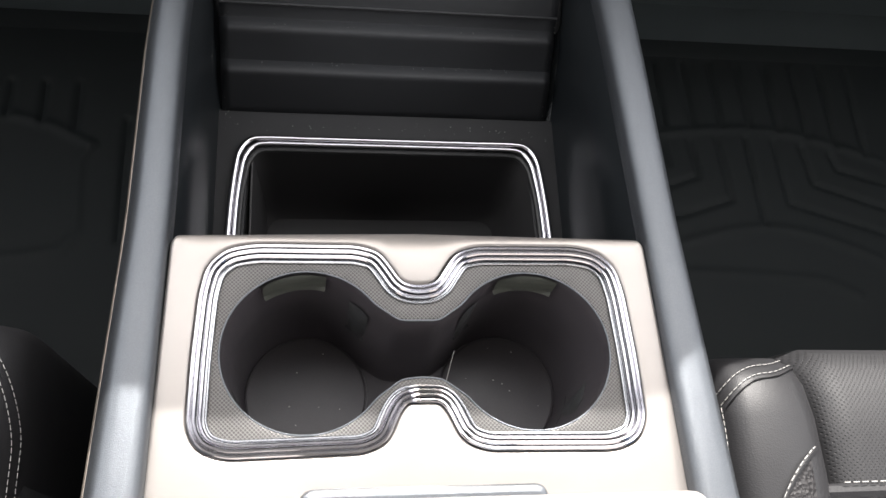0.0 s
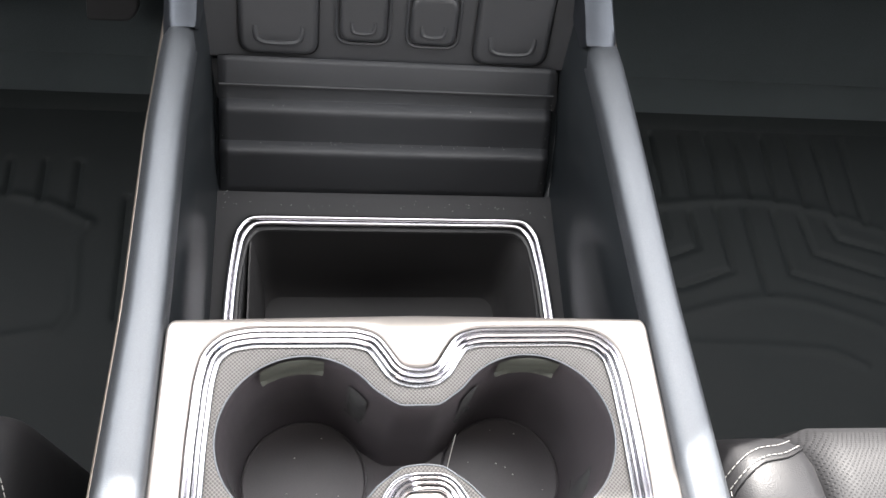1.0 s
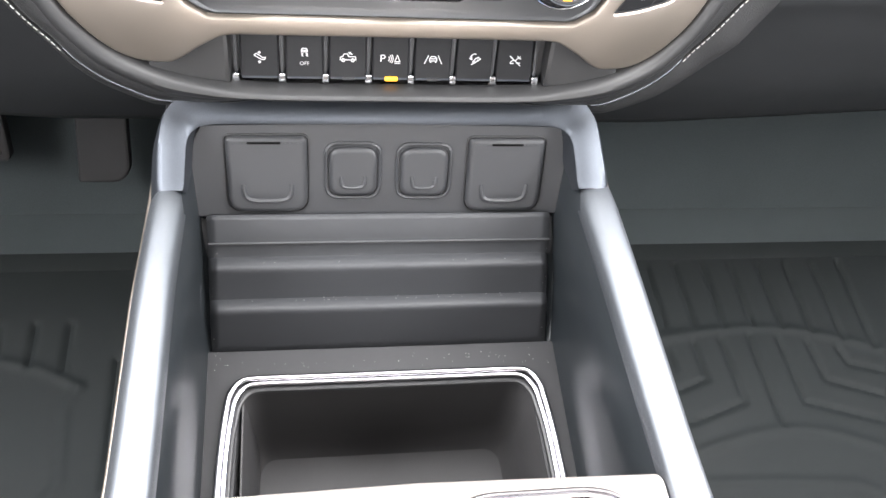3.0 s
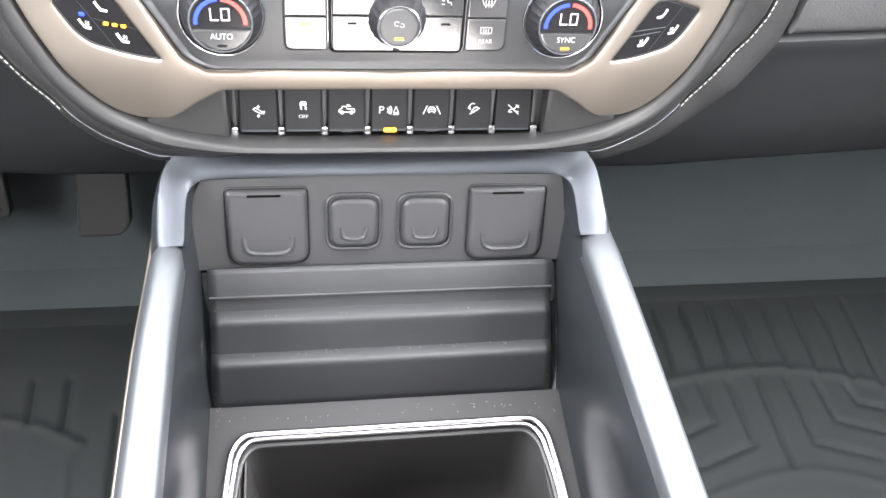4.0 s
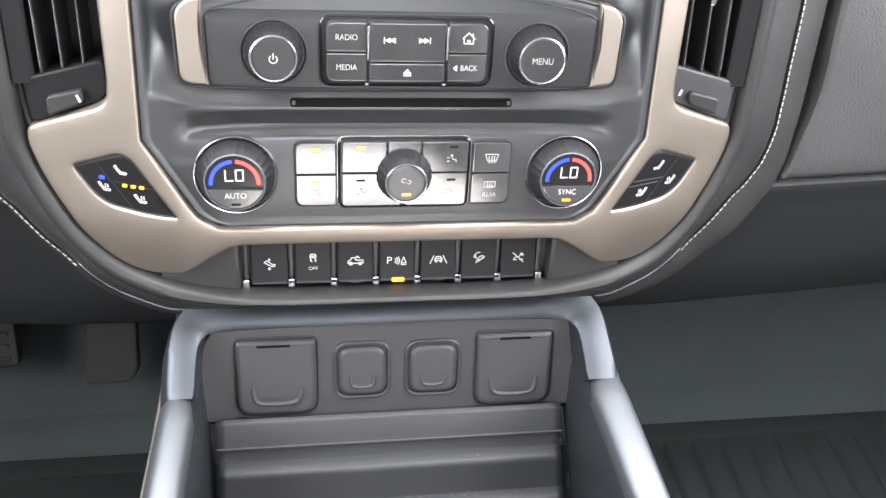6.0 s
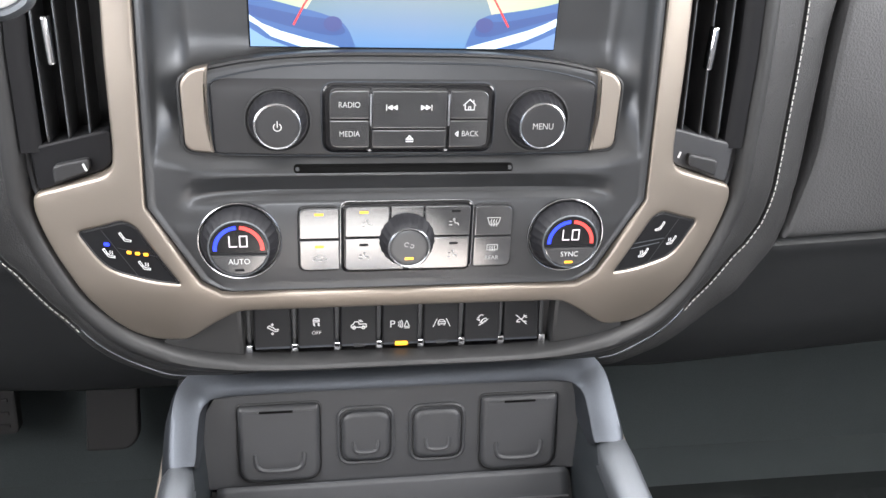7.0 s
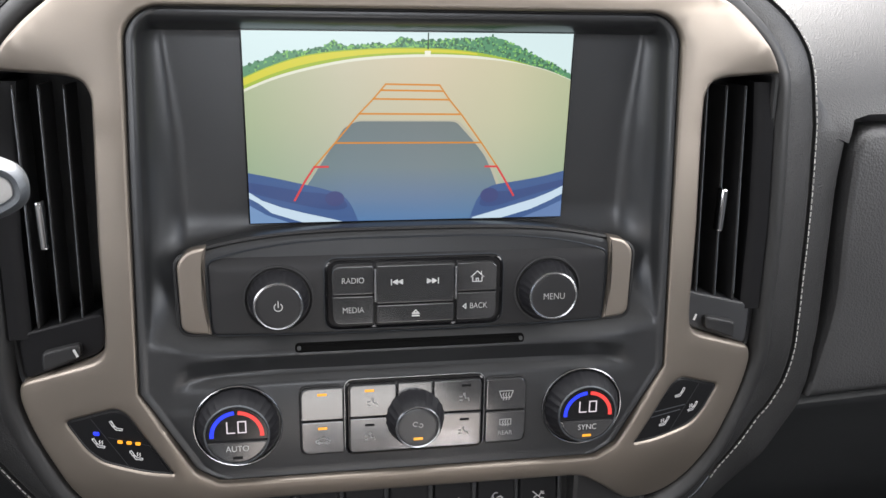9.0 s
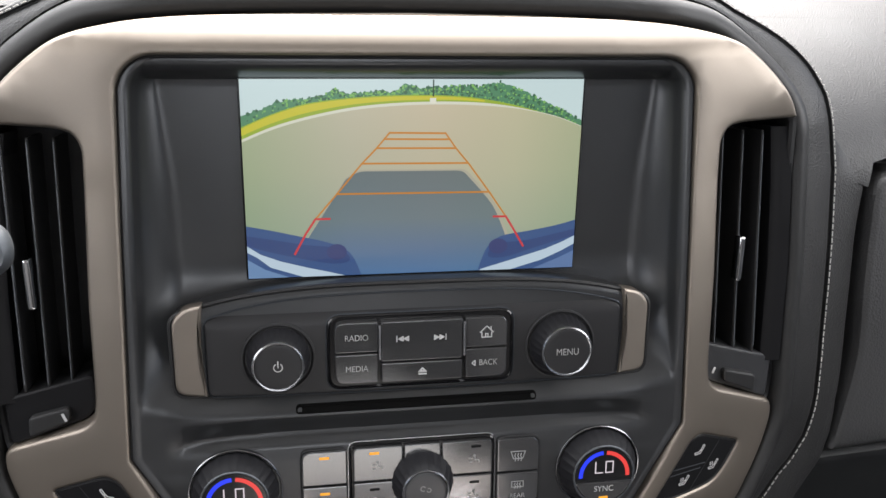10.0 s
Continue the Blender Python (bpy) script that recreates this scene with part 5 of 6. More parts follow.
MARKS = [
    [[(-3.0, 0.8), (-1.8, 1.8), (0.4, 0.6), (1.8, -0.6), (3.4, -0.4), (3.0, -1.6), (1.2, -1.6), (-1.0, -0.4), (-3.0, 0.8)], [(-0.6, 2.4), (0, 3.0), (0.6, 2.4), (0, 1.8), (-0.6, 2.4)], [(-0.6, -3.0), (0, -2.4), (0.6, -3.0), (0, -3.6), (-0.6, -3.0)]],
    SKID,
    TRUCK,
    [arc(-0.6, 0.0, 1.6, -48, 48, 6), arc(-0.6, 0.0, 2.7, -44, 44, 6), arc(-0.6, 0.0, 3.7, -38, 38, 6), [(4.0, -1.5), (7.0, -1.5), (5.5, 2.0), (4.0, -1.5)], [(4.0, -2.4), (7.0, -2.4)]],
    [[(-5.2, -2.4), (-2.9, 2.4)], [(5.2, -2.4), (2.9, 2.4)], [(-2.2, -0.8), (2.2, -0.8), (2.2, 0.5), (1.2, 1.8), (-1.2, 1.8), (-2.2, 0.5), (-2.2, -0.8)], [(-2.2, 0.5), (2.2, 0.5)], [(-1.9, -1.5), (-1.2, -1.5)], [(1.2, -1.5), (1.9, -1.5)]],
    [[(-2.0, -2.6), (3.6, 1.0)], [(-1.4, -1.2), (0.4, 1.2), (2.2, 1.8), (3.2, 0.6)], [(-0.4, -0.6), (0.2, -1.6), (0.8, -0.6)], [(1.6, 0.4), (2.2, -0.4)], arc(-0.4, 2.0, 1.9, 60, 230, 10), [(-3.4, 1.2), (-1.8, 0.4)], [(-3.0, 2.0), (-2.0, 2.8)]],
    [[(-3.4, 3.0), (3.2, -2.8)], [(-2.6, -0.4), (-1.4, 0.4), (0.4, 0.4), (1.6, 2.0), (3.0, 2.6)], [(1.4, 3.0), (2.2, 1.6), (3.4, 1.4)], [(-3.0, -1.4), (-1.0, -1.4)], [(0.8, -1.0), (3.0, -1.2)], [(-2.6, -0.4), (-3.0, -1.4)]],
]
XS = [-0.0927, -0.0655, -0.0388, -0.0121, 0.0146, 0.0413, 0.0675]
for i, x0 in enumerate(XS):
    x1 = x0 + 0.0232
    c = (x0 + x1) / 2
    kl = lambda u, v: -0.0035 + (0.0255 - v) * 0.20
    k = part("key", loft(box2(x0, -0.0030, x1, 0.0275, 0.0016, 3), [(0, -0.006), (0, -0.0010), (0.0004, -0.0003), (0.0012, 0)], STACK, lift=kl), KEY, keys)
    part("key_lip", tube([STACK @ Vector((u, -0.0022, 0.0012)) for u in np.linspace(x0 + 0.0008, x1 - 0.0008, 4)], 0.0011, 8), SHADED_FLAKE_TRIM, k, "grey metallic key lip")
    if i == 3:
        lettering("P", STACK, c - 0.0052, 0.0105, 0.0074, kl(0, 0.0105) + 0.0004, k)
        ink("sensor_mark", MARKS[i], 0.0005, 0.0003, STACK, k, at=(c - 0.0020, 0.0105), scale=0.0011, lift=kl)
        part("lamp", slab(box2(c - 0.0035, -0.0034, c + 0.0045, -0.0008, 0.0006, 2), 0.0005, 0.0030, 0.0004, STACK), AMBER, k, "amber lit lamp")
    else:
        ink("key_mark", MARKS[i], 0.00055, 0.0003, STACK, k, at=(c, 0.0105 if i != 1 else 0.0120), scale=0.00105, lift=kl)
        if i == 1:
            lettering("OFF", STACK, c, 0.0068, 0.0034, kl(0, 0.0068) + 0.0004, k)
        if i in (2, 4):
            part("lamp", slab(box2(c - 0.0035, -0.0034, c + 0.0040, -0.0012, 0.0006, 2), 0.0005, 0.0028, 0.0004, STACK), PLASTIC, k)
for i in range(8):
    u = (XS[i] - 0.0022) if i < 7 else XS[6] + 0.0254
    if i == 0:
        u = XS[0] - 0.0030
    dv = part("divider", slab(box2(u - 0.0014, -0.0036, u + 0.0014, 0.0270, 0.0006, 2), -0.006, -0.0008, 0.0006, STACK, lift=lambda a, v: (0.0255 - v) * 0.10 - 0.003), PLASTIC, keys)
    part("chrome_tip", slab(box2(u - 0.0021, -0.0052, u + 0.0021, 0.0008, 0.0009, 3), -0.004, 0.0032, 0.0007, STACK), CHROME, dv, "bright chrome tip")

# ---- centre console ----
console = thing("centre_console", (0, 0.2, 0.14), "charcoal truck centre console with silver grey side rails and open tray", "console")


def rail_in(side, y):
    """The inner edge of a side rail."""
    if side < 0:
        return float(np.interp(y, [-0.10, 0.03, 0.18, 0.30, 0.36, 0.41], [0.1350, 0.1330, 0.1308, 0.1312, 0.1295, 0.1285]))
    return float(np.interp(y, [-0.10, 0.03, 0.18, 0.30, 0.36, 0.41], [0.1350, 0.1328, 0.1305, 0.1272, 0.1258, 0.1250]))


def rail_out(side, y):
    """The outer edge of a side rail's flat top."""
    return rail_in(side, y) + float(np.interp(y, [0.03, 0.18, 0.36, 0.41], [0.0220, 0.0185, 0.0168, 0.0165] if side < 0 else [0.0225, 0.0205, 0.0222, 0.0220]))


def rail_z(y):
    return float(np.interp(y, [-0.10, 0.03, 0.18, 0.30, 0.36, 0.40], [0.542, 0.531, 0.5145, 0.5055, 0.4985, 0.4965]))


for side in (-1, 1):
    rows = []
    way = [(y, rail_z(y)) for y in np.linspace(-0.10, 0.3500, 24)] + [(y, rail_z(y) - d) for y, d in ((0.355, 0.0002), (0.360, 0.0007), (0.365, 0.0016), (0.370, 0.0029), (0.376, 0.0050))]
    for y, z in way:
        xi, xo = rail_in(side, y) + 0.16 * max(0.0, y - 0.354), rail_out(side, y)
        P = [(xi - 0.001, -0.014), (xi, -0.004), (xi + 0.0010, -0.0026), (xi + 0.0030, -0.0007), (xi + 0.0075, -0.0001), ((xi + xo) / 2 + 0.002, 0.0), (xo - 0.0038, -0.0002), (xo - 0.0009, -0.0017), (xo + 0.0015, -0.0060), (xo + 0.0055, -0.0150), (xo + 0.0070, -0.0220), (xo + 0.0060, -0.0240), (xi + 0.004, -0.0240)]
        rows.append([Vector((side * x, y, z + d)) for x, d in P])
    part("side_rail", sweep(rows), RAIL, console, "silver grey metal-flake side rail")
    # thin bright bead under the outer edge of the rail, then the flank down to the floor
    bead = []
    for y in np.linspace(-0.10, 0.40, 20):
        bead.append((side * (rail_out(side, y) + 0.0072), y, rail_z(y) - 0.0235))
    part("bead", tube(bead, 0.0013, 6), BRONZE, console)
    rows = []
    for y in np.linspace(-0.10, 0.62, 20):
        z = rail_z(y) - 0.018
        rows.append([Vector((side * x, y, q)) for x, q in ((0.140, z), (0.1500, z - 0.006), (0.1545, z - 0.03), (0.156, 0.36), (0.160, 0.12), (0.13, 0.12))])
    part("flank", sweep(rows, False, False), PLASTIC_D, console, "black console flank")
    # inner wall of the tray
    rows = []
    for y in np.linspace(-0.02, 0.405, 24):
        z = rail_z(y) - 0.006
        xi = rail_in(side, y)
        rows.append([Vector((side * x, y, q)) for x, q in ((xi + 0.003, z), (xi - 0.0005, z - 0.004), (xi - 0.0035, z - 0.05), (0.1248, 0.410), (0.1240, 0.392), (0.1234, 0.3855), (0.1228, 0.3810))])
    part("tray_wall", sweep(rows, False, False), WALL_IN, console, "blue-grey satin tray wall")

# tray floor with the bin opening, and the stepped louvres up to the socket panel
hole = fillet([(-0.1055, 0.12), (0.1055, 0.12), (0.1005, 0.2795), (-0.1005, 0.2795)], [0.004, 0.004, 0.015, 0.015], 6)
part("tray_floor", sheet(box2(-0.1242, 0.06, 0.1242, 0.3112, 0.001), [hole], lambda x, y: 0.3835, FLAT, 0.012, 0.01, 0.001), TRAY, console)
STEP = [(0.3120, 0.3800), (0.3127, 0.3835), (0.3138, 0.3870), (0.3250, 0.4085), (0.3260, 0.4106), (0.3274, 0.4118), (0.3295, 0.4122), (0.3362, 0.4108), (0.3374, 0.4102), (0.3382, 0.4112), (0.3476, 0.4262), (0.3486, 0.4282), (0.3500, 0.4294), (0.3520, 0.4298), (0.3588, 0.4290), (0.3600, 0.4286), (0.3608, 0.4292), (0.3640, 0.4366), (0.3648, 0.4378), (0.3662, 0.4390), (0.3672, 0.4402), (0.3752, 0.4500), (0.3766, 0.4509), (0.3800, 0.4506)]
VALLEY = ([0.3120, 0.3127, 0.3368, 0.3600, 0.3800], [0.3790, 0.3810, 0.4040, 0.4225, 0.4440])
rows = []
ends = [0, 0.0004, 0.001, 0.002, 0.0035, 0.005, 0.0062, 0.0070, 0.0076]
for x in [-0.1285] + [-0.1215 + k for k in ends] + [-0.05, 0.05] + [0.1185 - k for k in ends[::-1]] + [0.1285]:
    # the louvres end in rounded chamfers a little short of the walls
    k = min(1.0, max(0.0, min(x + 0.1215, 0.1185 - x) / 0.0076))
    full = 0.0 if k == 0 else 0.45 + 0.55 * (1 - (1 - k) ** 2.0)
    row = []
    for y, z in STEP:
        low = float(np.interp(y, *VALLEY))
        f = full if y < 0.3605 else 0.4 + 0.6 * full
        low -= 0.010 * (k == 0)
        row.append(Vector((x, y + 0.004 * (1 - f) * (z - low) / 0.01, low + (z - low) * f)))
    rows.append(row)
part("louvre_steps", sweep(rows, False, False), LOUVRE, console, "charcoal stepped louvres")
part("step_ridge", tube([(x, 0.3646, 0.4384) for x in np.linspace(-0.1200, 0.1170, 6)], 0.0009, 8), PLASTIC, console)
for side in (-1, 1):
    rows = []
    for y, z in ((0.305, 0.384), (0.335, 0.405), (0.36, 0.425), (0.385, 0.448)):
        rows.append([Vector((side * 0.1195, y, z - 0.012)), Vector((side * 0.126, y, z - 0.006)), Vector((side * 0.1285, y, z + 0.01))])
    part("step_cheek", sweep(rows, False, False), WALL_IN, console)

# bin under the tray, and its chrome surround
b = bmesh.new()
R = []
for k, z, yf in ((0.0, 0.3835, 0.2795), (0.003, 0.372, 0.2785), (0.006, 0.330, 0.274), (0.009, 0.303, 0.269), (0.016, 0.296, 0.263)):
    R.append([Vector((x, min(y, yf) if y > 0.2 else y, z)) for x, y in [(p[0] * (1 - k * 6), p[1] if p[1] < 0.2 else yf - (0.2795 - p[1])) for p in hole]])
bm = sweep(R, True, False)
bm.verts.ensure_lookup_table()
n = len(R[0])
bm.faces.new([bm.verts[len(bm.verts) - n + i] for i in range(n)])
part("bin", bm, BIN, console, "deep charcoal storage bin")
path = [(-0.1150, 0.13), (-0.1145, 0.17), (-0.1135, 0.205), (-0.1120, 0.240), (-0.1095, 0.267), (-0.1070, 0.2785), (-0.1005, 0.2868), (-0.090, 0.2888)]
path = [(x, y, 0.3860) for x, y in path]
path = path[:-1] + [(x, 0.2888, 0.3860) for x in np.linspace(-0.090, 0.090, 8)] + [(-x, y, z) for x, y, z in path[:-1][::-1]]
part("bin_trim_bead", tube(spline([(x * 0.962, y - 0.0042 if y > 0.25 else y, 0.3856) for x, y, z in path], 4), 0.0017, 10), BEAD, console, "bright chrome inner bead")
part("bin_trim", tube(spline(path, 4), 0.0026, 12, squash=0.8), BEAD, console, "bright chrome bin surround")
part("bin_lip", tube(spline([(x * 0.940, y - 0.0085 if y > 0.25 else y, 0.3842) for x, y, z in path], 4), 0.0018, 8), PLASTIC_D, console)
# dark liner leaning inside the bin
bm = sweep([[Vector((-0.0990 + a, y, z)) for a, z in ((0, 0.384), (0.0012, 0.384), (0.0075, 0.30), (0.006, 0.30))] for y in (0.14, 0.20, 0.262, 0.272)])
part("bin_liner", bm, RUBBER, console)

# socket panel and its silver arch
part("socket_panel", slab(fillet(mirrored([(0, 0), (0.1310, 0.0), (0.1275, 0.054), (0.1200, 0.0665), (0, 0.0690)]), [0, 0.001, 0.004, 0.012, 0, 0, 0.012, 0.004, 0.001], 4), -0.02, 0.0, 0.0010, FACE), PLASTIC, console, "charcoal socket panel")
# a hood that rises from the rails and runs over the panel: inner and outer edges from the right leg to the middle
HOOD = [((0.1300, 0.3660, 0.4962), (0.1436, 0.3660, 0.4955)), ((0.1291, 0.3715, 0.4984), (0.1448, 0.3715, 0.4979)), ((0.1286, 0.3850, 0.5046), (0.1449, 0.3870, 0.5052)), ((0.1274, 0.3965, 0.5092), (0.1435, 0.4015, 0.5135)), ((0.1232, 0.4040, 0.5112), (0.1385, 0.4125, 0.5210)), ((0.1150, 0.4072, 0.5120), (0.1270, 0.4182, 0.5262)), ((0.0950, 0.4080, 0.5122), (0.0990, 0.4240, 0.5228)), ((0.0500, 0.4082, 0.5124), (0.0500, 0.4256, 0.5222)), ((0.0, 0.4083, 0.5125), (0.0, 0.4260, 0.5222))]
side_r = [spline([h[k] for h in HOOD], 5) for k in (0, 1)]
draw_in = lambda x, y, k: x - k * min(1.0, max(0.0, (x - 0.08) / 0.03)) * (1.0 if k > 0.003 else min(1.0, max(0.25, (y - 0.366) / 0.03)))
edge_i, edge_o = [[Vector((-p[0], p[1], p[2])) for p in e] + [Vector((draw_in(p[0], p[1], k), p[1], p[2])) for p in e[::-1][1:]] for e, k in zip(side_r, (0.0047, 0.0028))]
rows = []
for k in range(len(edge_o)):
    t = edge_o[min(k + 1, len(edge_o) - 1)] - edge_o[max(k - 1, 0)]
    n = Vector((-t.y, t.x, 0)).normalized()
    a, b = edge_i[k], edge_o[k]
    up = (b - a).cross(t).normalized()
    up = up if up.z > 0 else -up
    drop = Vector((0, 0, 1))
    q = max(0.0, n.y)
    # over the panel the hood's lip is steep and its top lies flatter
    m = min(1.0, max(0.0, (0.122 - abs(b.x)) / 0.024))
    wall = Vector((0, 0.898 * q, -0.44 * q - (1 - q)))
    rows.append([a - n * 0.0006 + wall * 0.026 * min(1.0, min(k, len(edge_o) - 1 - k) / 12), a - n * 0.0005 + wall * 0.0032, a - n * 0.0003 - drop * 0.0010, a, a.lerp(b, 0.2) + up * (0.0009 + 0.0017 * m), a.lerp(b, 0.35) + up * (0.0012 + 0.0016 * m), a.lerp(b, 0.5) + up * (0.0013 + 0.0012 * m), a.lerp(b, 0.8) + up * (0.0007 + 0.0003 * m), b, b + n * 0.0014 - drop * 0.0018, b + n * 0.0034 - drop * 0.0065, b + n * 0.0062 - drop * 0.016, b + n * 0.0085 - drop * 0.030])
# same paint as the rails, its shade put into a darker base colour
part("arch", sweep(rows, False, False), SHADED_FLAKE_TRIM, console, "silver grey arch over the socket panel")


def socket_flap(x0, y0, x1, y1, hinge_x):
    f = thing("socket_cover", FACE @ Vector(((x0 + x1) / 2, y0, 0.002)), "square charcoal hinged power socket cover", "socket cover", "power socket covers")
    part("frame", loft(fillet([(x0 - 0.0012, y0 - 0.0012), (x1 + 0.0012, y0 - 0.0012), (x1 + 0.0012, y1 + 0.0012), (x0 - 0.0012, y1 + 0.0012)], [0.012, 0.012, 0.005, 0.005], 6), [(0, -0.001), (0, 0.0008), (0.0006, 0.0010), (0.0012, 0.0002)], FACE), PLASTIC_D, f)
    lid = part("lid", loft(fillet([(x0, y0), (x1, y0), (x1, y1), (x0, y1)], [0.011, 0.011, 0.0042, 0.0042], 6), [(0, -0.001), (0.0002, 0.0010), (0.0010, 0.0026), (0.0024, 0.0035), (0.0040, 0.0037)], FACE), PLASTIC, f)
    part("hinge", slab(box2(hinge_x - 0.0108, y1 - 0.0050, hinge_x + 0.0108, y1 - 0.0034, 0.0004, 2), 0.002, 0.0042, 0.0003, FACE), VOID, lid)
    c = (x0 + x1) / 2
    lip = spline([(c - 0.0158, y0 + 0.0215, 0.0026), (c - 0.0155, y0 + 0.0165, 0.0032), (c - 0.0140, y0 + 0.0118, 0.0034), (c - 0.0095, y0 + 0.0095, 0.0036), (c, y0 + 0.0090, 0.0037), (c + 0.0095, y0 + 0.0095, 0.0036), (c + 0.0140, y0 + 0.0118, 0.0034), (c + 0.0155, y0 + 0.0165, 0.0032), (c + 0.0158, y0 + 0.0215, 0.0026)], 5)
    part("finger_lip", tube([FACE @ Vector(p) for p in lip], 0.0019, 8), PLASTIC, lid)
    ys = [(y0 + 0.0100, 0.0036), (y0 + 0.0140, 0.0041), (y0 + 0.0180, 0.0039)]
    part("finger_dish", sweep([[FACE @ Vector((c + s * 0.0145, y, w)) for y, w in ys] for s in (-1, -0.5, 0, 0.5, 1)], False, False), PLASTIC, lid)


def socket_plug(x0, y0, x1, y1):
    f = thing("socket_plug", FACE @ Vector(((x0 + x1) / 2, y0, 0.002)), "small rounded charcoal push cover in a raised frame", "socket cover", "small socket covers")
    part("frame", loft(box2(x0 - 0.0036, y0 - 0.0034, x1 + 0.0036, y1 + 0.0040, 0.0112, 6), [(0, -0.001), (0.0004, 0.0012), (0.0014, 0.0020), (0.0025, 0.0015), (0.0033, -0.0010)], FACE), PLASTIC, f)
    lid = part("lid", loft(box2(x0, y0, x1, y1, 0.0090, 6), [(0, -0.001), (0, 0.0015), (0.0006, 0.0026), (0.0022, 0.0036), (0.0034, 0.0037)], FACE), PLASTIC, f)
    c = (x0 + x1) / 2
    lip = spline([(c - 0.0080, y0 + 0.0150, 0.0030), (c - 0.0078, y0 + 0.0110, 0.0036), (c - 0.0062, y0 + 0.0076, 0.0038), (c, y0 + 0.0066, 0.0040), (c + 0.0062, y0 + 0.0076, 0.0038), (c + 0.0078, y0 + 0.0110, 0.0036), (c + 0.0080, y0 + 0.0150, 0.0030)], 5)
    part("finger_lip", tube([FACE @ Vector(p) for p in lip], 0.0014, 8), PLASTIC, lid)


socket_flap(-0.1060, 0.0045, -0.0530, 0.0600, -0.0810)
socket_flap(0.0550, 0.0035, 0.1085, 0.0590, 0.0815)
socket_plug(-0.0388, 0.0165, -0.0068, 0.0520)
socket_plug(0.0092, 0.0160, 0.0415, 0.0515)

# ---- cup holder plate ----
cups = thing("cup_holder", (0, 0.10, 0.515), "champagne metal plate with two joined cup wells and chrome surround", "cup holder")
CX, CY, CR = 0.0590, 0.0745, 0.0436
RIM = [(0, 0.0459), (0.0085, 0.0457), (0.0125, 0.0402), (0.0188, 0.0261), (0.0300, 0.0210), (0.0972, 0.0196), (0.1100, 0.0240), (0.1160, 0.0350), (0.1155, 0.0702), (0.1137, 0.1040), (0.1107, 0.1196), (0.1012, 0.1292), (0.0868, 0.1322), (0.0320, 0.1320), (0.0205, 0.1282), (0.0145, 0.1197), (0.0088, 0.1106), (0, 0.1090)]
rim_out = fillet(mirrored(RIM), 0.006, 4)
plate = fillet(mirrored([(0, -0.022), (0.1345, -0.022), (0.1338, 0.0), (0.1300, 0.1335), (0.1275, 0.1385), (0, 0.1420)]), [0, 0.001, 0, 0.003, 0.003, 0, 0.003, 0.003, 0, 0.001], 4)
part("plate", sheet(plate, [rim_out], lambda u, v: -max(0.0, v - 0.1335) ** 2 * 60, DECK, 0.008, 0.016, 0.0025), PLATE, cups, "champagne satin metal plate")


def eight(r, neck_low, neck_high, nw):
    """Outline of two circles joined by a neck, right half from bottom to top."""
    h = [(0, neck_low + 0.001)] + [(nw, neck_low)]
    h += [(CX + r * math.cos(a), CY + r * math.sin(a)) for a in np.linspace(-math.pi + 0.62, math.pi - 0.62, 36)]
    h += [(nw, neck_high), (0, neck_high)]
    return mirrored(h)


opening = fillet(eight(CR, 0.0588, 0.0906, 0.0105), 0.003, 2)
part("surround", sheet(inset(rim_out, 0.004), [opening], lambda u, v: -0.0032, DECK, 0.008, 0.006, 0.0012), GREY_WEAVE, cups, "grey dimpled surround")
for d, r, h in ((0.0010, 0.0011, 0.0002), (0.0036, 0.0013, 0.0), (0.0063, 0.0012, -0.0010), (0.0090, 0.0008, -0.0024)):
    part("chrome_bead", tube([DECK @ Vector((x, y, h)) for x, y in resample(inset(rim_out, d), 0.003)], r, 8, True), BEAD if d < 0.008 else SATIN, cups)
part("well_rim", tube([DECK @ Vector((x, y, -0.0036)) for x, y in resample(opening, 0.003)], 0.0006, 6, True), RAIL, cups, "thin pale well edge")
part("rim_bed", loft(rim_out, [(-0.0005, -0.0022), (0.0095, -0.0030)], DECK, cap=False), SATIN, cups)
part("well", loft(opening, [(0, -0.0040), (0.0006, -0.0055), (0.0010, -0.012), (0.0030, -0.055), (0.0052, -0.092), (0.0075, -0.0965)], DECK), WELL, cups, "dark cup wells joined by a neck")
for side in (-1, 1):
    w = part("well_floor", loft(circle(side * CX, CY, 0.0372, 44), [(0, -0.0965), (0.0006, -0.0945), (0.0012, -0.0942), (0.002, -0.0952), (0.010, -0.0954)], DECK), WELL, cups)
    for ang, wide, mt, z0, z1 in ((100 if side < 0 else 88, 0.42, TAB, -0.018, -0.002), (205 if side < 0 else -25, 0.24, GRIP, -0.076, -0.040), (46 if side < 0 else 134, 0.17, GRIP, -0.060, -0.022)):
        rows = []
        for a in np.linspace(-wide, wide, 9):
            t = radians(ang) + a
            rr = CR - 0.0026
            bulge = 0.002 if mt is TAB else 0.0022
            bl = bulge * math.cos(a / wide * math.pi / 2)
            rows.append([DECK @ Vector((side * CX + q * math.cos(t), CY + q * math.sin(t), h)) for q, h in ((rr, z1), (rr - bl * 0.6, z1 - 0.002), (rr - bl, (z0 + z1) / 2), (rr - bl * 0.8, z0 + 0.002), (rr - 0.002, z0))])
        part("grip_tab", sweep(rows, False, False), mt, cups, "pale grip tab" if mt is TAB else "scuffed grey rubber grip")

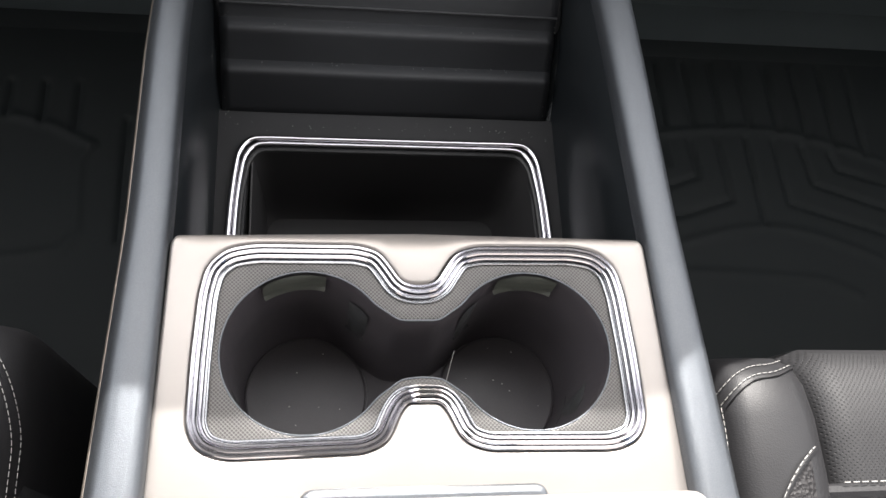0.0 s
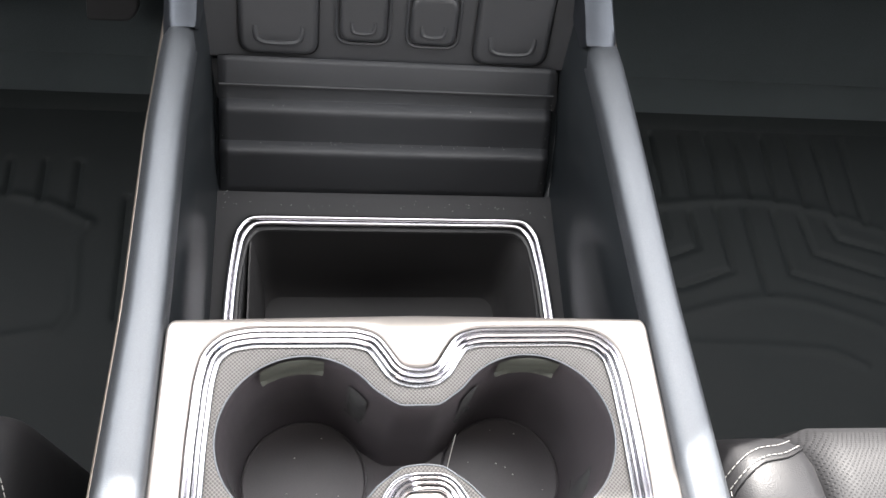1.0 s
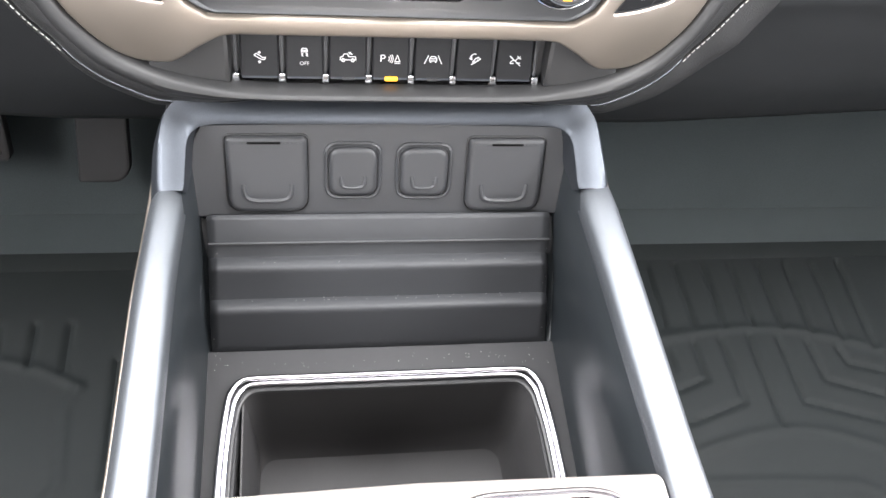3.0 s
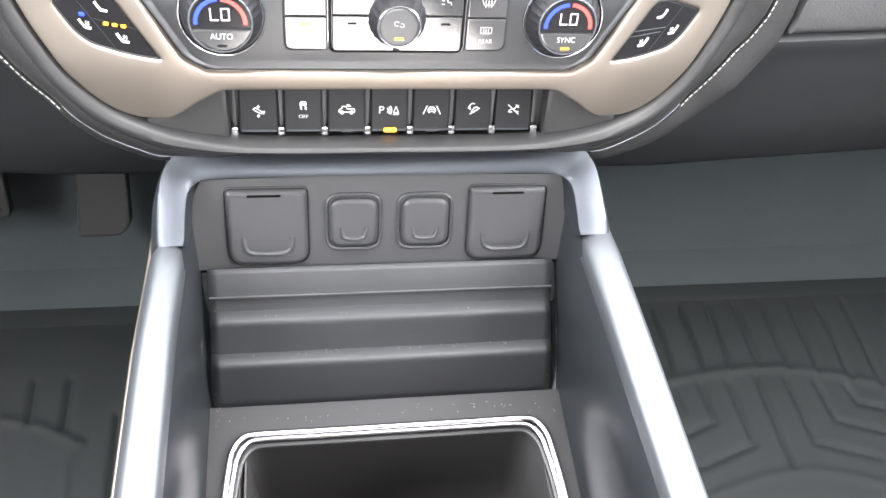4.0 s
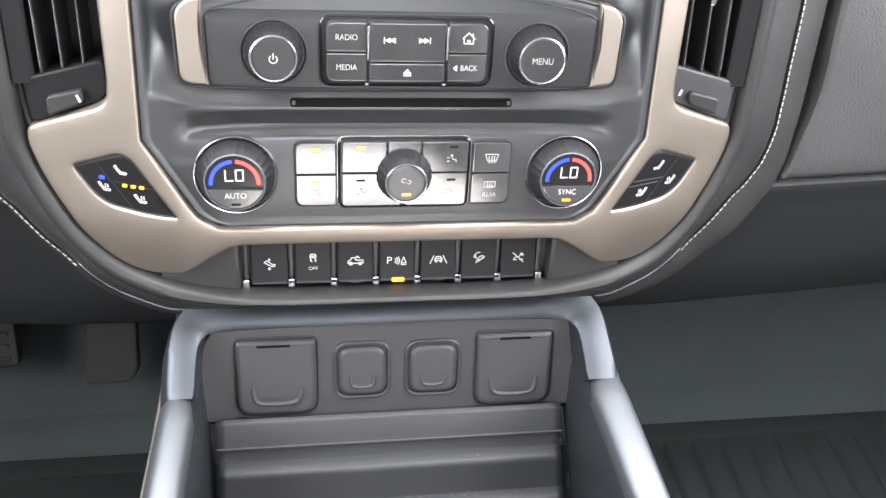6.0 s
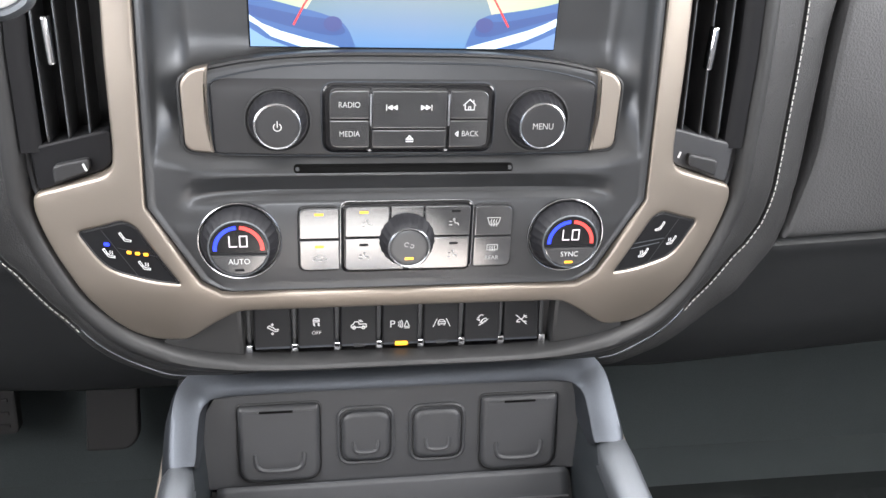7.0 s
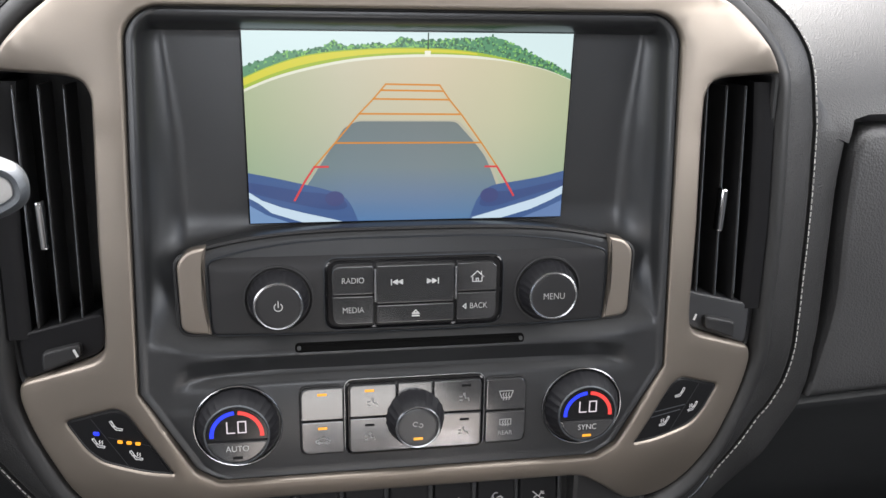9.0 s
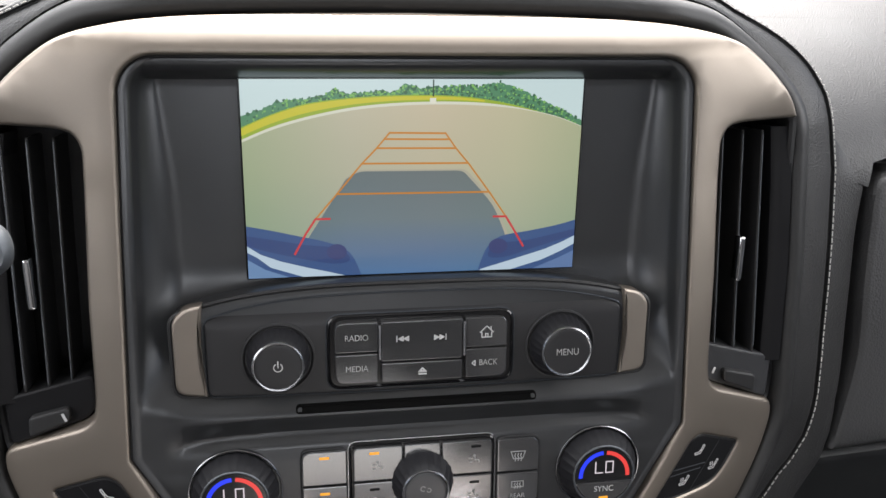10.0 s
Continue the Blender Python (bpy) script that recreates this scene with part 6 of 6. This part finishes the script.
# crumbs and a straw-thin fibre in the wells
deb = bmesh.new()
rnd = random.Random(3)
for i in range(20):
    s = rnd.choice((-1, 1))
    a, q = rnd.random() * 6.28, 0.033 * math.sqrt(rnd.random())
    c = Vector((s * CX + q * math.cos(a), CY + q * math.sin(a), -0.0948))
    r = 0.0002 + 0.0004 * rnd.random()
    loft([(c.x + r * math.cos(k) * (0.6 + rnd.random()), c.y + r * math.sin(k)) for k in (0, 1.2, 2.4, 3.6, 5.0)], [(0, c.z), (r * 0.3, c.z + r)], DECK, bm=deb)
solo("crumbs", deb, THREAD, "pale crumbs and dust in the cup wells", "crumbs", kind="stuff")
solo("fibre", tube([DECK @ Vector(p) for p in ((0.0215, 0.0700, -0.070), (0.0235, 0.0790, -0.060), (0.0255, 0.0880, -0.049))], 0.0003, 5), THREAD, "thin pale fibre caught on the cup well wall", "fibre")
dust = bmesh.new()
for i in range(110):
    x = rnd.uniform(-0.118, 0.118)
    k = rnd.random()
    if k < 0.45:
        y, z = rnd.choice([(0.3345, 0.4118), (0.3545, 0.4296), (0.300, 0.3842), (0.3372, 0.4104)])
    elif k < 0.75:
        x, y, z = rnd.choice((-1, 1)) * rnd.uniform(0.114, 0.119), rnd.uniform(0.29, 0.37), 0.0
        z = 0.384 + max(0, (y - 0.305)) * 0.85
    else:
        y, z = rnd.uniform(0.294, 0.306), 0.3842
    r = 0.00012 + 0.0002 * rnd.random()
    loft([(x + r * math.cos(q), y + r * math.sin(q) * 1.5) for q in (0, 2.1, 4.2)], [(0, z), (r * 0.3, z + r)], bm=dust)
solo("dust_specks", dust, THREAD, "pale dust specks in the tray corners", "dust", kind="stuff")
solo("scratch", strokes([[(0.318, 0.420), (0.333, 0.432)], [(0.331, 0.4305), (0.337, 0.4312)]], 0.0004, 0.0, frame_matrix((-0.1243, 0, 0), (0, 1, 0), (0, 0, 1), (1, 0, 0))), THREAD, "fine pale scratch on the tray wall", "scratch")

# ---- armrest lid behind the cup holders ----
arm = thing("armrest", (0, -0.2, 0.50), "pale grey leather console armrest lid with a silver latch", "armrest")
part("lid", block(-0.100, -0.46, 0.545, 0.082, 0.010, 0.590, 0.010), LID, arm)
part("lid_base", block(-0.128, -0.46, 0.480, 0.126, -0.004, 0.575, 0.010), PLASTIC_D, arm)
part("lip", slab(fillet([(-0.128, 0.000), (0.134, 0.000), (0.128, 0.026), (-0.10, 0.0275)], 0.008, 4), 0.515, 0.556, 0.006), ARM, arm, "champagne front lip")
part("latch", slab(fillet([(-0.068, 0.010), (0.056, 0.010), (0.053, 0.0325), (-0.060, 0.0330)], 0.006, 4), 0.528, 0.546, 0.004), RAIL, arm, "silver grey latch")

# ---- seats ----
for side in (-1, 1):
    seat = thing("front_seat", (side * 0.42, -0.2, 0.14), "grey leather front seat with perforated centre and pale stitching", "seat", "front seats")
    off, turn = (0.0, -52) if side > 0 else (0.036, -66)
    # side bolster: a long pillow with a rounded nose
    rows = []
    for y, k in ((-0.40, 1.0), (-0.15, 1.0), (-0.02, 1.0), (0.04, 1.0), (0.070, 0.985), (0.089, 0.94), (0.101, 0.86), (0.108, 0.74), (0.1115, 0.58), (0.1125, 0.35)):
        c, zt = 0.199 + off, 0.505
        row = []
        for a in np.linspace(-100, 100, 17):
            s, co = math.sin(radians(a)), math.cos(radians(a))
            hw = 0.034 * (0.30 + 0.70 * k)
            x = c + hw * math.copysign(abs(s) ** 0.55, s)
            z = zt - 0.10 + (0.10 * k) * max(-0.6, math.copysign(abs(co) ** 0.4, co))
            row.append(Vector((side * x, y, z - (0.0 if abs(a) < 90 else 0.10))))
        rows.append(row)
    part("bolster", sweep(rows, False, False), SEAT, seat, "smooth grey leather bolster")
    # centre cushion
    rows = []
    for y, dz in ((-0.40, 0.0), (-0.1, 0.0), (0.0, 0.0), (0.06, -0.001), (0.085, -0.005), (0.101, -0.013), (0.112, -0.026), (0.119, -0.045), (0.122, -0.08), (0.120, -0.2)):
        rows.append([Vector((side * (x + off), y - (0.004 if x < 0.24 else 0), 0.497 + dz - e)) for x, e in ((0.230, 0.022), (0.2325, 0.010), (0.237, 0.004), (0.248, 0.0), (0.32, 0.004), (0.45, 0.006), (0.60, 0.004), (0.64, 0.02))])
    part("cushion", sweep(rows, False, False), SEAT_PERF, seat, "perforated grey leather cushion")
    # woven insert and its stitched edge
    zt = lambda x: 0.505 - 0.10 + 0.10 * max(0.0, 1 - (abs(x - 0.199 - off) / 0.034) ** 2.6) ** 0.23 + 0.0012
    bm = bmesh.new()
    R = []
    for i in range(11):
        t = i / 10
        x = 0.190 + off + 0.037 * t
        yt = 0.020 + 0.033 * math.sin(t * math.pi / 2) ** 0.8
        R.append([bm.verts.new(Vector((side * x, yt + (-0.14 - yt) * q, zt(min(x, 0.229 + off))))) for q in (0, 0.15, 0.4, 1.0)])
    for a, b in zip(R, R[1:]):
        for k in range(3):
            bm.faces.new((a[k], a[k + 1], b[k + 1], b[k]))
    part("insert", bm, SEAT_MESH, seat, "grey woven insert")
    pth = []
    for i in range(21):
        t = i / 20
        x = 0.190 + off + 0.037 * t
        pth.append((side * x, 0.0222 + 0.033 * math.sin(t * math.pi / 2) ** 0.8, zt(min(x, 0.229 + off)) + 0.0006))
    part("piping_and_highlight", tube([(x, y - 0.0018, z - 0.001) for x, y, z in pth], 0.0016, 6), SEAT, seat)
    st = stitches(pth, 0.0003, 0.0034, 0.0016)
    # double rows along the inner edge of the bolster and round its nose
    def on_bolster(y, a):
        ys, ks = (-0.40, 0.04, 0.070, 0.089, 0.101, 0.108, 0.1115, 0.1125), (1.0, 1.0, 0.985, 0.94, 0.86, 0.74, 0.58, 0.35)
        k = float(np.interp(y, ys, ks))
        s, co = math.sin(radians(a)), math.cos(radians(a))
        hw = 0.034 * (0.30 + 0.70 * k) + 0.0006
        return (side * (0.199 + off + hw * math.copysign(abs(s) ** 0.55, s)), y + 0.0005, 0.405 + 0.10 * k * abs(co) ** 0.4 + 0.0006)

    for da, dy in ((0, 0.0), (9, 0.0042)):
        y0, ease = (0.082, 1.0) if side > 0 else (0.045, 1.5)
        line = [on_bolster(y, turn + da) for y in np.linspace(-0.15, y0 - dy, 20)]
        line += [on_bolster(y0 - dy + (0.1060 - y0) * math.sin(t * math.pi / 2), (turn + da) + (40 - turn - da) * t ** ease) for t in np.linspace(0.04, 1, 40)]
        stitches(line, 0.00022, 0.0026, 0.0012, st)
    part("seam_cord", tube([on_bolster(0.0765 + 0.0235 * math.sin(t * math.pi / 2), -38 + 80 * t) for t in np.linspace(0.0, 1, 26)], 0.0005, 6), SEAT, seat)
    for y in (0.034, 0.024):
        stitches([(side * (x + off), y, 0.4985 - 0.004 * (x - 0.24)) for x in np.linspace(0.233, 0.45, 10)], 0.00035, 0.0036, 0.0018, st)
    ob = part("stitching", st, THREAD, seat, "pale thread stitches")
    ob["kind"] = "stuff"
    part("cross_roll", tube([(side * (x + off), 0.029, 0.4932) for x in np.linspace(0.222, 0.60, 12)], 0.0048, 8), SEAT, seat)
    part("seat_base", block(min(side * 0.22, side * 0.62), -0.42, 0.14, max(side * 0.22, side * 0.62), 0.07, 0.44, 0.02), PLASTIC_D, seat)
    part("backrest", block(min(side * 0.20, side * 0.66), -0.60, 0.45, max(side * 0.20, side * 0.66), -0.44, 1.12, 0.05), SEAT, seat)
    part("head_restraint", block(min(side * 0.32, side * 0.54), -0.62, 1.14, max(side * 0.32, side * 0.54), -0.51, 1.32, 0.04), SEAT, seat)
    part("side_trim", slab(fillet([(side * (x + off), y) for x, y in ((0.160, -0.20), (0.188, -0.20), (0.188, 0.0), (0.180, 0.035), (0.166, 0.030), (0.160, 0.0))][::side], 0.006, 3), 0.30, 0.47, 0.006), PLASTIC, seat)
    if side < 0:
        seat.location.y += 0.019
    else:
        seat.location.y -= 0.003
rear = thing("rear_bench", (0, -1.3, 0.14), "grey leather rear bench seat", "seat")
part("bench_cushion", block(-0.70, -1.35, 0.14, 0.70, -0.85, 0.50, 0.04), SEAT, rear)
part("bench_back", block(-0.70, -1.56, 0.45, 0.70, -1.36, 1.02, 0.05), SEAT, rear)

# ---- floor mats: a sheet of rubber with moulded grooves ----
def floor_mat(side, lines, ridges, x0, x1, y0, y1, label):
    nx, ny = int((x1 - x0) / 0.003), int((y1 - y0) / 0.003)
    X, Y = np.meshgrid(np.linspace(x0, x1, nx), np.linspace(y0, y1, ny))
    H = np.zeros_like(X)

    def near(pl):
        d = np.full(X.shape, 9.0)
        for (ax, ay), (bx, by) in zip(pl, pl[1:]):
            t = np.clip(((X - ax) * (bx - ax) + (Y - ay) * (by - ay)) / ((bx - ax) ** 2 + (by - ay) ** 2), 0, 1)
            d = np.minimum(d, np.hypot(X - ax - t * (bx - ax), Y - ay - t * (by - ay)))
        return d
    for pl in lines:
        H -= 0.0028 * np.exp(-(near(pl) / 0.0034) ** 2)
    for pl in ridges:
        H += 0.0020 * np.exp(-(near(pl) / 0.0045) ** 2)
    e = np.minimum(np.minimum(X - x0, x1 - X), np.minimum(Y - y0, y1 - Y))
    H += 0.012 * np.clip(1 - e / 0.012, 0, 1)
    H += 0.10 * np.clip((Y - 0.535) / 0.10, 0, 1) ** 1.5
    verts = [(side * a, b, 0.140 + c) for a, b, c in zip(X.ravel(), Y.ravel(), H.ravel())]
    faces = [(r * nx + c, r * nx + c + 1, (r + 1) * nx + c + 1, (r + 1) * nx + c) for r in range(ny - 1) for c in range(nx - 1)]
    me = bpy.data.meshes.new("floor_mat")
    me.from_pydata(verts, [], faces)
    bm = bmesh.new()
    bm.from_mesh(me)
    bpy.data.meshes.remove(me)
    rim = [ed for ed in bm.edges if len(ed.link_faces) == 1]
    ex = bmesh.ops.extrude_edge_only(bm, edges=rim)["geom"]
    for v in ex:
        if isinstance(v, bmesh.types.BMVert):
            v.co.z = 0.121
    return solo("floor_mat", bm, MAT, label, "floor mat", "footwell mats")


G = [[(0.327 + 0.034 * i, 0.525), (0.331 + 0.034 * i, 0.447 - 0.004 * max(0, i - 3) ** 1.5)] for i in range(8)]
G += [[(0.326, 0.424), (0.330, 0.398)], [(0.358, 0.426), (0.362, 0.384), (0.325, 0.371)], [(0.390, 0.430), (0.397, 0.357), (0.337, 0.337), (0.31, 0.332)], [(0.424, 0.432), (0.431, 0.329)], [(0.458, 0.428), (0.464, 0.353), (0.553, 0.325), (0.60, 0.310)], [(0.490, 0.422), (0.497, 0.377), (0.564, 0.354), (0.62, 0.336)], [(0.524, 0.414), (0.530, 0.395), (0.59, 0.378)]]
RG = [[(0.30, 0.431), (0.333, 0.435), (0.38, 0.441), (0.432, 0.443), (0.47, 0.440), (0.501, 0.434), (0.545, 0.422), (0.585, 0.407), (0.63, 0.388)], [(0.31, 0.298), (0.349, 0.310), (0.39, 0.320), (0.429, 0.325), (0.46, 0.322), (0.489, 0.316), (0.542, 0.296), (0.60, 0.268)], [(0.30, 0.274), (0.412, 0.270), (0.489, 0.264), (0.523, 0.248)]]
floor_mat(1, G, RG, 0.18, 0.76, 0.02, 0.545, "black rubber floor mat with moulded grooves on the passenger side")
GL = [[(0.289 + 0.033 * i, 0.470), (0.289 + 0.033 * i, 0.420 + 0.006 * i)] for i in range(6)] + [[(0.24, 0.43), (0.24, 0.30)]]
RL = [[(0.272, 0.402), (0.312, 0.423), (0.344, 0.431), (0.40, 0.434)], [(0.272, 0.402), (0.282, 0.383), (0.278, 0.309), (0.290, 0.290), (0.34, 0.283)]]
floor_mat(-1, GL, RL, 0.18, 0.76, 0.02, 0.545, "black rubber floor mat with moulded grooves on the driver side")

# ---- pedals ----
PEDAL_A = leaning((-0.2535, 0.584, 0.222), 28)
acc = thing("accelerator_pedal", (-0.247, 0.62, 0.235), "black worn accelerator pedal hanging in the footwell", "pedal")
part("pad", slab(fillet([(-0.024, 0.0), (0.016, 0.0), (0.027, 0.012), (0.030, 0.12), (-0.016, 0.12)], [0.004, 0.012, 0.01, 0.006, 0.006]), -0.012, 0.0, 0.003, PEDAL_A), RUBBER, acc)
part("arm", tube([PEDAL_A @ Vector(p) for p in ((0.006, 0.11, -0.012), (0.008, 0.18, -0.05), (0.01, 0.26, -0.10))], 0.009, 8), PLASTIC_D, acc)
PEDAL_B = leaning((-0.384, 0.600, 0.235), 25)
brk = thing("brake_pedal", (-0.355, 0.62, 0.245), "black rubber brake pedal with pale cross ribs", "pedal")
part("pad", slab(box2(-0.045, 0.0, 0.045, 0.075, 0.008), -0.012, 0.0, 0.003, PEDAL_B), RUBBER, brk)
for i in range(5):
    part("rib", slab(box2(-0.038, 0.008 + 0.0135 * i, 0.038, 0.012 + 0.0135 * i, 0.001, 2), -0.001, 0.002, 0.0008, PEDAL_B), RUBBER, brk)
part("arm", tube([PEDAL_B @ Vector(p) for p in ((0, 0.06, -0.010), (0.0, 0.16, -0.03), (0, 0.26, -0.06))], 0.009, 8), PLASTIC_D, brk)

# ---- column shift lever, its tip beside the vent ----
lever = thing("shift_lever", (-0.26, 0.43, 0.775), "satin silver column shift lever tip with a pale inset", "shift lever")
LV = frame_matrix((-0.1885, 0.395, 0.7925), (0.93, 0.08, -0.22), (0.18, 0.30, 0.93), (0.15, -0.95, 0.28))
knob_out = fillet([(-0.035, -0.0135), (0.014, -0.0150), (0.0265, -0.004), (0.022, 0.009), (-0.005, 0.0155), (-0.035, 0.0135)], [0.004, 0.010, 0.010, 0.010, 0.012, 0.004], 5)
kb = part("lever_tip", loft(knob_out, [(0.005, -0.011), (0.001, -0.007), (0, 0.0), (0.001, 0.004), (0.003, 0.006), (0.0048, 0.0055), (0.0055, 0.0045)], LV), RAIL, lever)
part("inset", loft(inset(knob_out, 0.0055), [(0, 0.0035), (0.0006, 0.0050), (0.003, 0.0056)], LV), LID, kb, "pale champagne inset")
part("stalk", tube([LV @ Vector(p) for p in ((-0.03, 0, -0.002), (-0.06, -0.002, -0.004), (-0.14, -0.01, -0.02), (-0.22, -0.02, -0.06))], 0.008, 10), PLASTIC_D, lever)
